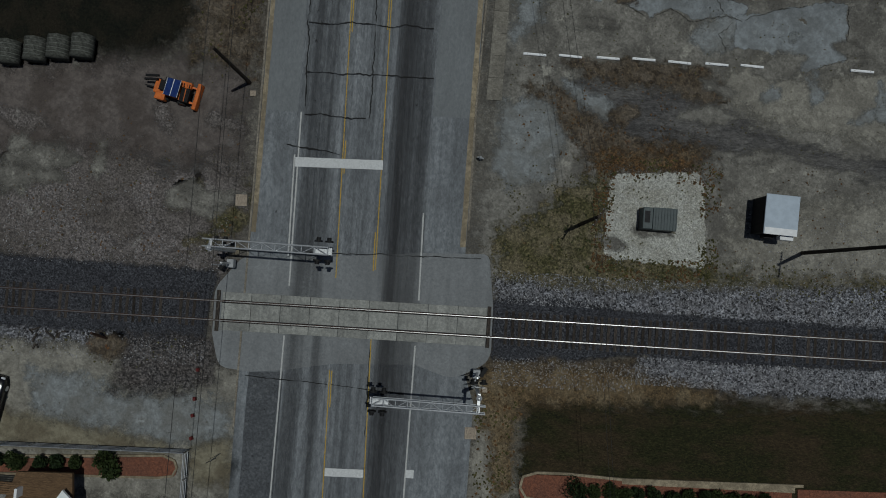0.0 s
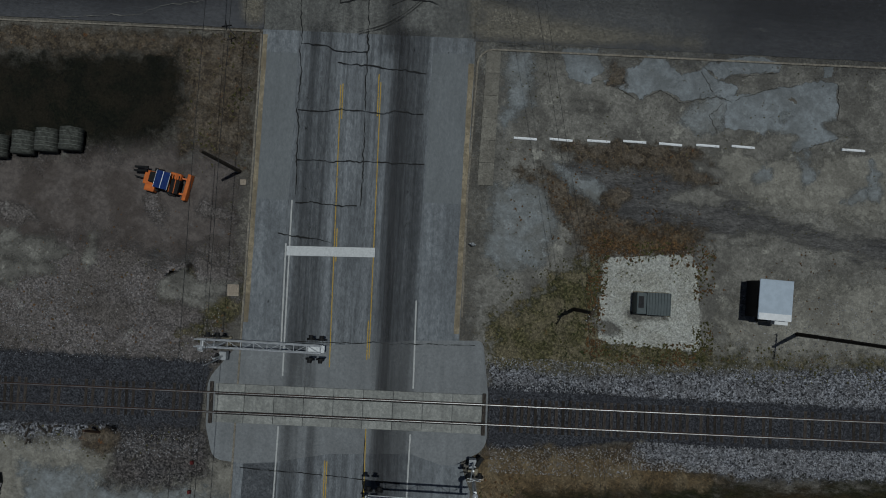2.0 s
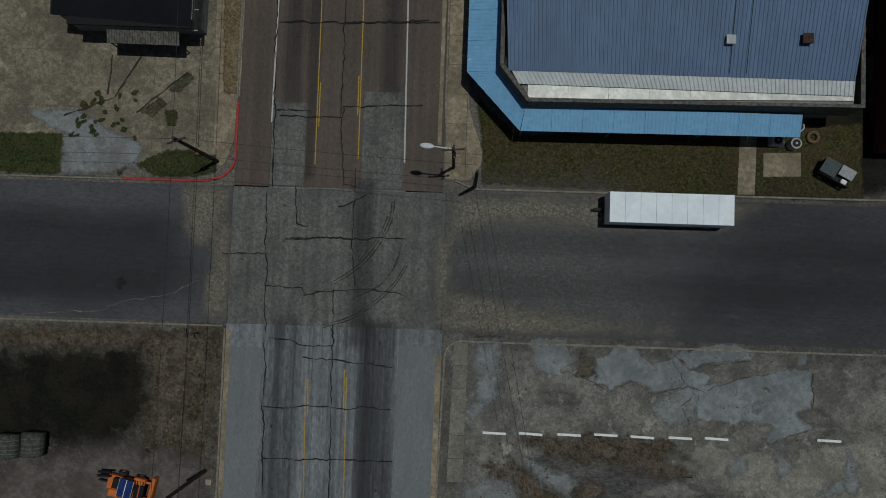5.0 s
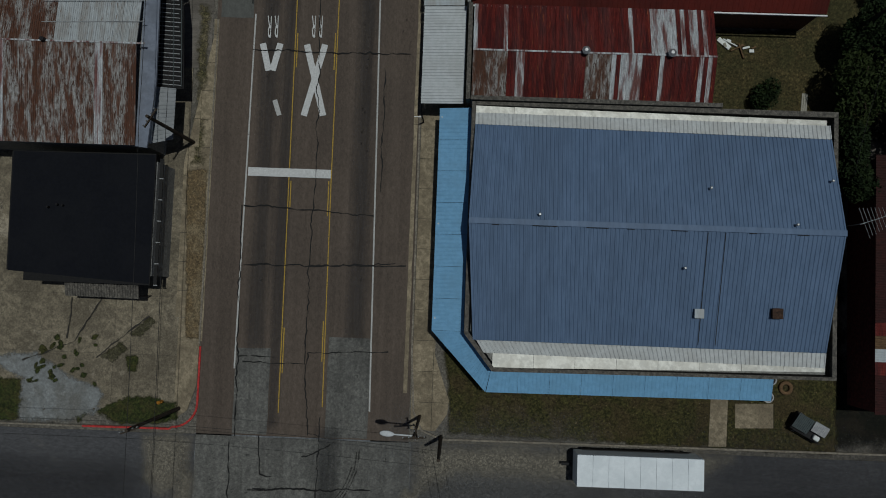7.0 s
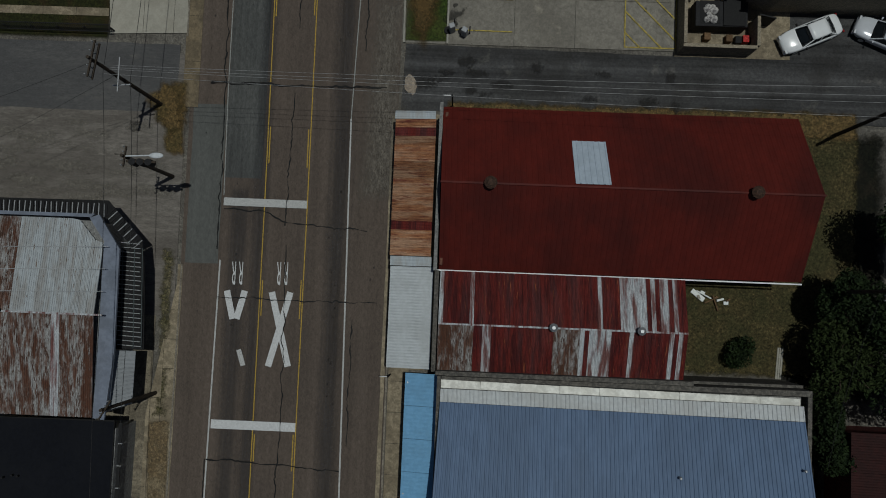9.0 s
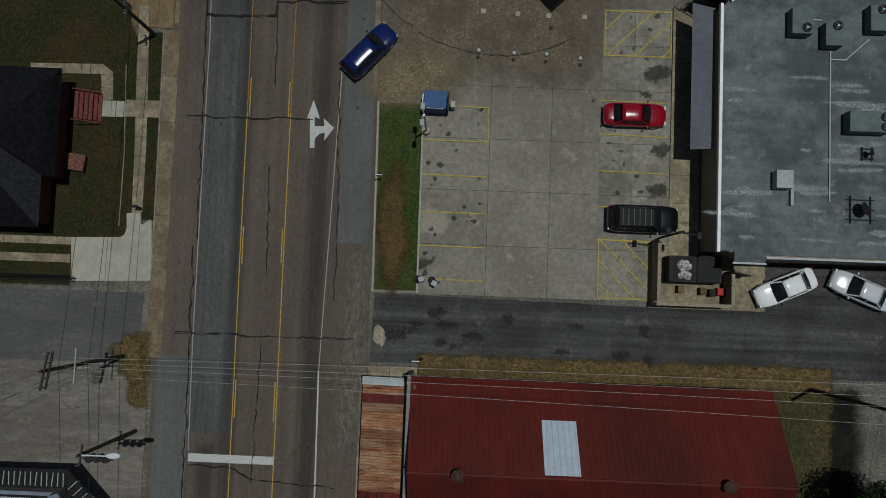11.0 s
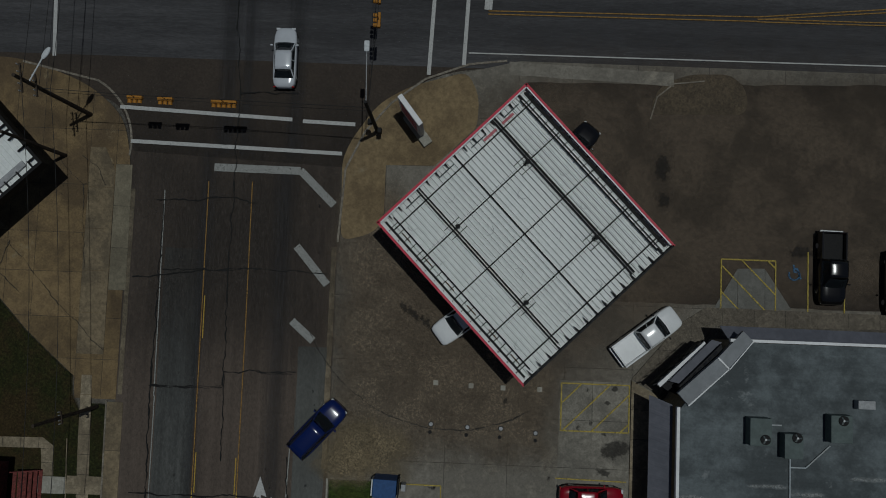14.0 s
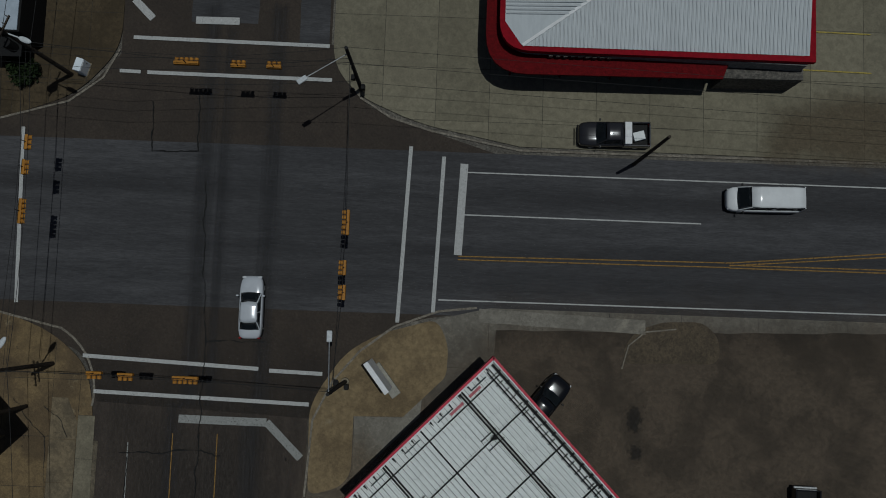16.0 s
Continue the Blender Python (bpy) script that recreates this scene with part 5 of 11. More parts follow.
slab_field("forecourt_west", [(-40, 60.6), (-9.9, 60.6), (-9.9, 88), (-40, 88)], steps_to(-40, -9.9, 5.0), steps_to(60.6, 88, 4.6), TOP, M_CONC_GREY, "cracked stained concrete forecourt", seed=4, gap=0.018)
slab_field("corner_paving_west", rounded([(-30, 150.6), (-20.0, 140.3), (-15.62, 135.7), (-12.4, 132.9), (-11.68, 132.3), (-11.5, 130.6), (-8.3, 130.6), (-8.35, 149.5), (-9.2, 152.8), (-12, 155.2), (-17.5, 157.2), (-40, 157.4), (-40, 152)], [0, 0, 0, 0, 0, 0, 0, 2, 1.5, 2, 2, 0, 0]),
           [-40, -31, -22, -17.6, -15.4, -11.6, -9.5, -8.2], [130.4, 133.6, 136.8, 140.3, 143.4, 147.2, 151.6, 158], TOP + 0.02, M_CONC_BROWN, "tan concrete corner paving with square joints", seed=8)
slab_field("olive_slabs", [(-11.6, 134.0), (-9.5, 134.0), (-9.55, 148.4), (-10.4, 150.2), (-11.6, 150.2)], [-11.7, -9.4], steps_to(133.9, 150.3, 3.3), TOP + 0.03, M_GUTTER_TAN, "olive-tan concrete slabs beside the kerb", seed=32)
slab_field("pale_slabs", [(-9.45, 139.0), (-8.1, 139.0), (-8.2, 148.9), (-9.5, 148.9)], [-9.6, -7.9], steps_to(139.0, 148.9, 3.3), TOP + 0.035, M_CONC_PALE2, "paler grey concrete slabs along the kerb", seed=31)
slab_field("pavement_west_north", [(-8.86, 104.5), (-7.6, 104.5), (-7.7, 130.4), (-8.95, 130.4)], [-9.3, -7.4], steps_to(104.5, 130.4, 3.6), TOP + 0.02, M_GUTTER_TAN, "drab tan concrete gutter strip along the street", seed=9)
slab_field("house_pavement", [(-10.65, 115.7), (-9.82, 115.8), (-9.83, 120.6), (-10.07, 127.6), (-10.26, 132.4), (-11.06, 132.4), (-11.0, 127.6), (-10.75, 120.6)], [-11.2, -9.7], steps_to(115.7, 132.4, 1.55), TOP + 0.02, M_CONC, "narrow concrete footpath between lawns", seed=10)
slab_field("house_path", [(-19.5, 127.4), (-13.7, 127.5), (-12.86, 126.9), (-12.7, 124.65), (-13.6, 124.62), (-13.8, 126.7), (-19.4, 126.6)], steps_to(-19.6, -12.6, 1.4), [124.5, 125.6, 126.65, 127.6], TOP + 0.02, M_CONC, "concrete garden path bending round the steps", seed=15)
slab_field("house_path", [(-13.9, 123.3), (-11.72, 123.3), (-11.72, 124.58), (-13.9, 124.58)], steps_to(-13.9, -11.7, 1.1), [123.2, 124.6], TOP + 0.024, M_CONC_PALE, "pale concrete slab before the house steps", seed=11)
slab_field("house_path", [(-11.64, 123.35), (-8.9, 123.35), (-8.9, 124.7), (-11.64, 124.7)], [-11.7, -10.2, -8.8], [123, 124.8], TOP + 0.026, M_CONC, "concrete path across the verge", seed=12)
slab_field("driveway", rounded([(-15.28, 113.65), (-15.03, 110.23), (-8.73, 110.48), (-9.05, 115.36), (-9.84, 114.77), (-9.9, 115.76), (-11.04, 115.7), (-10.95, 114.4), (-11.22, 113.8)], [0, 0, 0.3, 0.3, 0.2, 0, 0, 0.4, 0.4]), [-15.4, -12.4, -9.95, -8.7], [110.1, 116], TOP + 0.03, M_DRIVE, "pale new concrete driveway", seed=13)
for y0, y1 in ((113.06, 113.65), (111.65, 112.3)):
    slab_field("drive_strip", [(-26, y0), (-15.25, y0), (-15.25, y1), (-26, y1)], steps_to(-26, -15.2, 2.5), [y0 - 0.05, y1 + 0.05], TOP + 0.01, M_CONC, "narrow concrete drive strip in the grass", seed=14)
kerb("lawn_edging", [(-11.59, 114.7), (-11.54, 120.5), (-11.84, 127.5)], 0.07, 0.1, M_CONC, "thin concrete edging along the lawn")
kerb("kerb_street", [(-8.78, 110.2), (-8.9, 123), (-9.0, 130.5)], 0.13, 0.12)
slab_field("forecourt", rounded([(8.4, 110.3), (31.3, 110.3), (31.3, 133.6), (33.4, 132.4), (37.2, 137.6), (37.2, 139.2), (60, 139.2), (60, 158.3), (22, 158.3), (16, 156.8), (11.6, 154), (9.4, 150), (8.3, 143)], [0, 0, 0, 0, 0, 0, 0, 0, 0, 2, 2, 2, 2]),
           [8, 11.8, 17.2, 22, 26.2, 31.4, 37, 43, 50, 60], [110, 114.2, 118.5, 122.6, 126.8, 130.4, 134.4, 139.3, 144, 149, 153.6, 158.5], TOP, M_FORECOURT, "stained brown-grey concrete forecourt with sealed joints", seed=21)
slab_field("bay_paving", [(25.75, 110.4), (31.25, 110.4), (31.25, 133.4), (25.9, 133.4)], [25.6, 28.4, 31.4], [110.3, 114.2, 118.5, 122.6, 126.8, 130.4, 133.5], TOP + 0.012, M_BAY, "tan concrete parking bays with sealed joints", seed=27)
slab_field("store_walk", [(31.3, 113.6), (33.6, 113.6), (33.6, 132.4), (31.35, 133.6)], [31.2, 33.7], steps_to(113.6, 133.6, 2.2), TOP + 0.1, M_CONC, "concrete walk along the store wall", seed=22)
slab_field("store_walk", [(31.35, 133.7), (33.4, 132.6), (37.6, 138.0), (60, 138.3), (60, 139.3), (36.95, 139.4), (35.0, 138.1)], steps_to(31, 60, 2.4), steps_to(132, 140, 4.0), TOP + 0.1, M_WALK, "concrete walk along the store front", seed=23)
slab_field("kerb_ramp", [(37.6, 139.42), (39.39, 142.5), (41.47, 142.58), (43.56, 139.45)], [37, 39.4, 41.5, 44], [139, 143], TOP + 0.05, M_RAMP, "grey concrete wheelchair ramp", seed=33)
slab_field("pavement_north", rounded([(8.8, 185), (8.8, 177.4), (10.9, 174.9), (15.8, 172.8), (24, 171.2), (60, 171.0), (60, 185)], [0, 2, 2, 2, 0, 0, 0]), steps_to(8.6, 60, 4.3), [170.9, 173.1, 177.4, 181.6, 185.1], TOP + 0.06, M_CONC_OLIVE, "drab tan concrete paving round the corner shop", seed=24)
slab_field("pavement_northwest", rounded([(-8.3, 190), (-8.3, 178), (-11.6, 174.2), (-17.5, 172.0), (-40, 172.0), (-40, 190)], [0, 2, 2, 2, 0, 0]), steps_to(-40, -8, 3), steps_to(172, 190, 3), TOP + 0.06, M_BROWNPAVE, "dark tan concrete corner paving", seed=25)
soft_area("brown_stain", [(43.5, 170.9), (60, 170.9), (60, 176), (50, 176.2), (44.5, 174.5)], TOP + 0.085, M_BROWNSOFT, "dark brown stain on the corner paving", "stain", 1.4, 0.3)
sheet("dark_forecourt", ragged([(25, 139.6), (60, 139.6), (60, 157.6), (22.5, 156.6), (22.5, 150)], 1, 0.12), TOP + 0.006, M_FORECOURT_DARK, "brown-black asphalt beside the canopy", "paving", 0.005)
soft_area("brown_stain", [(8.5, 126.2), (16, 127.4), (25, 127.6), (25.4, 134), (20, 140), (12.6, 148), (8.6, 147)], TOP + 0.012, M_BROWNCOURT, "brown worn concrete by the street", "stain", 1.6, 0.35)
soft_area("dark_forecourt", [(12.5, 132.5), (18, 130), (24, 129), (25.5, 132), (31, 135.6), (36, 140), (62, 140.6), (62, 158), (23, 157), (12.6, 150), (11.4, 141)], TOP + 0.006, M_CONC_DARK, "brown-black worn concrete round the canopy", "paving", 4.0, 0.5)
sheet("pale_slab_corner", [(11.8, 149.6), (11.9, 144.7), (16.9, 149.8), (17.0, 151.6), (15.5, 149.64)], TOP + 0.012, M_FORECOURT, "paler square concrete slab by the canopy", "paving", 0.004)
sheet("tan_islet", rounded([(8.5, 143.5), (11.75, 144.4), (11.75, 149.6), (15.6, 149.7), (18.8, 152.9), (18.9, 155.4), (17.9, 157.3), (13.5, 156.0), (10.9, 154.5), (8.9, 151.4), (8.3, 149.9)], [0.8, 2, 0, 0, 0.5, 1, 0.8, 1, 2, 1, 1]), TOP + 0.016, M_ISLET, "tan concrete corner islet", "pavement")
sheet("tan_islet", rounded([(32.4, 154.4), (32.6, 155.6), (33.41, 156.96), (35.61, 157.72), (38.71, 157.83), (40.0, 156.6), (40.0, 154.6)], [1, 0.5, 0.8, 0.5, 0.8, 1, 1]), TOP + 0.016, M_FORECOURT_TAN, "brown rounded apron at the avenue kerb", "pavement")
sheet("avenue_gutter", ragged([(21.2, 158.25), (34.2, 157.8), (34.2, 156.7), (21.2, 157.2)], 1, 0.05), TOP + 0.02, M_FORECOURT, "pale cracked concrete gutter strip", "gutter", 0.04)
sheet("back_drive", ragged([(34.2, 109.7), (60, 109.5), (60, 113.7), (37.2, 113.6), (37.0, 112.2), (34.2, 112.2)], 1, 0.06), TOP + 0.014, M_ALLEY, "dark asphalt drive behind the store", "paving", 0.02)
soft_area("lawn_strip", [(8.62, 110.5), (11.85, 110.5), (11.8, 125.2), (8.45, 125.2)], ZS, M_LAWN, "green lawn strip with a brown dry patch", "lawn", 0.14)
kerb("kerb_lawn", [(11.95, 110.3), (11.88, 125.3)], 0.16, 0.16, M_CONC_PALE)
kerb("kerb_lawn", [(8.5, 110.3), (8.32, 125.3)], 0.16, 0.16, M_CONC_PALE)
soft_area("shop_lawn", [(10.9, 66.9), (11.5, 62.6), (11.4, 60.1), (34.5, 59.75), (41, 59.75), (41, 65.8), (14, 63.9)], Z0, M_YARD, "patchy brown-green grass beside the awning", "grass", 0.5)
sheet("shop_path", [(31.35, 59.9), (32.7, 59.9), (32.8, 64.6), (31.5, 64.6)], TOP, M_CONC, "tan concrete path across the grass", "path")
sheet("unit_pad", [(33.35, 61.35), (36.24, 61.46), (36.22, 63.32), (33.32, 63.21)], TOP + 0.02, M_CONC, "tan concrete pad under cooling units", "slab")
sheet("corner_pavement", [(-9.92, 60.3), (-8.9, 61.0), (-8.25, 63), (-8.2, 68.15), (-9.92, 68.15)], TOP, M_CONC, "tan concrete corner pavement behind the red kerb", "pavement", 0.1)
soft_area("dark_wear", [(26, 48.6), (70, 48.6), (70, 59.2), (32, 59.2), (30, 55)], ZS, M_SIDEWEAR, "darker worn asphalt along the side street", "stain", 5.0, 0.5)
soft_area("dark_wear", [(-60, 49.2), (-14, 49.8), (-11.5, 53), (-14, 56.5), (-60, 57.5)], ZS, M_SIDEWEAR, "darker worn asphalt along the side street", "stain", 1.6, 0.4)
soft_area("dark_wear", [(-7.6, 136), (7.7, 136), (8, 151), (-7.9, 151)], ZS, M_DARKWEAR, "darker worn asphalt before the junction", "stain", 6.0, 0.5)
soft_area("light_wear", [(8.7, 48.8), (27, 48.8), (23, 54), (21, 59), (8.7, 59)], ZS, M_LIGHTWEAR, "scuffed grey asphalt near the corner", "stain", 4.0, 0.4)
soft_area("road_dust", [(9.0, 59.1), (33, 59.1), (30, 57.4), (22, 56.9), (12, 57.2), (9.2, 55.5)], ZS, M_DUST, "pale dust along the kerb of the side street", "stain", 0.9, 0.25)
soft_area("road_dust", [(9.0, 48.9), (26, 49), (15, 50.3), (9.2, 51.8)], ZS, M_DUST, "pale dust along the kerb of the side street", "stain", 0.9, 0.25)
soft_area("road_dust", [(-12.2, 59.0), (-8.4, 58.9), (-8.3, 49), (-9.4, 49), (-9.6, 54.97), (-11.8, 55.6)], ZS, M_DUST, "pale dust at the kerb corner", "stain", 0.5, 0.2)
soft_area("yard_grass", [(29.9, 85.3), (44, 85.3), (44, 104.6), (38.3, 104.6), (38.3, 92.6), (29.9, 92)], Z0, M_YARD2, "patchy brown-green yard grass", "grass", 0.7)
soft_area("alley_verge", [(12.2, 103.8), (44, 103.8), (44, 105.7), (12.2, 105.6)], ZS, M_ALLEYGRASS, "dry orange-brown grass along the alley edge", "grass", 0.45)
soft_area("west_corner_grass", [(-34, 62.9), (-22.04, 62.92), (-21.74, 60.48), (-22.3, 59.7), (-34, 59.7)], ZS, M_WEEDS, "dark grass between drive and kerb", "grass", 0.3)
soft_area("west_corner_grass", [(-16.05, 60.68), (-13.65, 61.88), (-11.86, 61.94), (-9.83, 61.57), (-9.6, 60.3), (-11.74, 59.8), (-14.43, 59.85)], ZS, M_WEEDS, "dark grass behind the red kerb", "grass", 0.35)
soft_area("drive_concrete", [(-25.55, 64.8), (-21.04, 64.9), (-18.69, 63.48), (-15.5, 62.2), (-16.1, 60.6), (-18.02, 59.9), (-22.06, 59.8), (-21.9, 62.92)], ZS, M_OLDPATCH_SOFT, "worn grey drive concrete", "old paving", 0.4)
for k, outline in enumerate(([(-18.1, 61.28), (-17.0, 61.54), (-16.7, 60.44), (-17.34, 59.75)], [(-12.21, 68.19), (-11.65, 67.75), (-12.8, 66.59), (-13.7, 66.7)], [(-15.85, 64.92), (-14.34, 66.09), (-13.77, 65.53), (-14.93, 64.51)], [(-13.92, 65.08), (-12.93, 65.02), (-13.04, 63.86), (-13.68, 63.88)])):
    soft_area("weed_patch", outline, ZS + 0.01, M_WEEDS if k in (0, 3) else M_WEEDCRACK, "dark weeds growing through cracked concrete", "weeds", 0.22)
soft_area("house_lawn", [(-40, 113.3), (-10.7, 113.3), (-10.7, 129), (-11.7, 130.9), (-11.8, 132.4), (-12.5, 132.9), (-15.7, 135.7), (-20.1, 140.3), (-31, 151.4), (-40, 152)], Z0, M_GRASS2, "dark olive lawn round the house", "lawn", 0.3)
soft_area("house_lawn", [(-10.6, 115.3), (-8.85, 115.2), (-8.95, 130.2), (-10.5, 130.2)], Z0, M_GRASS2, "narrow grass verge", "lawn", 0.2)
soft_area("house_lawn", [(-40, 109.9), (-15.2, 109.9), (-15.2, 113.4), (-40, 113.4)], Z0, M_GRASS2, "dark olive lawn beside the drive", "lawn", 0.3)
soft_area("verge_sand", [(-9.9, 100.8), (-8.6, 100.8), (-8.6, 106.5), (-10.4, 106.2)], ZS + 0.03, M_ALLEYGRASS, "tan dirt round the pole foot", "dirt", 0.5)
soft_area("verge_weeds", [(-9.5, 80.4), (-8.9, 80.4), (-8.9, 93), (-9.4, 93)], ZS, M_SCRUB, "dry weeds along the kerb", "weeds", 0.6)

# kerbs along the street
kerb("kerb_street", [(-8.22, 10), (-8.25, 48.0)], 0.16, 0.1)
kerb("kerb_street", [(8.85, 26.5), (8.75, 36.4), (9.0, 46.4)], 0.16, 0.12)
kerb("kerb_street", arc(10.3, 46.4, 1.3, 180, 95) + [(60, 47.9)], 0.16, 0.12)
kerb("kerb_street", [(-60, 47.9), (-8.4, 48.2)], 0.14, 0.1)
kerb("kerb_street", [(-60, 59.3), (-17, 59.5)], 0.14, 0.12)
kerb("kerb_red", [(-17, 59.5), (-10.2, 59.55)] + arc(-10.0, 61.6, 1.9, -90, 0) + [(-8.1, 66)], 0.16, 0.13, M_REDPAINT, "red-painted kerb round the corner")
kerb("kerb_street", [(-8.2, 66.2), (-8.1, 92)], 0.14, 0.1)
kerb("kerb_street", [(60, 59.9), (10.9, 59.6), (9.4, 60.2), (8.7, 61.6), (8.4, 66), (8.2, 104.6)], 0.16, 0.14)
kerb("kerb_corner", arc(-14, 150.6, 5.6, -10, 62) + [(-17.5, 156.9)], 0.18, 0.12)
kerb("kerb_corner", [(8.25, 143.4), (8.6, 149.2)] + [(10.0, 152.2), (12.0, 154.6), (14.6, 156.6), (18, 157.9), (21, 158.3)], 0.18, 0.12)
kerb("kerb_corner", [(9.0, 179), (9.6, 176.8), (11.2, 174.7), (13.6, 173.2), (17, 172.2), (24, 170.9), (60, 170.9)], 0.18, 0.12)
kerb("kerb_corner", [(-8.4, 178), (-9.6, 175.6), (-12.2, 173.6), (-18, 171.9)], 0.18, 0.12)
kerb("kerb_islet", [(32.4, 154.0), (32.9, 155.8), (34.2, 156.9), (36.6, 157.2)], 0.12, 0.14)

# dark wheel tracks and stains
for x0, x1, y0, y1 in ((2.4, 3.6, -20, 49), (2.6, 5.1, -20, 49), (-4.5, -3.5, -20, 49), (-3.2, -2.5, 20, 49), (1.4, 3.0, 47, 60), (-2.6, -1.9, -20, 20), (3.3, 4.6, 67, 149), (-4.4, -3.2, 66, 98), (-2.6, -1.8, 60, 150), (0.2, 0.9, 150, 180), (-1.6, -0.4, 150, 182), (3.8, 4.9, 150, 182)):
    soft_area("wheel_track", [(x0, y0), (x1, y0), (x1, y1), (x0, y1)], ZS, M_TRACK, "darker wheel track worn into the asphalt", "tyre track", 0.5, 0.3)
for x0, x1, y0, y1 in ((10, 60, 51.2, 53.2), (10, 60, 54.6, 56.4), (-60, -8.5, 50.2, 52.6), (-60, -8.5, 55, 57), (-60, 60, 159.4, 160.9), (-60, 60, 162.0, 163.4), (-60, 60, 166.4, 167.8)):
    soft_area("wheel_track", [(x0, y0), (x1, y0), (x1, y1), (x0, y1)], ZS, M_TRACK_X, "darker wheel track worn into the asphalt", "tyre track", 0.7, 0.3)
for x, y, a, b2, t in ((30.2, 128.3, 1.1, 0.6, 5), (30.6, 122.2, 0.8, 0.5, 0), (30.4, 119.0, 0.9, 0.5, 0), (29.4, 126.6, 0.5, 0.25, 0), (12.4, 112.6, 0.9, 0.35, 30), (-16.6, 51.2, 0.3, 0.5, 0), (-12.6, 102.8, 0.4, 0.4, 0), (33.4, 150.2, 0.5, 0.9, 0), (33.6, 147.6, 0.4, 0.6, 0), (44.3, 144, 0.8, 0.4, 0), (14.5, 138, 1.4, 0.25, -35), (44, 137.6, 0.6, 0.4, 0)):
    soft_area("oil_stain", blob(x, y, a, b2, t), ZS, M_STAIN, "dark oil stain on the paving", "stain", 0.35, 0.12)
for pts in ([(4.66, 58.57), (4.47, 56.81), (3.58, 54.94), (2.24, 53.23), (0.19, 51.77)], [(4.46, 58.5), (4.27, 56.85), (3.40, 55.06), (2.08, 53.4), (0.1, 51.97)], [(4.14, 57.23), (3.54, 55.68), (2.09, 53.66)],
            [(5.84, 53.37), (4.93, 51.82), (3.33, 50.24), (1.63, 49.09), (-0.53, 48.36)], [(5.66, 53.4), (4.8, 51.95), (3.23, 50.42), (1.55, 49.29), (-0.53, 48.56)], [(5.33, 55.09), (4.87, 53.34), (3.71, 51.77), (1.99, 50.84)]):
    smooth_line = []
    for i in range(len(pts) - 1):
        p0, p1, p2, p3 = (Vector(pts[min(max(i + o, 0), len(pts) - 1)]) for o in (-1, 0, 1, 2))
        for k in range(4):
            u = k / 4
            c = 0.5 * (2 * p1 + (p2 - p0) * u + (2 * p0 - 5 * p1 + 4 * p2 - p3) * u * u + (3 * p1 - p0 - 3 * p2 + p3) * u ** 3)
            smooth_line.append((c.x, c.y))
    seam(smooth_line + [pts[-1]], ZT, 0.12, 0.02, M_TRACK_THIN, "skid_mark", "faint curved skid mark across the junction", "skid mark")
seam(arc(17.5, 141.5, 12.2, 205, 300, 24), ZT, 0.1, 0.1, M_TRACK_THIN, "skid_mark", "curved dark tyre mark on the forecourt", "skid mark")

# painted lines of the main street
WLAB, YLAB = "worn white edge line painted on the street", "worn yellow centre line painted on the street"
for p, q in (((-4.95, 34.9), (-4.78, 21.2)), ((-5.2, 31.5), (-5.05, 23.5)), ((-4.85, 17.3), (-5.0, -20)), ((5.25, 27.6), (5.4, 20.8)), ((5.38, 17.3), (5.36, -20)), ((5.3, 61.5), (4.62, 104)), ((4.62, 104), (5.35, 128.0)),
             ((-5.35, 64.4), (-5.1, 92.5)), ((-5.1, 97.6), (-5.25, 106)), ((-5.25, 106), (-5.3, 131)), ((-5.35, 131), (-5.5, 147))):
    stripe("edge_line", p, q, 0.08 if p[1] > 92 else 0.12, ZP, M_WHITE_OLD if p[1] > 92 else M_WHITE, WLAB)
CENTRE = []
LINES = ([(-0.87, 5.09), (-1.09, 14.91)], [(1.93, 17.55), (2.27, 5.33)], [(-1.19, 22.07), (-1.69, 44.24)], [(1.84, 22.92), (1.46, 44.6)],
         [(-1.76, 61.13), (-1.81, 79.2), (-1.85, 97.1), (-1.95, 113.4), (-1.99, 124.0), (-2.03, 136.1), (-2.09, 147.8)], [(1.64, 61.7), (1.52, 79.3), (1.51, 97.1), (1.45, 113.5), (1.44, 124.0), (1.43, 136.2), (1.34, 147.9)])
for p, q in [pair for run in LINES for pair in zip(run, run[1:])]:
    stripe("centre_line", p, q, 0.075, ZP, M_YELLOW_OLD if p[1] > 123 else M_YELLOW, YLAB)
    CENTRE.append((p, q))
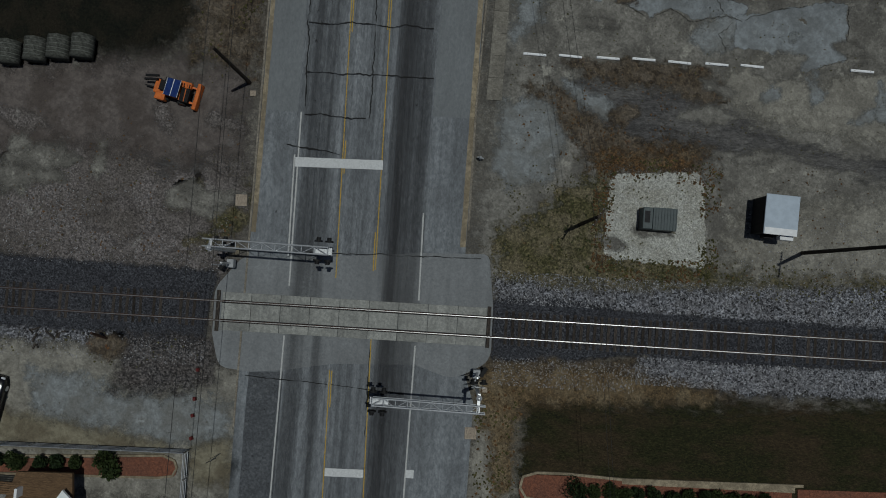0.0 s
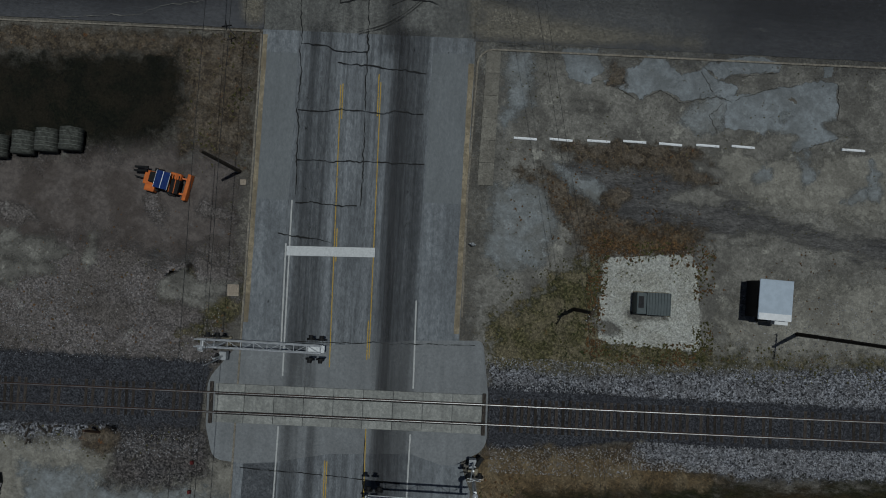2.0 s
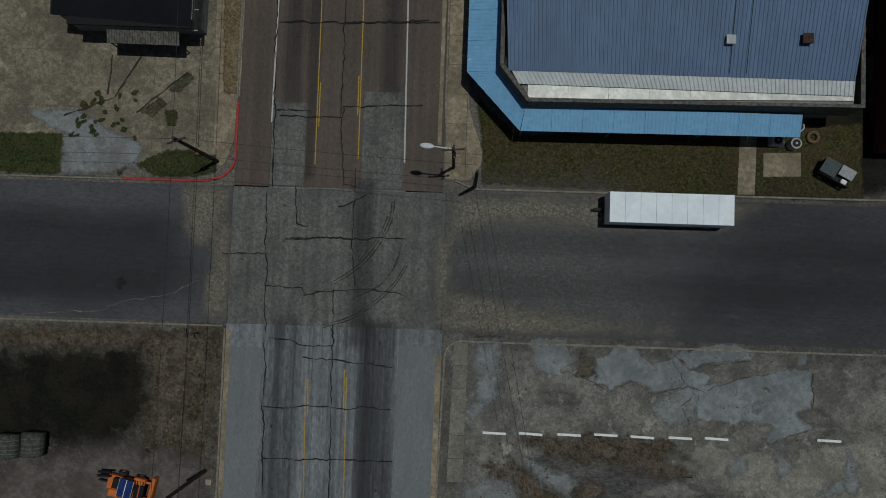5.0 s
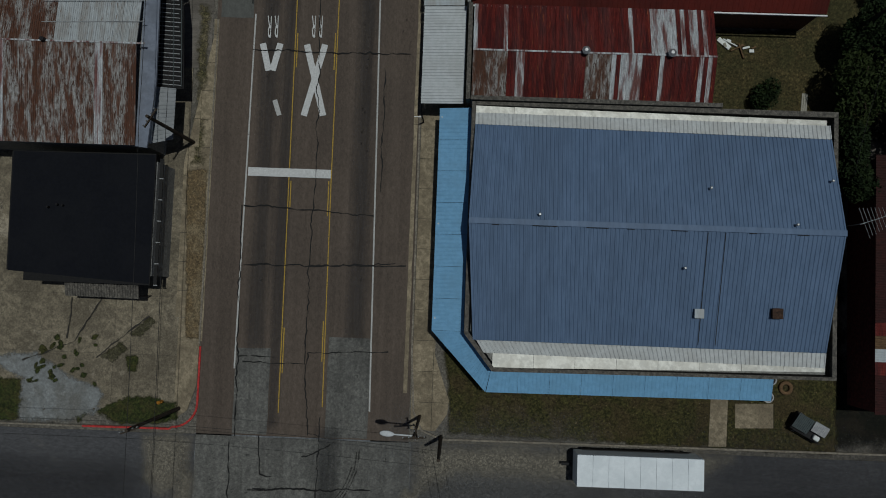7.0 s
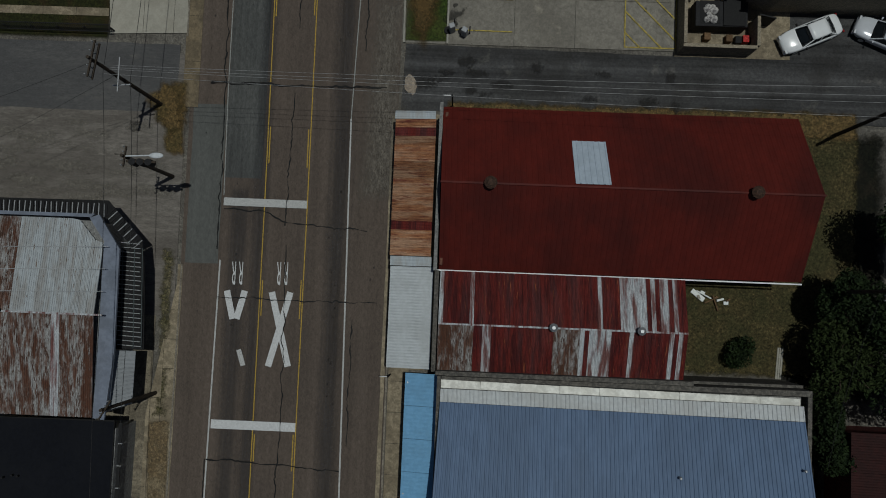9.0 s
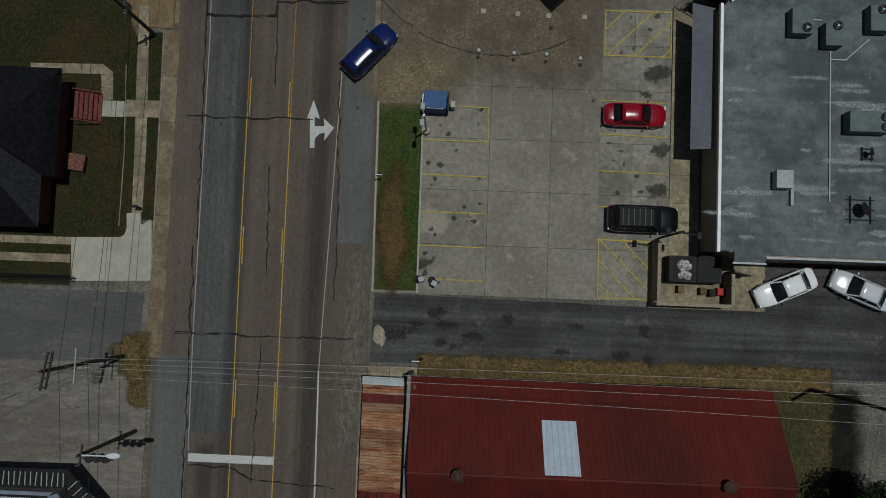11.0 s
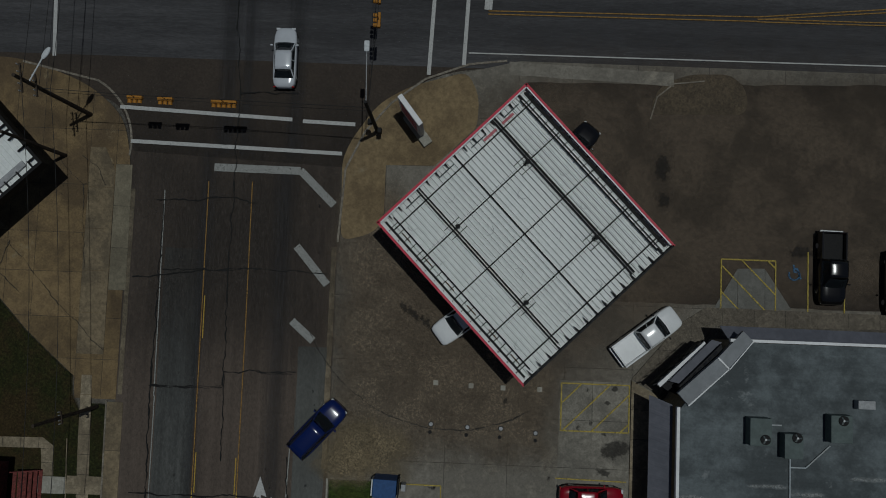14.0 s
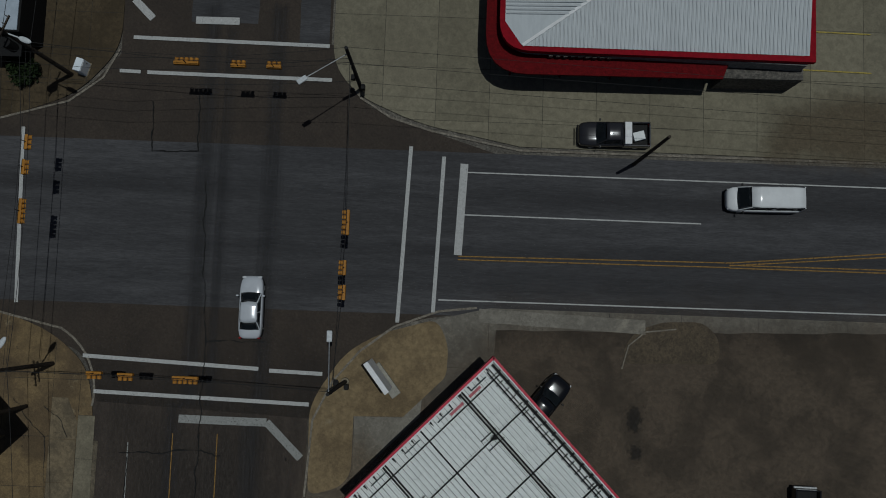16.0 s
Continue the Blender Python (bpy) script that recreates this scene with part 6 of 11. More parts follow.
for p, q in (((1.73, 25.71), (2.17, 22.95)),
             ((-1.44, 14.88), (-1.04, 12.07)),
             ((-1.42, 44.34), (-1.44, 41.53)),
             ((1.21, 45.23), (1.21, 41.88)),
             ((-1.56, 32.89), (-1.67, 30.26)),
             ((1.83, 25.86), (1.74, 22.83)),
             ((-1.60, 67.55), (-1.63, 64.17)),
             ((1.42, 68.33), (1.36, 65.62)),
             ((1.45, 79.28), (1.43, 76.52)),
             ((-1.58, 79.19), (-1.67, 77.12)),
             ((-1.71, 91.03), (-1.75, 88.28)),
             ((1.45, 91.13), (1.36, 88.15)),
             ((-1.51, 67.69), (-1.59, 64.84)),
             ((1.61, 68.25), (1.44, 65.18)),
             ((-1.70, 103.15), (-1.81, 100.22)),
             ((1.40, 103.04), (1.29, 99.97)),
             ((-1.77, 113.45), (-1.92, 112.06)),
             ((-1.84, 138.71), (-1.89, 135.55)),
             ((-1.84, 126.86), (-1.98, 123.78)),
             ((-1.78, 114.97), (-1.92, 112.09)),
             ((1.54, 126.55), (1.38, 123.69)),
             ((1.41, 114.92), (1.25, 112.22)),
             ((-1.77, 138.86), (-1.83, 135.61))):
    # each dash runs 17 cm inside the nearer of the two lines
    near = sorted(((a[0] + (b2[0] - a[0]) * ((p[1] + q[1]) / 2 - a[1]) / (b2[1] - a[1]), (b2[0] - a[0]) / (b2[1] - a[1])) for a, b2 in CENTRE if min(a[1], b2[1]) - 3 < p[1] < max(a[1], b2[1]) + 3), key=lambda v: abs(v[0] - (p[0] + q[0]) / 2))
    if near:
        lx, lean = near[0]
        lx += 0.17 if any(o[0] > lx + 2 for o in near) else -0.17
        h = (q[1] - p[1]) / 2
        my = (p[1] + q[1]) / 2
        p, q = (lx - lean * h, my - h), (lx + lean * h, my + h)
    stripe("centre_dash", p, q, 0.08, ZP + 0.002, M_YELLOW, "worn yellow dash beside the centre line")
BARS = (((-5.11, 30.92), (1.80, 31.15), 0.75), ((-5.07, 79.83), (1.48, 79.83), 0.68), ((-5.08, 97.09), (1.49, 97.07), 0.62), ((-0.85, 7.08), (2.13, 7.18), 0.62), ((5.39, 7.44), (6.01, 7.44), 0.62),
        ((-1.72, 148.93), (5.07, 148.88), 0.62), ((5.07, 148.92), (7.82, 146.28), 0.6), ((5.07, 142.96), (7.58, 140.05), 0.6), ((4.99, 137.15), (6.71, 135.68), 0.6),
        ((19.65, 169.65), (19.36, 162.37), 0.62), ((-2.43, 180.62), (1.10, 180.65), 0.6), ((-7.49, 182.18), (-5.91, 180.63), 0.6))
for p, q, w in BARS:
    stripe("stop_bar", p, q, w, ZP + 0.003, M_WHITE_OLD if 130 < p[1] < 153 else M_WHITE if p[1] > 90 else M_WHITE_NEW, "broad white bar painted across the lane")
for p, q, w in (((15.36, 170.91), (14.83, 156.93), 0.3), ((18.01, 170.18), (17.58, 157.82), 0.3), ((-7.36, 179.02), (8.47, 178.86), 0.3), ((-6.06, 176.17), (8.79, 176.07), 0.3), ((-9.48, 153.49), (4.22, 152.95), 0.3), ((5.06, 152.85), (9.20, 152.74), 0.3),
                ((-8.43, 150.78), (8.27, 150.37), 0.3), ((-15.63, 171.37), (-15.02, 157.41), 0.3), ((-8.29, 176.23), (-6.60, 176.19), 0.28)):
    stripe("crosswalk_line", p, q, w, ZP, M_WHITE, "white crosswalk line across the street")
for p, q in (((19.85, 168.98), (53.11, 168.94)), ((19.79, 165.58), (38.47, 165.55)), ((17.94, 158.81), (52.98, 158.92))):
    stripe("edge_line", p, q, 0.1, ZP, M_WHITE, "white line along the avenue", "road marking")
for p, q in (((19.37, 162.28), (40.72, 162.54)), ((19.38, 162.02), (40.72, 162.18)), ((40.72, 162.54), (53.04, 163.71)), ((40.72, 162.32), (53.04, 163.44)), ((40.72, 162.36), (53.02, 162.42)), ((40.72, 162.14), (53.02, 162.19))):
    stripe("centre_line", p, q, 0.09, ZP, M_YELLOW_OLD, "faded orange centre line along the avenue")
# railway warning letters and cross, faced north
stripe("warning_cross", (-0.90, 90.14), (0.64, 84.45), 0.5, ZP, M_WHITE_NEW, "large white cross painted before the railway")
stripe("warning_cross", (0.55, 90.18), (-0.89, 84.40), 0.5, ZP + 0.002, M_WHITE_NEW, "large white cross painted before the railway")
stripe("warning_cross", (-4.42, 90.12), (-3.86, 87.94), 0.5, ZP, M_WHITE_NEW, "half-worn white cross painted before the railway")
stripe("warning_cross", (-3.02, 90.16), (-3.55, 87.95), 0.5, ZP, M_WHITE_NEW, "half-worn white cross painted before the railway")
stripe("warning_cross", (-3.25, 85.59), (-2.83, 84.38), 0.38, ZP, M_WHITE, "half-worn white cross painted before the railway")
LETTER = text_mesh("warning_letter", "R", 1.0, 0.002, M_WHITE_NEW)
for x, y in ((-3.96, 91.60), (-3.41, 91.62), (-0.43, 91.71), (0.12, 91.73)):
    ob = new("warning_letter", LETTER)
    ob.matrix_basis = pose(x, y, ZP + 0.003, 0, 0, 180) @ Matrix.Diagonal((0.62, 2.6, 1, 1))
    tagged(ob, "white capital letter painted on the street", "road marking", kind="structure")
# lane arrow
setting("lane_arrow", prism(bmesh.new(), [(3.09, 121.38), (2.97, 123.80), (2.74, 123.67), (3.20, 125.25), (3.77, 123.71), (3.34, 123.85), (3.38, 123.11), (4.14, 123.14), (4.07, 123.76), (4.92, 123.02), (4.19, 121.99), (4.20, 122.59), (3.83, 122.54), (3.50, 122.21), (3.42, 121.92), (3.45, 121.39)], ZP - 0.01, ZP + 0.002), M_WHITE, "white straight-and-turn arrow painted in the lane", "road marking")
# yellow bay lines
for y in (125.1, 122.36, 119.6, 116.7, 114.05, 111.45):
    stripe("bay_line", (11.95 if y < 125 else 13.8, y), (17.05, y - 0.03), 0.09, ZP, M_YELLOW_THIN, "thin yellow parking bay line")
stripe("bay_line", (17.06, 122.4), (17.0, 125.1), 0.09, ZP, M_YELLOW_THIN, "thin yellow parking bay line")
for y in (126.0, 123.3, 120.4, 117.6, 115.0):
    stripe("bay_line", (25.7, y), (31.1, y - 0.1), 0.09, ZP, M_YELLOW_THIN, "thin yellow parking bay line")


def hatched(x0, y0, x1, y1, rise, n):
    for p, q in (((x0, y0), (x1, y0)), ((x0, y1), (x1, y1)), ((x0, y0), (x0, y1)), ((x1, y0), (x1, y1))):
        stripe("hatch_line", p, q, 0.1, ZP, M_YELLOW_THIN, "yellow no-parking hatching on concrete")
    w, h = x1 - x0, y1 - y0
    for k in range(n):
        c = -h + (k + 0.7) * (w + h) / n
        a, b2 = max(0, c), min(w, c + h)
        if b2 - a > 0.3:
            p, q = (x0 + a, y0 + (a - c)), (x0 + b2, y0 + (b2 - c))
            if rise < 0:
                p, q = (p[0], y1 - (p[1] - y0)), (q[0], y1 - (q[1] - y0))
            stripe("hatch_line", p, q, 0.1, ZP + 0.002, M_YELLOW_THIN, "yellow no-parking hatching on concrete")


hatched(25.9, 110.5, 29.9, 115.0, -1, 5)
hatched(26.0, 129.6, 31.2, 133.2, 1, 4)
hatched(38.1, 139.3, 42.3, 143.2, -1, 4)
for x in (44.8, 47.6):
    stripe("bay_line", (x, 138.9), (x, 144), 0.09, ZP, M_YELLOW_THIN, "thin yellow parking bay line")
ACC = thing("accessible_bay_mark", 43.75, 142.3, ZP - 0.005, 0, "worn blue accessible-bay symbol on concrete", "road marking", kind="structure")
ring = [(0.42 * math.cos(radians(a)), 0.42 * math.sin(radians(a)) - 0.1) for a in range(-200, 61, 20)]
for nm, pts in (("wheel", ring), ("figure", [(-0.05, 0.62), (-0.02, 0.1), (0.32, 0.08), (0.5, -0.4)]), ("figure", [(-0.02, 0.36), (0.28, 0.34)])):
    for p, q in zip(pts, pts[1:]):
        d = Vector((q[0] - p[0], q[1] - p[1]))
        part(nm, abox((p[0] + q[0]) / 2, (p[1] + q[1]) / 2, 0, d.length + 0.04, 0.11, 0.01, rz=math.degrees(math.atan2(d.y, d.x))), M_BLUEPAINT, ACC)
for y in (181.5, 178.3):
    stripe("bay_line", (45.6, y), (52, y - 0.1), 0.1, ZP + 0.06, M_YELLOW_THIN, "thin yellow parking bay line")
for x, y in ((16.33, 132.84), (19.05, 132.71), (21.51, 132.64), (24.33, 132.63)):
    sheet("tank_cover", rounded([(x - 0.19, y - 0.19), (x + 0.19, y - 0.19), (x + 0.19, y + 0.19), (x - 0.19, y + 0.19)], 0.04), ZP, M_CONC_PALE, "small square pale tank cover", "cover")
for x, y in ((16.08, 129.68), (18.88, 129.56), (21.44, 129.55), (24.11, 129.31)):
    setting("tank_lid", atube((x, y, ZP - 0.02), (x, y, ZP), 0.2, seg=16), M_DARKMETAL, "round tank lid rim", "cover")
    setting("tank_lid", atube((x, y, ZP - 0.02), (x, y, ZP + 0.004), 0.15, seg=16), M_GREYBOX, "small round pale tank lid", "cover")
for x, y in ((16.02, 129.08), (18.81, 128.97), (21.37, 128.90), (24.10, 128.75)):
    setting("tank_lid", atube((x, y, ZP - 0.02), (x, y, ZP), 0.14, seg=14), M_BLACK, "small round black tank lid", "cover")

# tar-sealed cracks
for pts in ([(-5.46, 58.76), (-4.68, 35.38)], [(-4.95, 42.09), (0.12, 42.26), (4.97, 42.24)], [(-4.80, 38.11), (5.27, 38.28)], [(-4.66, 34.73), (0.18, 34.72)], [(-5.89, 32.26), (-1.64, 31.71)],
            [(-5.16, 51.47), (-2.27, 51.38), (-2.15, 50.80), (0.25, 51.27), (3.10, 51.49), (5.68, 51.07)], [(-5.04, 47.36), (-2.93, 47.28), (-2.02, 46.92), (0.31, 46.98)], [(-2.05, 46.02), (0.37, 45.91), (4.98, 45.46)],
            [(0.15, 51.36), (0.28, 45.86), (0.38, 42.51), (0.45, 34.75)], [(-3.85, 55.17), (5.45, 55.51)], [(-8.73, 53.86), (-5.12, 53.93)],
            [(-4.73, 64.95), (0.26, 64.93), (0.31, 65.83), (6.57, 66.12)], [(-5.18, 72.44), (7.67, 72.82)], [(0.67, 59.65), (1.57, 59.46)], [(0.21, 57.85), (1.53, 58.34), (2.39, 58.90)],
            [(-5.41, 77.16), (-5.04, 59.23)], [(-3.20, 59.29), (-2.98, 56.40), (-1.95, 56.31)], [(-3.46, 55.28), (5.64, 55.51)], [(1.51, 60.93), (1.42, 55.67), (1.81, 51.71)],
            [(-5.28, 77.13), (0.09, 76.96), (5.01, 76.65)], [(-5.04, 72.50), (0.66, 72.54), (6.84, 72.98)], [(-5.21, 89.59), (0.22, 89.53), (7.42, 89.62)], [(0.02, 93.84), (0.30, 80.20), (0.14, 73.94), (0.12, 65.13), (0.61, 59.50)], [(5.45, 88.28), (5.46, 78.58)], [(-5.02, 65.36), (-2.32, 65.38)],
            [(-5.00, 96.51), (-2.23, 96.52), (0.05, 95.59), (6.29, 95.16)], [(-6.64, 106.62), (6.88, 106.50)], [(0.08, 105.94), (-0.16, 95.36)], [(-5.68, 113.32), (-5.45, 104.15), (-5.39, 93.33)],
            [(-5.75, 131.75), (-0.12, 131.81), (-0.05, 133.05), (5.22, 133.05)], [(-6.84, 123.63), (3.21, 123.64)], [(-0.02, 119.85), (0.18, 111.02)], [(-6.68, 106.48), (1.21, 106.53), (7.33, 106.60)], [(-5.70, 133.22), (-5.37, 113.88)],
            [(5.16, 126.77), (5.57, 114.30), (5.53, 109.48)],
            [(-7.63, 140.09), (-5.70, 140.30), (0.18, 141.06), (7.59, 140.87)], [(-5.64, 131.83), (-0.22, 131.94), (-0.05, 133.02), (5.50, 133.22)], [(-0.05, 147.92), (-0.18, 141.04), (0.09, 126.27)], [(-5.50, 145.89), (-5.64, 131.83)],
            [(-6.12, 146.19), (-0.25, 146.59), (1.76, 146.22)], [(-0.81, 167.46), (-0.56, 161.69), (0.00, 155.10), (-0.13, 147.48)], [(-5.32, 140.77), (0.09, 140.89), (2.50, 141.07)],
            [(-5.44, 173.82), (-5.24, 169.78), (-1.55, 169.92), (-1.75, 174.42)], [(0.00, 154.89), (4.63, 155.06)]):
    if pts:
        seam(pts, ZT + 0.002 * (len(pts) % 3), 0.1, 0.22)
for pts in ([(-7.6, 14.0), (-1.2, 13.8)], [(-0.9, 13.8), (4.8, 13.5)], [(-4, 23.9), (10, 24.4)], [(1.9, 17.0), (2.0, 10)]):
    seam(pts, ZT, 0.07)
# forecourt joints sealed black, west forecourt cracks
for pts in ([(-16, 69.5), (-18, 66), (-22, 64.4)], [(-12.2, 68.2), (-16.2, 64.8)], [(-18.4, 69.4), (-18.6, 66.2)]):
    seam(pts, ZT, 0.12, 0.15, M_MUD_HARD, "crack", "dark weed-filled crack in the concrete", "crack")

seam([(-24.44, 48.49), (-18.67, 48.94), (-15.63, 50.02), (-12.99, 50.47), (-10.4, 51.66)], ZT, 0.06, 0.3, M_DUSTLINE, "dusty_crack", "pale dusty crack in the side street", "road crack")
# west corner paving: cracks across the slabs
for pts in ([(-17.54, 142.44), (-15.49, 140.23), (-12.58, 137.16), (-9.48, 134.34)], [(-14.6, 150.04), (-12.88, 147.9), (-11.94, 147.14), (-11.44, 140.54)], [(-17.4, 142.6), (-18.2, 140.2), (-16.4, 138.6)], [(-12.2, 149.5), (-10.9, 148.6), (-10.2, 147.2)], [(-11.9, 147.2), (-10.6, 147.6)]):
    seam(pts, ZT, 0.045, 0.18, M_MUD_HARD, "crack", "thin dark crack in the corner paving", "crack")
smear = random.Random(9)
for k in range(22):
    soft_area("pale_smear", blob(smear.uniform(-24, -10.5), smear.uniform(96.8, 103.6), smear.uniform(0.8, 2.6), smear.uniform(0.1, 0.4), smear.uniform(-4, 4), 14, 0.4, k), ZS, M_SMEAR, "pale worn smear on the concrete lot", "stain", 0.35, 0.12)
# gutters beside the kerbs
for x0, x1, y0, y1 in ((-8.13, -7.75, 25.2, 48), (8.3, 8.72, 25.2, 46.5), (-8.4, -8.0, 66.4, 92), (7.85, 8.15, 63, 104.4), (-8.2, -7.85, 131, 147), (7.8, 8.2, 126, 143)):
    sheet("gutter", ragged([(x0, y0), (x1, y0), (x1, y1), (x0, y1)], 0.6, 0.04), Z5 + 0.003, M_CONC, "pale stained gutter strip along the kerb", "gutter", 0.004)
# weathered marks on the forecourt, lots and streets
for cx, cy, rx, ry, m, nm in ((14, 49.2, 5, 0.7, M_DUST, "sand_stain"), 
                              (-10.2, 56.8, 1.3, 2.0, M_DUST, "sand_stain"), (-9.2, 50.6, 0.7, 1.8, M_DUST, "sand_stain"), (8.6, 53, 0.5, 3, M_DUST, "sand_stain"), (-8.6, 53, 0.4, 4, M_DUST, "sand_stain"),
                              (11.2, 127.3, 3.2, 2.0, M_TANSOFT, "tan_stain"), (10.0, 127.2, 1.7, 2.0, M_TANSOFT, "tan_stain"), (9.9, 115.4, 1.1, 4.6, M_DRYLAWN, "dry_grass")):
    soft_area(nm, blob(cx, cy, rx, ry, 0, 18, 0.25), ZS, m, "weathered blotchy stain on the paving", "stain", max(0.5, min(rx, ry) * 0.6), 0.2)
for k in range(14):
    r = random.Random(k)
    x, y = r.uniform(13, 44), r.uniform(24, 47)
    soft_area("dirt_patch", blob(x, y, r.uniform(0.6, 2.4), r.uniform(0.3, 1.1), r.uniform(-20, 20), 12, 0.35, k), Z0, r.choice([M_LITTER, M_TANSAND, M_TANSAND]), "blotch of weathered ground in the vacant lot", "ground patch", 0.5, 0.2)
soft_area("packed_dirt", [(-34, 36.6), (-22, 37.4), (-16.5, 38.2), (-10.0, 37.5), (-9.6, 31.5), (-14, 30.2), (-20, 31.2), (-27, 30.4), (-34, 31.4)], Z0, M_PACKED, "smooth packed brown dirt of the yard", "bare lot", 1.8, 0.4)
soft_area("light_wear", [(5.9, 98), (8.25, 98), (8.3, 113.6), (6.4, 113.4)], ZS, M_ROADWEAR, "scuffed paler shoulder by the alley mouth", "stain", 1.0, 0.3)
for k in range(12):
    r = random.Random(100 + k)
    x, y = r.uniform(-30, -10), r.uniform(23, 35)
    soft_area("dirt_patch", blob(x, y, r.uniform(0.6, 2.6), r.uniform(0.4, 1.6), r.uniform(-40, 40), 12, 0.35, k), Z0, r.choice([M_GRAVEL, M_TANSAND]), "blotch of weathered ground in the gravel yard", "ground patch", 0.7, 0.2)

sheet("spilt_cement", blob(9.2, 106.9, 0.46, 0.75, 12, 20, 0.18), TOP + 0.05, M_LID, "hardened heap of pale spilt cement", "stain", 0.04)
rw2 = random.Random(31)
for k in range(34):
    cx, cy = rw2.uniform(-21.5, -16.2), rw2.uniform(62.8, 66.0) + (0.5 if k % 3 else -0.3)
    soft_area("weed_patch", blob(cx, cy, rw2.uniform(0.12, 0.34), rw2.uniform(0.1, 0.24), rw2.uniform(0, 90), 10, 0.3, k), ZS, M_WEEDS, "small weed tuft in cracked concrete", "weeds", 0.12)
soft_area("brown_verge", [(-9.9, 79.8), (-8.3, 79.8), (-8.25, 66.6), (-9.3, 66.6)], ZS + 0.03, M_DRYVERGE, "dry brown dirt along the pavement", "verge", 0.3, 0.12)
# dark drips and worn spots along the lanes
for k in range(90):
    x, y = rw2.choice([-3.8, -3.6, 3.8, 4.1, -6.4, 6.6]) + rw2.uniform(-0.5, 0.5), rw2.uniform(24, 148)
    soft_area("road_spot", blob(x, y, rw2.uniform(0.03, 0.08), rw2.uniform(0.05, 0.14), 0, 8, 0.3, k), ZS, M_STAIN, "small dark drip stain on the asphalt", "stain", 0.08)
for k in range(44):
    x, y = rw2.choice([rw2.uniform(12, 31), rw2.uniform(26, 31), rw2.uniform(12, 17)]), rw2.uniform(110.8, 133)
    soft_area("oil_stain", blob(x, y, rw2.uniform(0.06, 0.28), rw2.uniform(0.06, 0.24), 0, 8, 0.3, k), ZS + 0.012, M_STAIN, "small oil drip on the concrete", "stain", 0.1)

for k in range(14):
    cx, cy = rw2.uniform(10, 30), rw2.uniform(105.8, 109.4)
    soft_area("dark_stain", blob(cx, cy, rw2.uniform(0.2, 0.9), rw2.uniform(0.15, 0.5), 0, 12, 0.35, k), ZS, M_STAIN, "dark stain on the alley asphalt", "stain", 0.3)
soft_area("pole_weeds", blob(-10.0, 104.4, 1.3, 1.6, 0, 14, 0.3), ZS, M_ALLEYGRASS, "dry weeds round the pole foot", "weeds", 0.7)



# ---- buildings ----
def shell(parent, outline, z1, material, name="wall", label=""):
    """Outer walls as one closed block."""
    return part(name, prism(bmesh.new(), outline, -0.02, z1), material, parent, label)


def roof_vent(parent, x, y, z, size=0.5, material=None, name="roof_vent", label=""):
    v = part(name, box(bmesh.new(), x, y, z + size * 0.35, size, size, size * 0.7, bevel=0.03), material or M_GALV, parent, label)
    part("cap", abox(x, y, z + size * 0.78, size * 1.2, size * 1.2, size * 0.14, bevel=0.02), material or M_GALV, v)
    return v


def pipe_vent(parent, x, y, z, r=0.07, h=0.4):
    v = part("vent_pipe", atube((x, y, z - 0.3), (x, y, z + h), r), M_GALV, parent, "short galvanised vent pipe")
    part("cap", atube((x, y, z + h), (x, y, z + h + 0.08), r * 1.6, r * 0.9), M_GALV, v)
    return v


# blue-roofed metal building with an awning round its corner
b = thing("metal_building", 0, 0, label="long building with a blue-grey ribbed gable roof and sky-blue awning", category="building")
shell(b, [(12.75, 84.3), (12.75, 68.3), (14.65, 65.75), (37.9, 66.1), (37.9, 84.3)], 4.55, M_GREYWALL)
RZ, EZ = 6.9, 4.95


def slope(y):
    return EZ + (RZ - EZ) * (1 - abs(y - 75.95) / (75.95 - 67.3))


part("roof_slope", ribbed(bmesh.new(), (12.95, 67.65, slope(67.65)), (37.75, 67.65, slope(67.65)), (38.15, 75.95, RZ), (12.35, 75.95, RZ), 0.29, 0.045, share=0.5), M_BLUEROOF, b)
part("roof_slope", ribbed(bmesh.new(), (12.6, 83.0, slope(83.0)), (37.85, 82.7, slope(82.7)), (38.15, 75.96, RZ), (12.35, 75.96, RZ), 0.29, 0.045, share=0.5), M_BLUEROOF, b)
part("pale_roof_strip", ribbed(bmesh.new(), (13.75, 66.75, slope(66.9)), (37.75, 66.6, slope(66.9)), (37.75, 67.63, slope(67.63)), (13.2, 67.63, slope(67.63)), 0.305, 0.05), M_PALESTRIP, b, "unpainted pale ribbed strip above the eave")
part("pale_roof_strip", ribbed(bmesh.new(), (12.6, 83.9, slope(83.9)), (37.85, 83.75, slope(83.8)), (37.85, 82.73, slope(82.73)), (12.6, 83.02, slope(83.02)), 0.305, 0.05), M_PALESTRIP, b, "unpainted pale ribbed strip above the eave")
for x0, x1, k in [(14.4 + i * 2.93, 14.4 + (i + 1) * 2.93 - 0.02, i) for i in range(8)]:
    wide = 0.95 - 0.075 * k
    part("gutter_sheet", prism(bmesh.new(), [(x0, 66.65 - wide), (x1, 66.65 - wide + 0.07), (x1, 66.72), (x0, 66.74)], 4.66, 4.74 - 0.01 * (k % 2)), M_SILVERROOF, b, "crinkled silver flashing sheet")
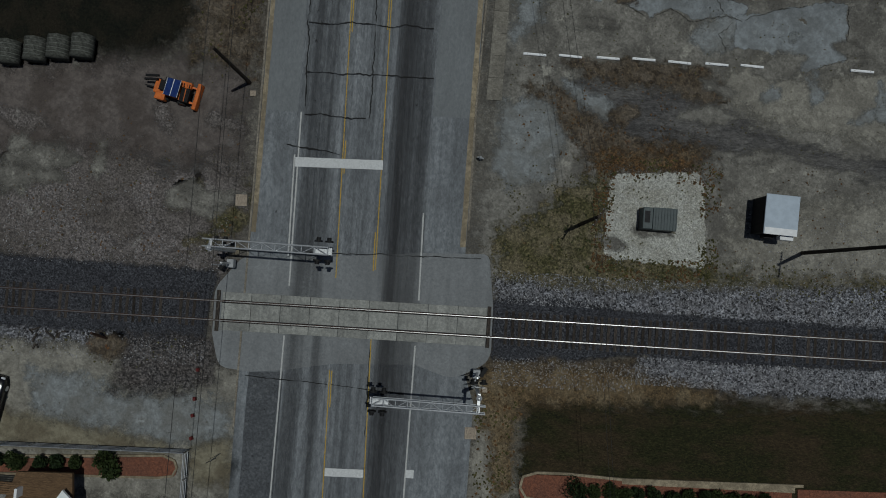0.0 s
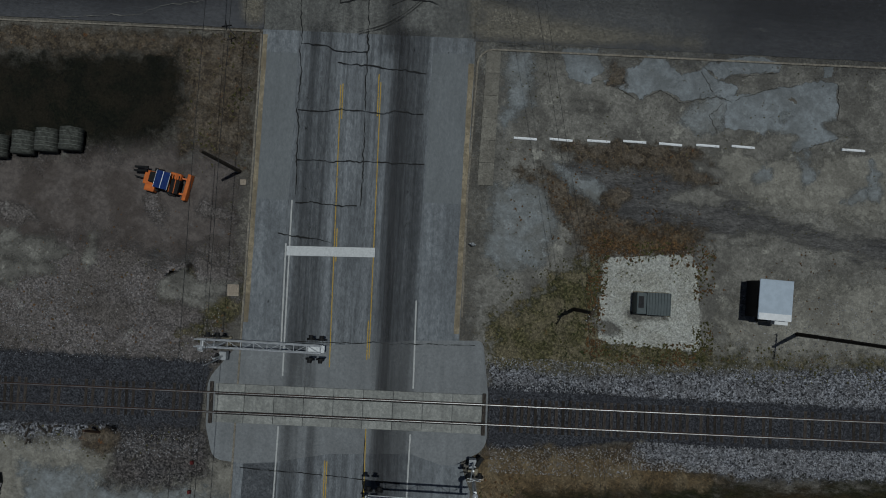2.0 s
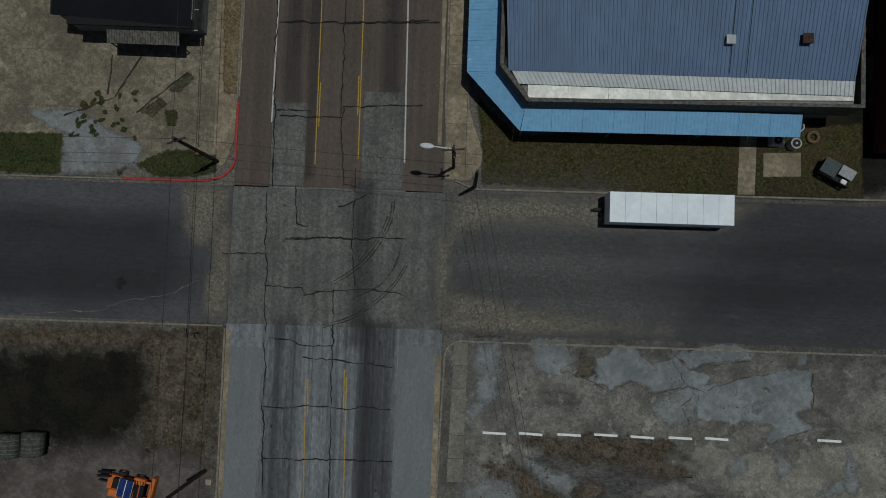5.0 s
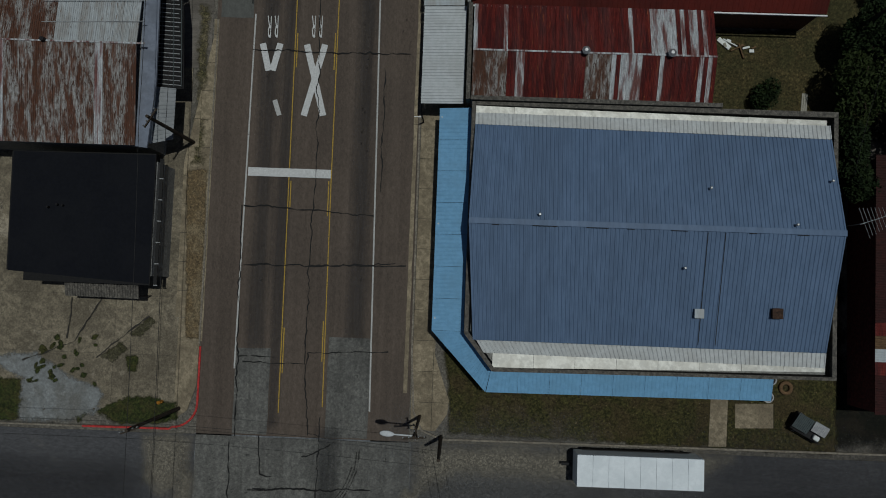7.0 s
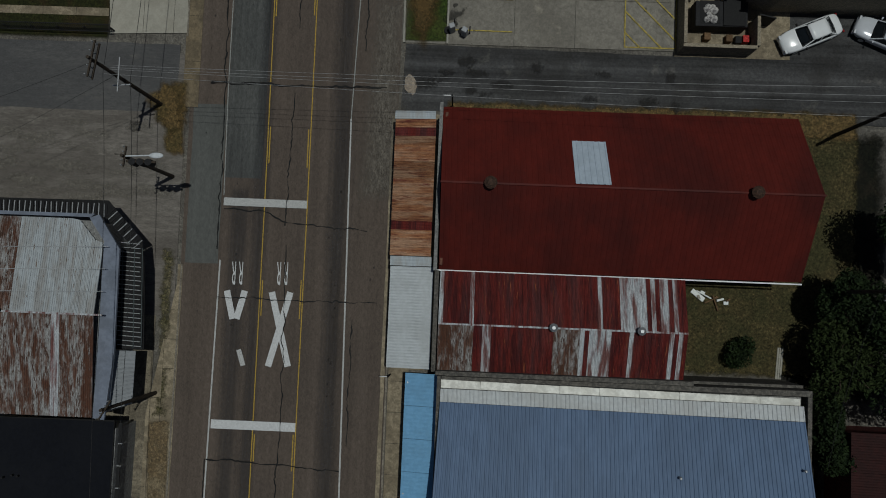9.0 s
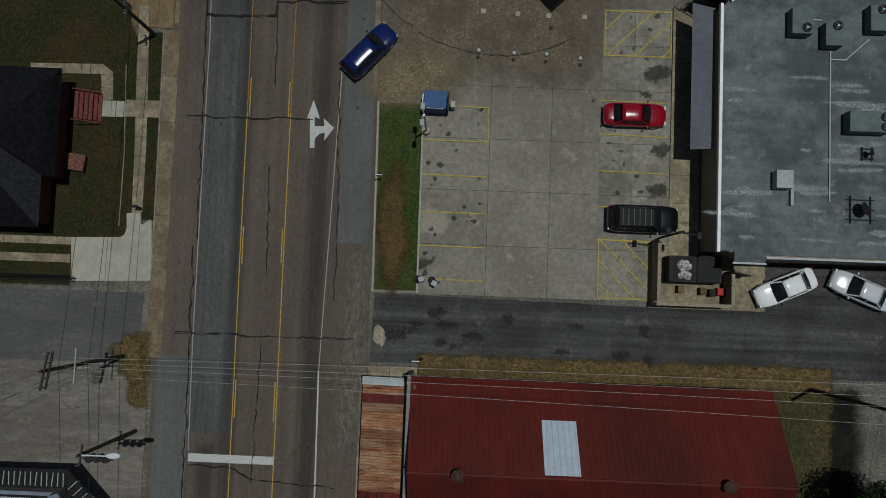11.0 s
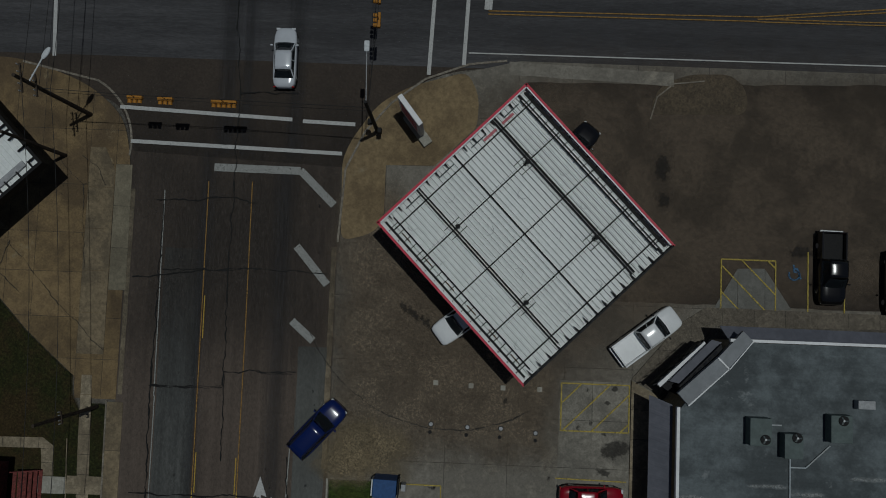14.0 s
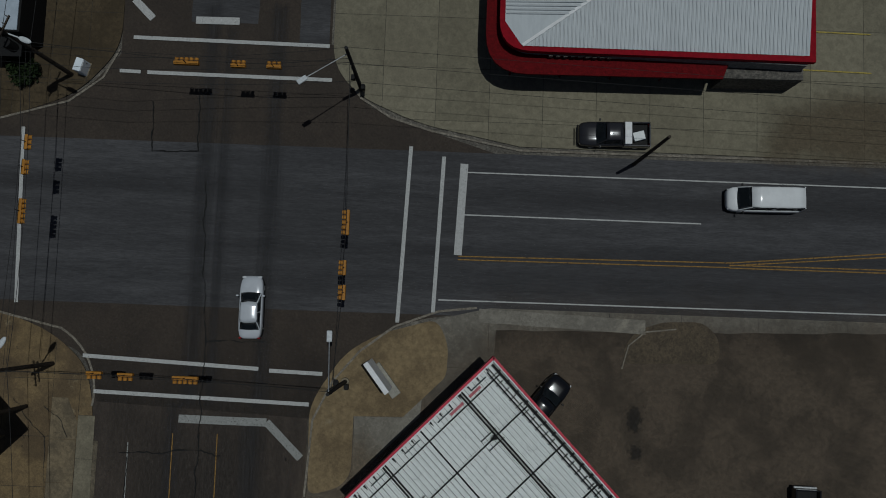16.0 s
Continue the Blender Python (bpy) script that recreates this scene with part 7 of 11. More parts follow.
for k in range(9):
    x0 = 12.6 + k * 2.8
    part("gutter_sheet", prism(bmesh.new(), [(x0, 83.92 - 0.02 * k), (x0 + 2.78, 83.90 - 0.02 * k), (x0 + 2.78, 84.45 - 0.03 * k), (x0, 84.5 - 0.03 * k)], 4.66, 4.74 - 0.01 * (k % 2)), M_SILVERROOF, b, "crinkled silver flashing sheet")
part("ridge_cap", box(bmesh.new(), 25.25, 75.95, RZ + 0.05, 25.8, 0.42, 0.07, bevel=0.02), M_BLUEROOF, b)
# solid black strips draw the shade line along the ridge cap
for x, w in ((14.2, 0.5), (17.6, 1.7), (21.2, 1.5), (23.5, 0.5), (26.8, 1.1), (31.8, 0.5), (35.2, 0.8)):
    part("ridge_gap", abox(x, 75.72, RZ + 0.045, w, 0.06, 0.05), M_BLACK, b, "black strip painting the shade under the lifted ridge cap")
for name, pts in (("parapet", [(12.32, 84.75), (12.62, 84.75), (12.62, 68.2), (14.5, 65.75), (14.38, 65.45), (12.32, 68.05)]),
                  ("parapet", [(14.42, 65.45), (38.5, 65.75), (38.5, 65.98), (14.5, 65.74)]),
                  ("parapet", [(12.64, 84.52), (38.5, 84.4), (38.5, 84.8), (12.64, 84.75)]),
                  ("parapet", [(38.2, 66.0), (38.5, 66.0), (38.5, 84.38), (38.2, 84.38)])):
    part(name, prism(bmesh.new(), pts, 2.5, 4.98), M_STONE, b, "dark weathered parapet")
roof_vent(b, 28.55, 70.1, slope(70.1) - 0.05, 0.55, M_PALEROOF)
roof_vent(b, 33.9, 70.3, slope(70.3) - 0.05, 0.62, M_RUSTSTEEL, "roof_vent", "rusty red roof vent")
for x, y in ((27.3, 73.2), (29.0, 78.8), (17.2, 76.5), (34.7, 76.4), (37.4, 79.6)):
    pipe_vent(b, x, y, slope(y))
for x in (28.75, 29.95):
    part("roof_seam", abox(x, 71.8, slope(71.8) + 0.04, 0.05, 8.0, 0.05, rx=12.7), M_DARKMETAL, b)
# awning sheets
AZ = 3.1
for k in range(7):
    y0 = 68.1 + k * 2.37
    part("awning_sheet", ribbed(bmesh.new(), (9.95, y0, AZ - 0.15), (9.95, y0 + 2.35, AZ - 0.15), (12.3, y0 + 2.35, AZ + 0.25), (12.3, y0, AZ + 0.25), 0.3, 0.015), M_BLUEAWN, b, "sky-blue ribbed awning sheet")
part("awning_sheet", ribbed(bmesh.new(), (9.95, 68.08, AZ - 0.15), (14.05, 63.72, AZ - 0.15), (14.4, 65.5, AZ + 0.25), (12.3, 68.08, AZ + 0.25), 0.3, 0.015), M_BLUEAWN, b, "sky-blue ribbed awning sheet")
for k in range(9):
    x0 = 14.1 + k * 2.305
    part("awning_sheet", ribbed(bmesh.new(), (x0, 63.72 + 0.02 * k, AZ - 0.15), (x0 + 2.29, 63.74 + 0.02 * k, AZ - 0.15), (x0 + 2.29, 65.5, AZ + 0.25), (x0 + (0.32 if k == 0 else 0), 65.5, AZ + 0.25), 0.3, 0.015), M_BLUEAWN, b, "sky-blue ribbed awning sheet")
for x, y in ((10.15, 84), (10.15, 76), (10.15, 69), (14.3, 64), (21, 64.1), (28, 64.2), (34.5, 64.2)):
    part("awning_post", atube((x, y, 0), (x, y, AZ - 0.1), 0.06), M_GALV, b)

# rusty gable building
b = thing("rusty_building", 0, 0, label="low building with a rust-red streaked corrugated gable roof", category="building")
shell(b, [(12.5, 85.2), (29.4, 85.2), (29.4, 92.0), (12.5, 92.0)], 4.0, M_BRICKWALL)


def strips(parent, y_eave, y_ridge, z0, z1, x0, x1, width, choose):
    n = round((x1 - x0) / width)
    for k in range(n):
        a, c = x0 + k * width, x0 + (k + 1) * width - 0.01
        m, lab = choose(k, n)
        part("roof_sheet", ribbed(bmesh.new(), (a, y_eave, z0), (c, y_eave, z0), (c, y_ridge, z1), (a, y_ridge, z1), 0.12, 0.022), m, parent, lab)


RUST_PICK = random.Random(5)


def rust_choice(k, n):
    u, r = k / n, RUST_PICK.random()
    if 0.64 < u < 0.96 and r < 0.5:
        return M_RUSTPALE, "pale zinc roof sheet streaked with rust"
    if k in (0, 7):
        return M_RUSTPALE, "pale zinc roof sheet streaked with rust"
    return M_RUSTROOF, "rust-red corrugated roof sheet"


def rust_choice_low(k, n):
    u, r = k / n, RUST_PICK.random()
    if k < 8 or 0.45 < u < 0.56:
        return M_RUSTWHITE, "rust-mottled pale roof sheet"
    if 0.56 < u < 0.68 and r < 0.7:
        return M_RUSTPALE, "pale zinc roof sheet streaked with rust"
    if r < 0.08:
        return M_RUSTPALE, "pale zinc roof sheet streaked with rust"
    return M_RUSTROOF, "rust-red corrugated roof sheet"


strips(b, 92.2, 88.45, 4.3, 5.3, 12.25, 29.75, 0.3125, rust_choice)
strips(b, 85.1, 88.45, 4.3, 5.3, 12.25, 29.75, 0.3125, rust_choice_low)
part("ridge_cap", box(bmesh.new(), 21, 88.45, 5.33, 17.5, 0.13, 0.05, bevel=0.015), M_RUSTPALE, b)
for x in (20.3, 26.4):
    r = part("roof_ventilator", atube((x, 88.5, 5.3), (x, 88.5, 5.75), 0.18, 0.14, 12), M_GALV, b, "round galvanised roof ventilator")
    part("cap", atube((x, 88.5, 5.75), (x, 88.5, 5.9), 0.3, 0.12, 12), M_GALV, r)
part("parapet", abox(21.2, 84.98, 2.6, 18.0, 0.3, 5.2), M_STONE, b, "dark weathered parapet between the buildings")
part("parapet", abox(34.3, 84.95, 1.9, 8.2, 0.2, 3.8), M_STONE, b, "dark weathered garden wall")

# big red-roofed building
b = thing("red_roof_building", 0, 0, label="long building with a dark red ribbed metal gable roof", category="building")
shell(b, [(12.2, 92.5), (38.0, 92.6), (38.0, 103.9), (12.2, 103.9)], 3.8, M_BRICKWALL)
RY, RR = 98.25, 7.0
part("roof_slope", ribbed(bmesh.new(), (11.95, 104.3, 3.75), (37.9, 104.3, 3.75), (38.3, RY, RR), (12.1, RY, RR), 0.4, 0.018), M_REDROOF, b)
part("roof_slope", ribbed(bmesh.new(), (12.1, 92.3, 3.75), (38.2, 92.4, 3.75), (38.3, RY, RR), (12.1, RY, RR), 0.4, 0.018), M_REDROOF, b)
part("ridge_cap", box(bmesh.new(), 25.2, RY, RR + 0.02, 26.3, 0.16, 0.05, bevel=0.02), M_REDROOF, b)
part("gable_wall", prism(bmesh.new(), [(12.15, 92.6), (12.35, 92.6), (12.35, 103.8), (12.15, 103.8)], 3.8, 4.2), M_BRICKWALL, b)
part("skylight", ribbed(bmesh.new(), (21.25, 101.8, 5.15), (23.65, 101.8, 5.15), (23.8, 98.45, 6.98), (21.35, 98.45, 6.98), 0.4, 0.03, 0.03), M_ROOFPALE, b, "pale translucent skylight sheet")
for x in (15.5, 33.6):
    r = part("roof_ventilator", atube((x, RY, RR - 0.2), (x, RY, RR + 0.45), 0.36, 0.36, 16), M_RUSTSTEEL, b, "round dark rusty ventilator")
    part("cap", atube((x, RY, RR + 0.45), (x, RY, RR + 0.62), 0.45, 0.2, 16), M_RUSTSTEEL, r)
part("eave_trim", abox(25.1, 92.24, 3.8, 26.2, 0.1, 0.14), M_WHITEPAINT, b, "pale eave trim")
part("front_parapet", abox(11.85, 98.3, 2.2, 0.25, 12.2, 4.9), M_GREYWALL, b, "grey front parapet wall")
# rusty awning along the pavement
for k in range(16):
    y0 = 93.25 + k * 0.64
    part("awning_sheet", ribbed(bmesh.new(), (8.4, y0, 2.85), (8.4, y0 + 0.63, 2.85), (11.45, y0 + 0.63, 3.2), (11.45, y0, 3.2), 0.21, 0.035), M_RUSTROOF if k in (3, 14) else M_RUSTAWN, b, "orange-brown rusted awning sheet")
part("awning_sheet", ribbed(bmesh.new(), (8.35, 103.5, 2.86), (8.35, 104.1, 2.86), (11.4, 104.1, 3.2), (11.4, 103.5, 3.2), 0.2, 0.02), M_PALEROOF, b, "pale blue-grey awning sheet")
for y in (93.5, 97, 100.5, 103.9):
    part("awning_post", atube((8.6, y, 0), (8.6, y, 2.85), 0.06), M_GALV, b)

# white ribbed awning in front of the rusty building
a = thing("white_awning", 0, 0, label="white ribbed metal awning over the pavement", category="awning")
part("awning_sheet", ribbed(bmesh.new(), (8.5, 85.0, 2.9), (8.5, 92.45, 2.9), (11.7, 92.45, 3.2), (11.7, 85.0, 3.2), 0.22, 0.04), M_AWNGREY, a)
part("awning_sheet", ribbed(bmesh.new(), (8.45, 92.5, 2.9), (8.45, 93.2, 2.9), (11.55, 93.2, 3.2), (11.55, 92.5, 3.2), 0.22, 0.025), M_PALEROOF, a, "blue-grey end sheet")
for y in (85.3, 89, 93):
    part("awning_post", atube((8.7, y, 0), (8.7, y, 2.9), 0.06), M_GALV, a)
part("back_wall", abox(12.0, 88.6, 2.3, 0.3, 7.2, 4.6), M_STONE, a)

# far right dark red shed
b = thing("red_shed", 0, 0, label="dark red metal shed with rusted roof sheets", category="shed")
shell(b, [(41.8, 63.5), (52, 63.5), (52, 81.8), (41.8, 81.8)], 4.2, M_REDWALL)
for k in range(20):
    y0 = 63.4 + k * 0.93
    m = M_PALEROOF if k == 4 else (M_TIMBER if k == 5 else (M_RUSTROOF if k in (3, 6) else M_REDSHED))
    part("roof_sheet", ribbed(bmesh.new(), (41.6, y0, 4.2), (41.6, y0 + 0.92, 4.2), (52, y0 + 0.92, 5.2), (52, y0, 5.2), 0.2, 0.02), m, b)

# black-roofed shop
b = thing("black_roof_shop", 0, 0, label="small shop with a flat black felt roof", category="building")
shell(b, [(-21.0, 71.3), (-10.9, 71.3), (-10.9, 79.8), (-21.0, 79.8)], 3.4, M_GREYWALL)
bm = prism(bmesh.new(), [(-21.85, 80.3), (-11.0, 80.4), (-10.95, 70.6), (-20.4, 70.65), (-20.4, 71.3), (-21.7, 71.4)], 3.3, 3.5)
part("roof_edge", bm, M_BLACK, b, "black roof edge")
bm = bmesh.new()
eaves = [bm.verts.new(v) for v in ((-21.75, 80.25, 3.51), (-11.05, 80.3, 3.51), (-11.0, 70.7, 3.51), (-21.6, 71.35, 3.51))]
peak = [bm.verts.new(v) for v in ((-17.2, 75.6, 4.0), (-15.6, 75.5, 4.0))]
for loop in ((eaves[1], eaves[0], peak[0], peak[1]), (eaves[2], eaves[1], peak[1]), (eaves[3], eaves[2], peak[1], peak[0]), (eaves[0], eaves[3], peak[0])):
    bm.faces.new(loop)
bmesh.ops.recalc_face_normals(bm, faces=bm.faces)
part("roof", bm, M_BLACKROOF, b, "black felt on a low hipped roof")
for k in range(6):
    part("side_panel", abox(-10.8, 71.4 + k * 1.6, 2.9, 0.25, 1.45, 0.08, ry=8), M_BLACK, b, "narrow dark side awning panel")
    part("panel_bar", abox(-10.75, 70.62 + k * 1.6, 2.92, 0.3, 0.06, 0.08), M_GREYBOX, b, "grey awning bar")
aw = part("front_awning", ribbed(bmesh.new(), (-17.7, 69.6, 2.5), (-12.1, 69.55, 2.5), (-12.1, 70.6, 2.75), (-17.7, 70.6, 2.75), 0.2, 0.05), M_STONE, b, "dark grey ribbed front awning")
for x in (-17.6, -12.2):
    part("awning_post", atube((x, 69.75, 0), (x, 69.75, 2.5), 0.05), M_DARKMETAL, aw)
for x, y in ((-18.6, 76.1), (-17.9, 76.3), (-17.5, 76.25)):
    part("vent_pipe", atube((x, y, 3.6), (x, y, 4.2), 0.08), M_BLACK, b, "short black vent pipe")

# rusted white building on the west side
b = thing("rusted_white_building", 0, 0, label="old building with a rust-streaked white metal roof", category="building")
shell(b, [(-40, 80.9), (-11.7, 80.9), (-11.7, 93.2), (-13.1, 94.8), (-40, 94.8)], 4.5, M_GREYWALL)
rr = random.Random(12)
for k in range(40):
    x0 = -12.1 - (k + 1) * 0.61
    m = M_RUSTPALE if rr.random() < 0.12 else M_RUSTWHITE
    part("roof_sheet", ribbed(bmesh.new(), (x0, 80.75, 4.75), (x0 + 0.6, 80.75, 4.75), (x0 + 0.6, 88.05, 5.5), (x0, 88.05, 5.5), 0.15, 0.025), m, b, "white roof sheet streaked with brown rust")
    y1 = min(94.9, 93.4 + 0.7 * k)
    y2 = min(94.9, 93.4 + 0.7 * (k - 1)) if k else 93.2
    pale = k < 10
    part("roof_sheet", ribbed(bmesh.new(), (x0, y1, 4.75), (x0 + 0.6, y2, 4.75), (x0 + 0.6, 88.07, 5.5), (x0, 88.07, 5.5), 0.15, 0.03), M_PEEL if pale else M_RUSTWHITE, b,
         "pale grey weathered roof sheet" if pale else "white roof sheet streaked with brown rust")
part("ridge_cap", abox(-24, 88.06, 5.53, 25, 0.12, 0.05), M_RUSTPALE, b)
for k in range(3):
    part("roof_seam", abox(-15.4, 89.6 + 1.6 * k, 5.42 - 0.17 * k, 7.6, 0.04, 0.04, rz=2), M_GREYBOX, b, "lapped sheet joint")
part("side_flashing", prism(bmesh.new(), [(-12.1, 80.7), (-11.25, 80.6), (-10.85, 85.5), (-10.95, 92.8), (-12.6, 95.25), (-13.3, 95.0), (-12.1, 93.3)], 4.5, 4.7), M_FLASHBLUE, b, "blue-grey flashing along the eave")
part("side_flashing", prism(bmesh.new(), [(-40, 94.95), (-13.2, 95.05), (-12.95, 95.3), (-40, 95.25)], 4.5, 4.66), M_FLASHBLUE, b, "blue-grey flashing along the eave")
slats = part("side_awning", prism(bmesh.new(), [(-11.6, 85.5), (-9.45, 85.5), (-9.75, 91.3), (-10.1, 93.6), (-11.8, 92.6)], 2.9, 2.95), M_BLACK, b, "black slatted side awning")
for k in range(46):
    y0 = 85.62 + 0.172 * k
    part("slat", abox(-10.6 - 0.012 * k + 0.06 * (k % 3), y0, 3.0, 1.75 if k % 4 else 1.2, 0.05, 0.05, rz=-3), M_GREYBOX if k % 2 else M_DARKMETAL, slats)
for x in (-11.2, -10.3, -9.7):
    part("rail", abox(x - 0.1, 89.3, 3.05, 0.05, 7.4, 0.05, rz=3), M_GREENBOX, slats)
slats = part("north_awning", prism(bmesh.new(), [(-34, 95.2), (-13.0, 95.2), (-10.9, 93.2), (-10.1, 93.65), (-12.84, 96.5), (-34, 96.3)], 2.9, 2.95), M_BLACK, b, "black slatted front awning")
for k in range(100):
    part("slat", abox(-12.9 - 0.2 * k, 95.75, 3.0, 0.06, 1.0, 0.05, rz=4 * math.sin(k)), M_GREYBOX if k % 2 else M_DARKMETAL, slats)
for k in range(12):
    part("slat", abox(-12.6 + 0.2 * k, 95.6 - 0.21 * k, 3.0, 0.06, 0.9, 0.05, rz=-45), M_GREYBOX if k % 2 else M_DARKMETAL, slats)
part("low_awning", ribbed(bmesh.new(), (-9.95, 81.6, 3.2), (-9.93, 85.45, 3.2), (-11.3, 85.45, 3.6), (-11.6, 81.1, 3.6), 0.3, 0.03), M_SLATECAP, b, "grey-blue ribbed lower awning")
part("white_trim", abox(-11.35, 83.3, 3.75, 0.12, 4.3, 0.1, rz=-2), M_WHITEPAINT, b, "white trim board")
r = part("roof_ventilator", atube((-18.9, 88.1, 5.4), (-18.9, 88.1, 5.85), 0.2, 0.16, 12), M_DARKMETAL, b)

# convenience store with a flat grey roof
b = thing("store", 0, 0, label="convenience store with a flat grey membrane roof and metal awnings", category="building")
shell(b, [(33.75, 132.1), (33.7, 114.3), (37.0, 113.7), (62, 113.9), (62, 137.0), (37.3, 137.0)], 4.2, M_RENDER)
part("roof", prism(bmesh.new(), [(33.75, 132.1), (33.7, 114.2), (34.8, 114.2), (34.8, 113.45), (37.0, 113.45), (37.0, 114.0), (62, 113.9), (62, 137.0), (37.3, 137.0)], 4.22, 4.38), M_STOREROOF, b)
part("parapet", abox(33.6, 123.2, 4.4, 0.22, 18.2, 0.34), M_WHITEPAINT, b, "white metal parapet cap")
part("parapet", abox(49.5, 137.15, 4.4, 24.6, 0.2, 0.34), M_WHITEPAINT, b, "white metal parapet cap")
part("eave_gutter", abox(49.6, 113.8, 4.25, 25.0, 0.14, 0.2), M_PALEROOF, b, "pale gutter along the back eave")
part("eave_gutter", abox(35.9, 113.36, 4.25, 2.4, 0.14, 0.2), M_PALEROOF, b, "pale gutter along the back eave")
part("side_awning", ribbed(bmesh.new(), (31.95, 121.75, 2.95), (31.95, 132.9, 2.95), (33.5, 132.3, 3.5), (33.5, 121.75, 3.5), 0.9, 0.012), M_SLATEAWN, b, "slate-blue metal awning")
part("front_awning", ribbed(bmesh.new(), (37.0, 138.1, 2.95), (62, 138.0, 2.95), (62, 137.2, 3.5), (37.4, 137.25, 3.5), 0.9, 0.012), M_SLATEAWN, b, "slate-blue metal awning")
part("corner_parapet", prism(bmesh.new(), [(33.51, 133.28), (36.32, 135.87), (37.11, 135.14), (34.26, 132.48)], 4.2, 4.6), M_SLATECAP, b, "pale grey metal cap over the corner door")
part("corner_parapet", prism(bmesh.new(), [(36.36, 135.90), (38.10, 137.81), (38.78, 137.14), (37.13, 135.18)], 4.2, 4.58), M_SLATECAP, b, "pale grey metal cap over the corner door")
part("cap_edge", prism(bmesh.new(), [(34.24, 132.47), (37.08, 135.12), (37.11, 135.05), (34.30, 132.39)], 4.3, 4.66), M_WHITEPAINT, b, "white metal edge strip")
part("cap_edge", prism(bmesh.new(), [(37.11, 135.10), (38.76, 137.12), (38.80, 137.07), (37.15, 135.04)], 4.3, 4.66), M_WHITEPAINT, b, "white metal edge strip")
part("cap_edge", prism(bmesh.new(), [(36.27, 135.83), (36.36, 135.92), (37.13, 135.15), (37.05, 135.08)], 4.3, 4.66), M_WHITEPAINT, b, "white metal edge strip")
part("entrance_wall", prism(bmesh.new(), [(33.78, 133.72), (36.76, 136.79), (36.90, 136.35), (33.99, 133.38)], 0, 4.0), M_DARKMETAL, b, "dark wall above the entrance")
part("entrance_roof", prism(bmesh.new(), [(33.19, 134.00), (36.22, 137.08), (36.95, 136.92), (33.94, 133.85)], 3.3, 3.6), M_SLATEAWN, b, "dark blue-grey entrance roof sheet")
part("entrance_frame", prism(bmesh.new(), [(32.46, 133.72), (35.83, 136.92), (35.95, 136.75), (32.67, 133.50)], 2.9, 3.2), M_WHITEPAINT, b, "white steel entrance beam")
part("entrance_frame", prism(bmesh.new(), [(32.63, 133.75), (33.63, 134.36), (34.62, 133.75), (34.21, 132.88), (33.22, 133.27)], 2.5, 2.8), M_BLACK, b, "black underside of the entrance")
for k in range(7):
    u = k / 6
    p, q = Vector((32.14, 133.61)).lerp(Vector((35.28, 136.58)), u), Vector((32.45, 133.77)).lerp(Vector((35.62, 136.85)), u)
    mid, way = (p + q) / 2, q - p
    part("sign_bracket", abox(mid.x, mid.y, 2.9, 0.3, 0.09, 0.5, rz=math.degrees(math.atan2(way.y, way.x))), M_BLACK, b, "black sign bracket")
part("sign_board", prism(bmesh.new(), [(32.00, 133.56), (32.23, 133.76), (34.07, 135.53), (33.88, 135.33)], 2.3, 2.9), M_BLACK, b, "dark sign board on edge")
part("sign_board", prism(bmesh.new(), [(34.20, 135.59), (34.30, 135.68), (35.66, 136.91), (35.52, 136.84)], 2.3, 2.9), M_BLACK, b, "dark sign board on edge")
for k in range(7):
    p = Vector((34.17, 133.86)).lerp(Vector((36.34, 136.14)), k / 6)
    part("letter_bar", abox(p.x, p.y, 4.03, 0.3, 0.14, 0.06, rz=48), M_SLATE, b, "dark letter shape")


def ac_unit(parent, x, y, sx, sy, h, fans=(), rz=0, material=None):
    u = part("air_conditioner", box(bmesh.new(), x, y, 4.42 + h / 2, sx, sy, h, rz=rz, bevel=0.04), material or M_ACBOX, parent, "metal rooftop air-conditioning unit")
    part("plinth", abox(x, y, 4.42, sx * 0.9, sy * 0.9, 0.14, rz=rz), M_DARKMETAL, u)
    for fx, fy, r in fans:
        f = part("fan_guard", atube((x + fx, y + fy, 4.42 + h), (x + fx, y + fy, 4.5 + h), r, r, 16), M_BLACK, u)
        part("fan_hub", atube((x + fx, y + fy, 4.5 + h), (x + fx, y + fy, 4.53 + h), r * 0.25, r * 0.2, 10), M_GALV, f)
        for k in range(3):
            part("fan_blade", abox(x + fx + r * 0.5 * math.cos(k * 2.1), y + fy + r * 0.5 * math.sin(k * 2.1), 4.51 + h, r * 0.7, r * 0.3, 0.01, rz=math.degrees(k * 2.1), rx=12), M_GREENBOX, f)
    return u


ac_unit(b, 39.1, 130.9, 1.5, 1.9, 0.9, ((0.3, -0.5, 0.35),))
ac_unit(b, 41.4, 130.0, 1.3, 1.7, 0.9, ((0.2, 0.6, 0.35),))
ac_unit(b, 44.7, 131.3, 1.5, 1.9, 0.9, ((0.1, 0.6, 0.35),))
ac_unit(b, 46.6, 133.0, 1.2, 0.6, 0.6, (), 0, M_GREYBOX)
ac_unit(b, 43.9, 123.7, 2.9, 1.5, 1.0, ((1.05, 0.35, 0.32), (1.05, -0.35, 0.32)))
ac_unit(b, 38.0, 119.4, 1.2, 1.3, 0.8, (), 0, M_GREYBOX)
ac_unit(b, 46.5, 119.2, 1.4, 1.4, 0.8, (), 0, M_GREYBOX)
part("duct", abox(38.75, 118.4, 4.55, 0.2, 1.6, 0.25), M_GREYBOX, b)
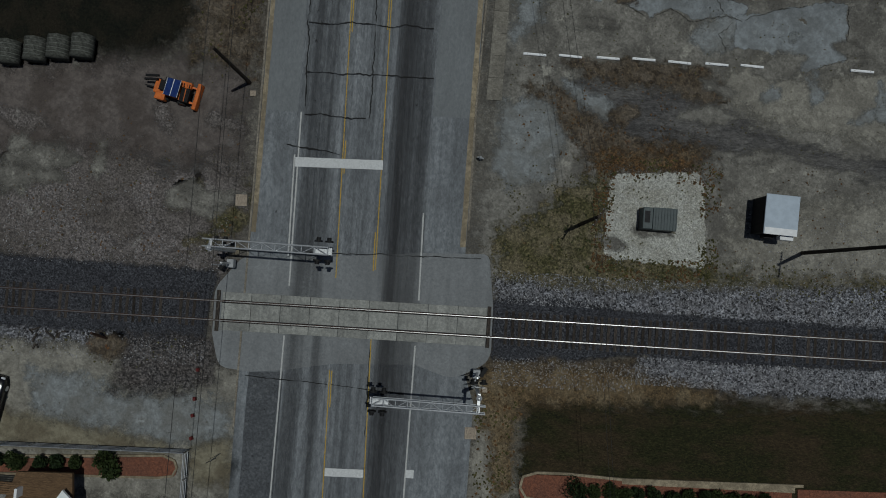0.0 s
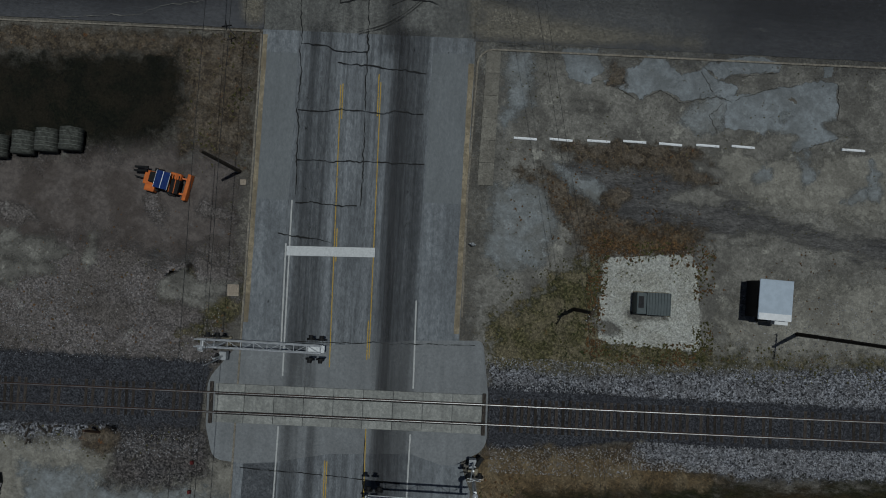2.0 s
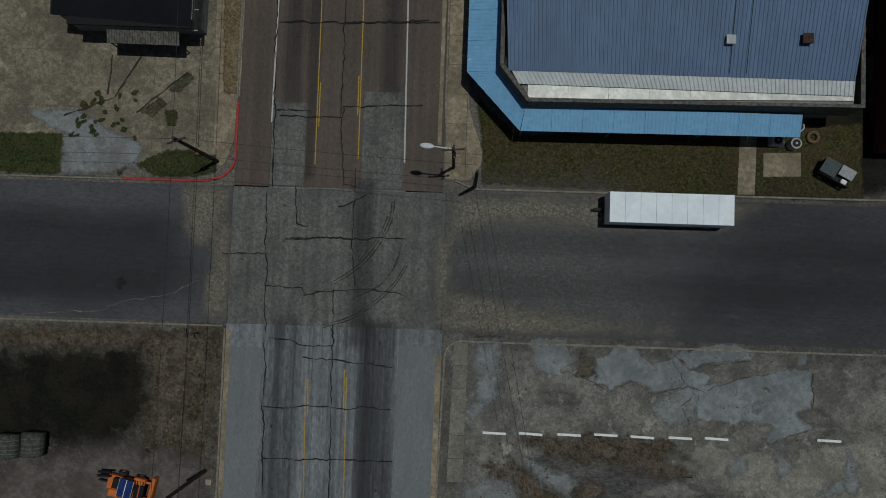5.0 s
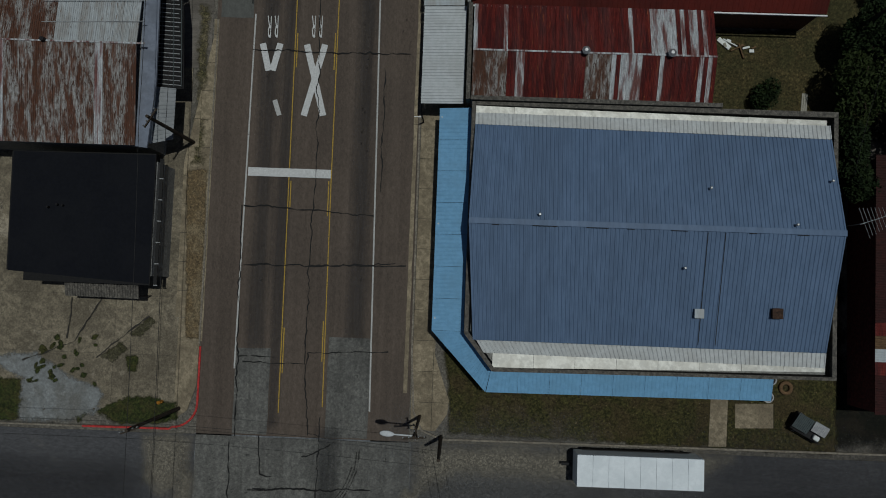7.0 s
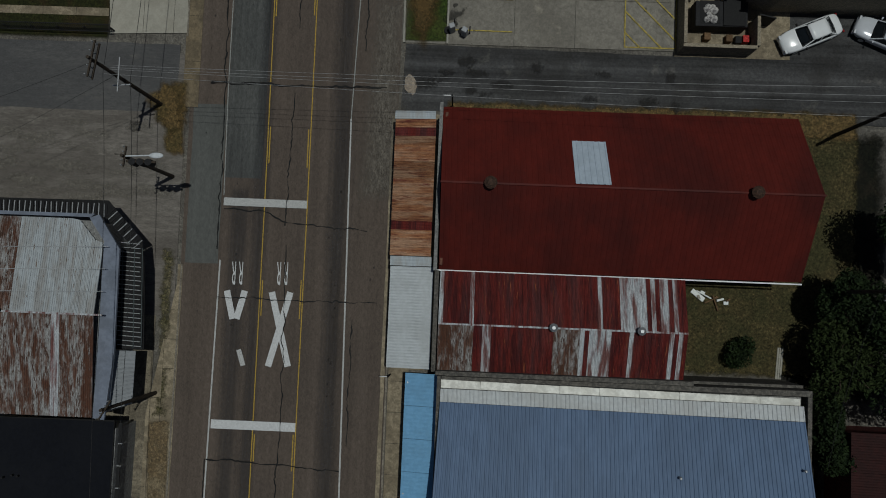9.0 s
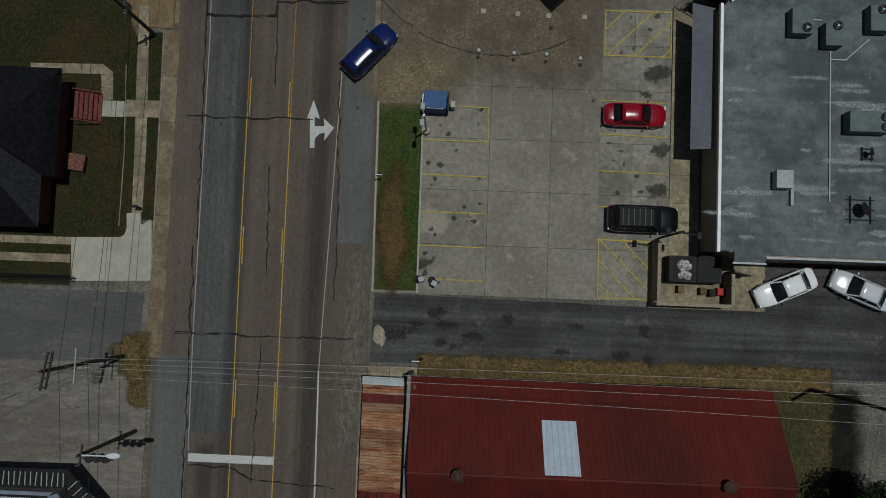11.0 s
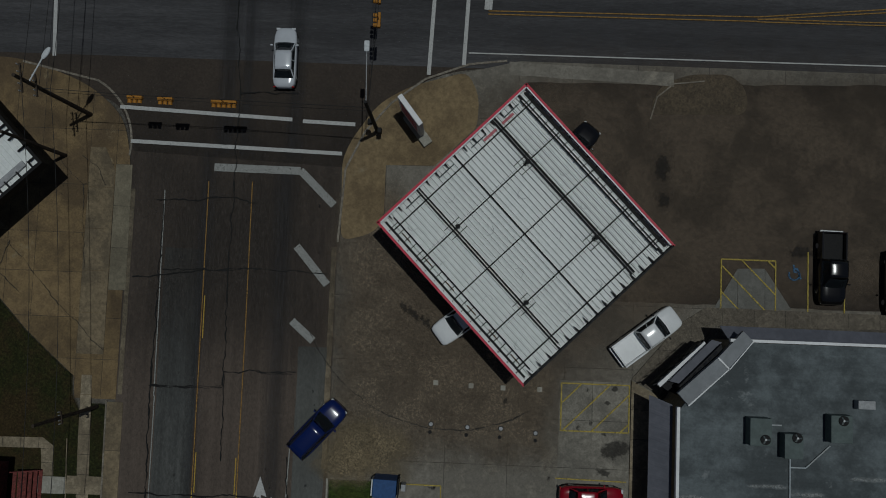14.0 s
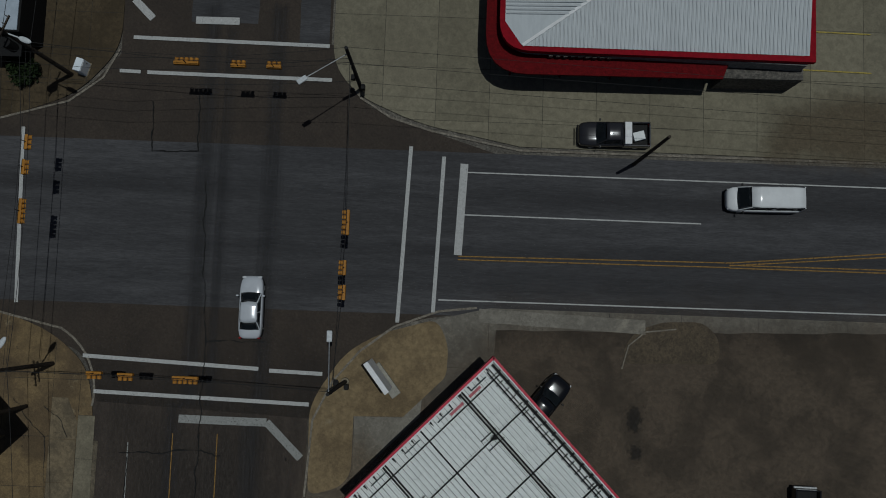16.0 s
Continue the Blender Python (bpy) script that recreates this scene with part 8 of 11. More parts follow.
for p, q in (((41.5, 118.0, 4.46), (41.5, 129.0, 4.46)), ((41.5, 128.4, 4.46), (42.6, 128.4, 4.46)), ((42.6, 128.4, 4.46), (44.3, 130.0, 4.46)), ((39.8, 131.3, 4.46), (40.9, 131.3, 4.46))):
    part("conduit", atube(p, q, 0.05), M_PALEROOF, b)
for dx, dy, size, z in ((43.71, 117.48, 2.0, 4.5), (44.17, 121.56, 1.0, 4.5)):
    dish = part("satellite_frame", abox(dx, dy, z, size, 0.06, 0.06), M_DARKMETAL, b, "dark steel ballast frame of a satellite dish")
    for sgn in (-1, 1):
        part("frame_bar", abox(dx, dy + sgn * size * 0.36, z, size, 0.06, 0.06), M_DARKMETAL, dish)
        part("frame_bar", abox(dx + sgn * size * 0.36, dy, z, 0.06, size, 0.06), M_DARKMETAL, dish)
    bmd = bmesh.new()
    bmesh.ops.create_cone(bmd, cap_ends=True, segments=20, radius1=0.08 * size, radius2=0.26 * size, depth=0.14, matrix=pose(dx, dy, z + 0.55, 0, 38, 20))
    part("dish", bmd, M_BLACK, dish, "black satellite dish")
    part("mast", atube((dx, dy, z - 0.05), (dx, dy, z + 0.5), 0.04), M_DARKMETAL, dish)

# chalky ponding streaks on the membrane
rk = random.Random(6)
for k in range(44):
    x, y = rk.choice([rk.uniform(39.5, 48), rk.uniform(40.5, 46), rk.uniform(34.2, 36)]), rk.choice([115.5, 117.2, 118.8, 120.6, 122.0, 124.9, 126.2, 127.4]) + rk.uniform(-0.4, 0.4)
    streak = soft_area("roof_streak", blob(x, y, rk.uniform(0.4, 1.8), rk.uniform(0.08, 0.24), rk.uniform(-3, 3), 12, 0.3, k), 4.384, M_CHALK, "chalky pale streak on the membrane roof", "stain", 0.15, 0.08)
    streak.parent = b
    del streak["category"], streak["kind"]

# petrol station canopy
b = thing("petrol_canopy", 22.3, 144.1, 0, 0, label="square petrol station canopy with a white ribbed deck and red fascia", category="canopy")
C_TOP = 5.6
cor = [Vector(p) - Vector((22.3, 144.1)) for p in ((11.87, 144.5), (22.05, 154.8), (32.75, 143.65), (22.5, 133.5))]


def on_canopy(u, v, z):
    """u along the south-east edge from the south corner, v across; both 0 to 1."""
    p = cor[3].lerp(cor[2], u).lerp(cor[0].lerp(cor[1], u), v)
    return (p.x, p.y, z)


deck_z = C_TOP - 0.45
for i in range(4):
    for j in range(4):
        u0, u1, v0, v1 = 0.006 + i * 0.247, 0.006 + (i + 1) * 0.247 - 0.001, 0.006 + j * 0.247, 0.006 + (j + 1) * 0.247 - 0.001
        part("deck_panel", ribbed(bmesh.new(), on_canopy(u0, v0, deck_z), on_canopy(u1, v0, deck_z), on_canopy(u1, v1, deck_z), on_canopy(u0, v1, deck_z), 0.4, 0.05, 0.06, 0.2), M_WHITESHEET, b, "white ribbed roof deck panel")
for (a0, a1) in (((0, 0), (1, 0)), ((1, 0), (1, 1)), ((1, 1), (0, 1)), ((0, 1), (0, 0))):
    p, q = Vector(on_canopy(*a0, 0)), Vector(on_canopy(*a1, 0))
    mid, way = (p + q) / 2, (q - p)
    turn = math.degrees(math.atan2(way.y, way.x))
    bare, sheltered = a0 == (0, 0), a0 == (0, 1)
    part("fascia", abox(mid.x, mid.y, C_TOP - 0.4, way.length + (0 if bare else 0.1), 0.1 if bare else 0.17, 0.9, rz=turn), M_DARKMETAL if bare else M_SIGNRED, b, "bare dark edge frame" if bare else "red fascia panel")
    inw = Vector((-way.y, way.x, 0)).normalized()
    if not bare:
        part("fascia_cap", abox((mid + inw * 0.14).x, (mid + inw * 0.14).y, C_TOP + 0.03, way.length - 0.3, 0.09, 0.05, rz=turn), M_WHITEPAINT, b, "white cap strip")
    for k in range(1, 16):
        c = p.lerp(q, k / 16)
        side, tip = way.normalized() * (0.04 if sheltered else 0.07), c + inw * (0.4 if sheltered else 0.6)
        base = c + inw * 0.1
        part("fascia_brace", prism(bmesh.new(), [(base - side)[:2], (base + side)[:2], tip[:2]], deck_z + 0.06, C_TOP - 0.12), M_DARKMETAL, b, "dark steel gusset")
for k in range(37):
    u = 0.012 + (k + 0.5) / 37 * 0.976
    p, q = Vector(on_canopy(u, 0.012, deck_z + 0.02)), Vector(on_canopy(u, 0.988, deck_z + 0.02))
    part("deck_seam", abox(*((p + q) / 2), (q - p).length, 0.03, 0.14, rz=math.degrees(math.atan2((q - p).y, (q - p).x))), M_SEAM, b, "grey lap seam of the deck")
for u in (0.075, 0.93):
    p, q = Vector(on_canopy(u, 0.03, deck_z + 0.16)), Vector(on_canopy(u, 0.97, deck_z + 0.16))
    part("edge_pipe", atube(p, q, 0.05), M_DARKMETAL, b, "dark conduit along the edge")
for k in range(6):
    p, q = Vector(on_canopy(0.055, 0.08 + k * 0.15, deck_z + 0.13)), Vector(on_canopy(0.055, 0.14 + k * 0.15, deck_z + 0.13))
    part("edge_pipe", atube(p, q, 0.035), M_TIMBER, b, "rusty drain pipe piece")
for u, w in ((0.249, 0.11), (0.263, 0.11), (0.5, 0.1), (0.758, 0.11), (0.773, 0.13)):
    p, q = Vector(on_canopy(u, 0.03, deck_z + 0.12)), Vector(on_canopy(u, 0.99, deck_z + 0.12))
    part("roof_beam", abox(*((p + q) / 2), (q - p).length, w, 0.14, rz=math.degrees(math.atan2((q - p).y, (q - p).x))), M_BLACK, b, "dark steel beam")
for v in (0.075, 0.265, 0.5, 0.735, 0.925):
    p, q = Vector(on_canopy(0.03, v, deck_z + 0.13)), Vector(on_canopy(0.97, v, deck_z + 0.13))
    part("roof_joist", abox(*((p + q) / 2), (q - p).length, 0.09, 0.1, rz=math.degrees(math.atan2((q - p).y, (q - p).x))), M_BLACK, b)
for u in (0.265, 0.735):
    for v in (0.265, 0.735):
        p = on_canopy(u, v, 0)
        part("column", atube(p, (p[0], p[1], deck_z), 0.16, seg=12), M_WHITEPAINT, b)
        for off in (-0.028, 0.028):
            a0, a1 = Vector(on_canopy(u - 0.05, v + off, deck_z + 0.24)), Vector(on_canopy(u + 0.05, v + off, deck_z + 0.24))
            part("column_strut", abox(*((a0 + a1) / 2), (a1 - a0).length, 0.05, 0.06, rz=math.degrees(math.atan2((a1 - a0).y, (a1 - a0).x))), M_BLACK, b)
        part("drain", box(bmesh.new(), p[0] + 0.15, p[1] + 0.15, deck_z + 0.25, 0.3, 0.3, 0.3, bevel=0.05), M_BLACK, b)
for u, w, m in ((0.973, 0.2, M_BLACK), (0.945, 0.05, M_DARKMETAL), (0.03, 0.16, M_DARKMETAL)):
    p, q = Vector(on_canopy(u, 0.02, deck_z + 0.1)), Vector(on_canopy(u, 0.98, deck_z + 0.1))
    part("edge_gutter", abox(*((p + q) / 2), (q - p).length, w, 0.08, rz=math.degrees(math.atan2((q - p).y, (q - p).x))), m, b, "dark gutter channel along the edge")
for u0, u1 in ((0.918, 0.962), (0.035, 0.078)):
    for k in range(21):
        p, q = Vector(on_canopy(u0, 0.06 + 0.044 * k, deck_z + 0.17)), Vector(on_canopy(u1, 0.06 + 0.044 * k, deck_z + 0.17))
        part("edge_rung", abox(*((p + q) / 2), (q - p).length, 0.06, 0.05, rz=math.degrees(math.atan2((q - p).y, (q - p).x))), M_DARKMETAL, b)
for u0, u1, v in ((0.66, 0.745, 0.945), (0.785, 0.86, 0.945)):
    p, q = Vector(on_canopy(u0, v, deck_z + 0.1)), Vector(on_canopy(u1, v, deck_z + 0.1))
    part("red_strip", abox(*((p + q) / 2), (q - p).length, 0.2, 0.02, rz=math.degrees(math.atan2((q - p).y, (q - p).x))), M_PINKSTRIP, b, "faded red fascia strip lying on the deck")
wires = random.Random(3)
for i in range(4):
    for j in range(4):
        u, v = 0.14 + i * 0.235 + wires.uniform(-0.04, 0.04), 0.14 + j * 0.235 + wires.uniform(-0.04, 0.04)
        cu = bpy.data.curves.new("light_cable", "CURVE")
        cu.dimensions, cu.bevel_depth = "3D", 0.012
        sp = cu.splines.new("POLY")
        sp.points.add(8)
        a0 = wires.uniform(0, 6.28)
        for k in range(9):
            q = on_canopy(u, v, deck_z + 0.08)
            a = a0 + k * 0.3 + 0.5 * math.sin(k)
            sp.points[k].co = (q[0] + (0.35 + 0.03 * k) * math.cos(a) * 0.8, q[1] + 0.4 * math.sin(a), q[2], 1)
        cu.materials.append(M_GREYBOX)
        ob = new("light_cable", cu)
        ob.parent = b
    part("conduit", atube(on_canopy(0.15 + 0.22 * i, 0.96, deck_z + 0.2), on_canopy(0.15 + 0.22 * i + 0.1, 0.96, deck_z + 0.2), 0.04), M_GREENBOX, b)

# red-canopied corner shop beyond the avenue
b = thing("red_canopy_shop", 0, 0, label="corner shop with pale ribbed roof and deep red canopy", category="building")
shell(b, rounded([(22.2, 177.6), (44.9, 177.2), (44.9, 200), (22.2, 200)], [2.2, 0, 0, 0]), 4.2, M_GREYWALL)
part("roof_trim", prism(bmesh.new(), rounded([(21.8, 177.4), (45.3, 177.3), (45.3, 201), (21.8, 201)], [2.4, 0, 0, 0]), 4.25, 4.7), M_SHOPRED, b, "bright red roof trim")
HX, HY, LEAN = 23.5, 177.75, 0.72   # foot and slope of the hip
bm = bmesh.new()
top = HY + LEAN * (44.8 - HX)
bm.faces.new([bm.verts.new(v) for v in ((HX, HY, 4.75), (44.8, HY, 4.75), (44.8, top, 4.75 + 0.1 * (top - HY)))])
slope_s = part("roof_slope", bm, M_SHOPROOF, b, "pale ribbed metal roof")
for k in range(69):
    x = HX + 0.3 + 0.305 * k
    ln = LEAN * (x - HX)
    part("rib", abox(x, HY + ln / 2, 4.78 + 0.05 * ln, 0.07, ln, 0.05, rx=math.degrees(math.atan(0.1))), M_SHOPROOF, slope_s)
    part("lap", abox(x + 0.06, HY + ln / 2, 4.765 + 0.05 * ln, 0.03, ln, 0.02, rx=math.degrees(math.atan(0.1))), M_GREYBOX, slope_s)
bm = bmesh.new()
bm.faces.new([bm.verts.new(v) for v in ((HX, HY, 4.75), (44.8, top, 4.75 + 0.1 * (top - HY)), (22.2, top, 4.7), (22.2, 179.6, 4.7))])
slope_w = part("roof_slope", bm, M_SHOPROOF, b, "pale ribbed metal roof")
for k in range(7, 49):
    y = HY + 0.3 + 0.305 * k
    x1 = HX + (y - HY) / LEAN
    ln = x1 - 22.25
    part("rib", abox(22.25 + ln / 2, y, 4.77 + 0.036 * ln, ln, 0.07, 0.05, ry=-math.degrees(math.atan(0.072))), M_SHOPROOF, slope_w)
    part("lap", abox(22.25 + ln / 2, y + 0.06, 4.755 + 0.036 * ln, ln, 0.03, 0.02, ry=-math.degrees(math.atan(0.072))), M_GREYBOX, slope_w)
mid = Vector(((HX + 44.8) / 2, (HY + top) / 2, 4.82 + 0.05 * (top - HY)))
part("hip_cap", abox(mid.x, mid.y, mid.z, math.hypot(44.8 - HX, top - HY), 0.22, 0.05, rz=math.degrees(math.atan(LEAN)), ry=-math.degrees(math.atan(0.1 * LEAN / math.hypot(1, LEAN)))), M_WHITEPAINT, b, "pale hip flashing")
part("roof_slope", prism(bmesh.new(), [(22.2, top + 0.02), (44.8, top + 0.02), (44.8, 201), (22.2, 201)], 4.6, 4.7), M_SHOPROOF, b, "pale metal roof")
part("canopy", prism(bmesh.new(), rounded([(20.9, 201), (20.85, 176.00), (38.87, 176.19), (39.39, 177.70), (23.77, 178.15), (22.1, 201)], [0, 3.2, 0, 0, 2.2, 0]), 3.3, 3.5), M_SIGNRED_DARK, b, "deep red canopy over the pavement")
part("end_wall", prism(bmesh.new(), [(39.14, 176.46), (45.21, 176.52), (45.22, 178.47), (39.62, 178.26)], 0, 2.9), M_STONE, b, "plain dark grey end bay")
part("vent", prism(bmesh.new(), [(40.72, 177.19), (42.73, 177.21), (42.96, 177.50), (40.99, 177.52)], 2.9, 2.95), M_BLACK, b, "dark vent grille")
part("wall_sign", prism(bmesh.new(), [(34.45, 177.67), (39.57, 177.57), (39.56, 177.98), (34.45, 177.99)], 3.6, 3.9), M_GREYBOX, b, "grey sign board under the roof edge")
for k in range(9):
    part("letter_bar", abox(25.75 + k * 0.55, 177.3, 3.9, 0.3, 0.06, 0.35), M_STONE if k not in (3, 4) else M_DARKMETAL, b)
for x in (23, 27, 31, 35):
    part("canopy_post", atube((x, 177.0, 0), (x, 177.0, 3.3), 0.07), M_SIGNRED_DARK, b)

# buildings at the west edge of the junction
b = thing("white_roof_shop", 0, 0, label="corner shop with a white flat roof and black walls", category="building")
shell(b, [(-40, 177.9), (-14.6, 177.9), (-14.6, 200), (-40, 200)], 3.5, M_BLACK)
part("roof", prism(bmesh.new(), [(-40, 178.0), (-14.75, 178.0), (-14.75, 200), (-40, 200)], 3.52, 3.6), M_ROOFPALE, b, "white flat roof")
part("front_awning", prism(bmesh.new(), [(-40, 176.3), (-14.9, 176.3), (-14.9, 177.85), (-40, 177.85)], 2.4, 2.5), M_BLACK, b, "black front awning")
b = thing("west_canopy", -12.64, 148.01, 0, 134.5, label="dark flat canopy with a pale ribbed deck", category="canopy")
WC = 4.90   # height of the fascia; local x runs along its edge from the corner
for i in range(4):
    for j in range(4):
        x0, y0 = 0.35 + 3.35 * i, 0.35 + 3.35 * j
        part("deck_panel", ribbed(bmesh.new(), (x0, y0, WC - 0.45), (x0, y0 + 3.33, WC - 0.45), (x0 + 3.33, y0 + 3.33, WC - 0.45), (x0 + 3.33, y0, WC - 0.45), 0.4, 0.05, 0.06, 0.2), M_WHITESHEET, b, "pale ribbed roof deck panel")
for cx, cy, sx, sy in ((7, 0.12, 14.0, 0.24), (7, 13.88, 14.0, 0.24), (0.12, 7, 0.24, 13.5), (13.88, 7, 0.24, 13.5)):
    part("fascia", abox(cx, cy, WC - 0.45, sx, sy, 0.9), M_BLACK, b, "black fascia")
for k in range(1, 4):
    part("roof_beam", abox(7, 0.35 + 3.35 * k, WC - 0.34, 13.4, 0.12, 0.14), M_BLACK, b, "dark steel beam")
    part("roof_beam", abox(0.35 + 3.35 * k, 7, WC - 0.33, 0.12, 13.4, 0.14), M_BLACK, b, "dark steel beam")
for k in range(12):
    part("fascia_brace", abox(0.55, 0.8 + 1.1 * k, WC - 0.2, 0.6, 0.08, 0.2), M_DARKMETAL, b, "dark steel gusset")
    part("fascia_brace", abox(0.8 + 1.1 * k, 0.55, WC - 0.2, 0.08, 0.6, 0.2), M_DARKMETAL, b, "dark steel gusset")
# unseen plate added to close the fascia gap and keep the cast shadow solid
part("soffit", abox(7, 7, WC - 0.87, 13.98, 13.98, 0.06), M_BLACK, b, "unseen dark plate added under the deck to block light")
part("edge_duct", abox(1.0, 6.6, WC - 0.3, 0.45, 11.0, 0.2), M_GREYBOX, b, "pale duct along the edge")
for x, y in ((3.7, 3.7), (10.3, 3.7), (3.7, 10.3), (10.3, 10.3)):
    part("column", atube((x, y, 0), (x, y, WC - 0.5), 0.15, seg=12), M_DARKMETAL, b)

# dark house on the west side
b = thing("dark_house", 0, 0, label="bungalow with a dark shingled roof and red timber steps", category="house")
shell(b, [(-32, 114.6), (-17.1, 114.6), (-17.1, 118.2), (-16.2, 118.2), (-16.2, 125.6), (-32, 125.6)], 2.9, M_REDWALL)
bm = bmesh.new()
for quad in ([(-33, 126.2, 3.0), (-15.3, 126.2, 3.0), (-19.5, 120.5, 5.6), (-33, 120.5, 5.6)], [(-15.3, 126.2, 3.0), (-15.3, 118, 3.0), (-16.3, 118, 3.0), (-16.3, 114.1, 3.0), (-19.5, 118.5, 5.4), (-19.5, 120.5, 5.6)],
             [(-16.3, 114.1, 3.0), (-33, 114.1, 3.0), (-33, 120.5, 5.6), (-19.5, 120.5, 5.6), (-19.5, 118.5, 5.4)]):
    bm.faces.new([bm.verts.new(v) for v in quad])
bmesh.ops.solidify(bm, geom=bm.faces[:], thickness=0.12)
bmesh.ops.recalc_face_normals(bm, faces=bm.faces)
part("roof", bm, M_SLATE, b)
for k in range(6):
    part("step", abox(-15.15 + 0.3 * k, 124.0, 0.95 - 0.17 * k, 0.29, 2.2, 0.05), M_REDWALL, b, "red timber step")
for y in (122.7, 125.1):
    part("step_rail", abox(-14.4, y, 1.0, 2.0, 0.08, 0.08, ry=28), M_REDWALL, b)
part("side_steps", abox(-16.0, 119.6, 0.5, 3.2, 1.3, 0.16, rz=-6), M_BRICKWALL, b, "dark timber side deck")

# timber building and garden at the south-west edge
b = thing("timber_deck_house", 0, 0, label="timber-decked building with white posts", category="building")
part("deck", prism(bmesh.new(), [(-23.38, 5.96), (-19.23, 6.16), (-18.98, 3.60), (-24.38, 3.18)], 2.2, 2.5), M_TIMBER, b)
for k in range(6):
    part("board", abox(-24.6, 4.3 + 0.16 * k, 2.52, 3.0, 0.13, 0.03), M_TIMBER, b)
part("wall", abox(-28, 3.0, 1.1, 9, 2.6, 2.2), M_GREYWALL, b)
for x in (-26.6, -22.9):
    part("post", abox(x, 4.6, 2.9, 0.2, 0.7, 0.8), M_WHITEPAINT, b, "white timber post")
part("gable_roof", prism(bmesh.new(), [(-19.95, 4.40), (-19.51, 5.09), (-18.83, 4.49), (-18.77, 3.84), (-19.89, 3.75)], 3.0, 3.2), M_WHITESHEET, b)



# ---- railway ----
def rail_y(x):
    return 19.75 + 0.0135 * x


RT = math.degrees(math.atan(0.0135))
track = thing("railway_track", 0, 0, label="single railway track with dark timber ties on ballast", category="railway", kind="structure")
tie_mesh = mesh_of("tie", box(bmesh.new(), 0, 0, 0, 0.23, 2.6, 0.14, bevel=0.012))
tie_mesh.materials.append(M_TIE)
rnd = random.Random(11)
x = -46.0
while x < 62:
    if not -10.3 < x < 11.0:
        ob = new("tie", tie_mesh)
        ob.parent = track
        ob.matrix_basis = pose(x, rail_y(x) - 0.75 + rnd.uniform(-0.05, 0.05), (0.05 if 12.4 < x < 24 else -0.02) + rnd.uniform(-0.03, 0.02), 0, 0, RT + rnd.uniform(-1.5, 1.5))
    x += 0.53
for off in (0.0, -1.505):
    for x0, x1 in ((-60, 70),):
        mid = (x0 + x1) / 2
        bm = bmesh.new()
        box(bm, mid, rail_y(mid) + off, 0.205, x1 - x0, 0.058, 0.04, rz=RT, bevel=0.008)
        rail = part("rail", bm, M_RAIL, track, "shiny worn steel rail head")
        bm = bmesh.new()
        box(bm, mid, rail_y(mid) + off, 0.145, x1 - x0, 0.03, 0.1, rz=RT)
        box(bm, mid, rail_y(mid) + off, 0.1, x1 - x0, 0.14, 0.02, rz=RT)
        part("rail_foot", bm, M_RUSTSTEEL, rail, "rusty rail web and foot")
# concrete crossing panels
for k in range(9):
    xa = -9.9 + k * 2.3
    xm = xa + 1.15
    for off, w, nm in ((-0.752, 1.22, "gauge_panel"), (0.42, 0.62, "field_panel"), (-1.93, 0.62, "field_panel")):
        part(nm, box(bmesh.new(), xm, rail_y(xm) + off, 0.11, 2.26, w, 0.2, rz=RT, bevel=0.012), M_CROSSPANEL, track, "worn concrete crossing panel")
    for off in (0.1, -0.1, -1.405, -1.605):
        part("flange_strip", abox(xm, rail_y(xm) + off, 0.15, 2.3, 0.05, 0.1, rz=RT), M_RUBBER, track)
for xe in (-10.2, 10.95):
    part("end_tie", box(bmesh.new(), xe, rail_y(xe) - 0.75, 0.1, 0.28, 3.2, 0.2, rz=RT, bevel=0.02), M_TIE, track)
# loose stones on the ballast shoulders
bm_verts, bm_faces = [], []
rs = np.random.RandomState(4)


def scatter(n, x0, x1, ya, yb, size):
    for _ in range(n):
        px, u = rs.uniform(x0, x1), rs.uniform(0, 1)
        py = ya + (yb - ya) * u + 0.0135 * px
        s = size * rs.uniform(0.6, 1.4)
        i = len(bm_verts)
        for dx, dy, dz in ((1, 0, 0), (-0.5, 0.87, 0), (-0.5, -0.87, 0), (0.1, 0.1, 0.9)):
            a = rs.uniform(0.7, 1.3)
            bm_verts.append((px + dx * s * a, py + dy * s * a, 0.045 + dz * s * a))
        bm_faces.extend([(i, i + 1, i + 3), (i + 1, i + 2, i + 3), (i + 2, i, i + 3)])


scatter(7000, 11.5, 50, 20.9, 23.4, 0.055)
scatter(6000, 22.5, 50, 15.3, 17.4, 0.06)
scatter(1500, 11.5, 22.5, 14.6, 16.8, 0.045)
scatter(2000, -45, -11, 14.6, 16.6, 0.05)
scatter(2600, -40, -10, 22, 28, 0.045)
scatter(1600, 19.5, 27.4, 24.7, 32.3, 0.03)
scatter(1500, 30, 50, 23, 29, 0.05)
me = bpy.data.meshes.new("loose_stones")
me.from_pydata(bm_verts, [], bm_faces)
me.materials.append(M_STONES)
tagged(new("loose_stones", me), "loose pale crushed stones beside the track", "stones", kind="stuff")


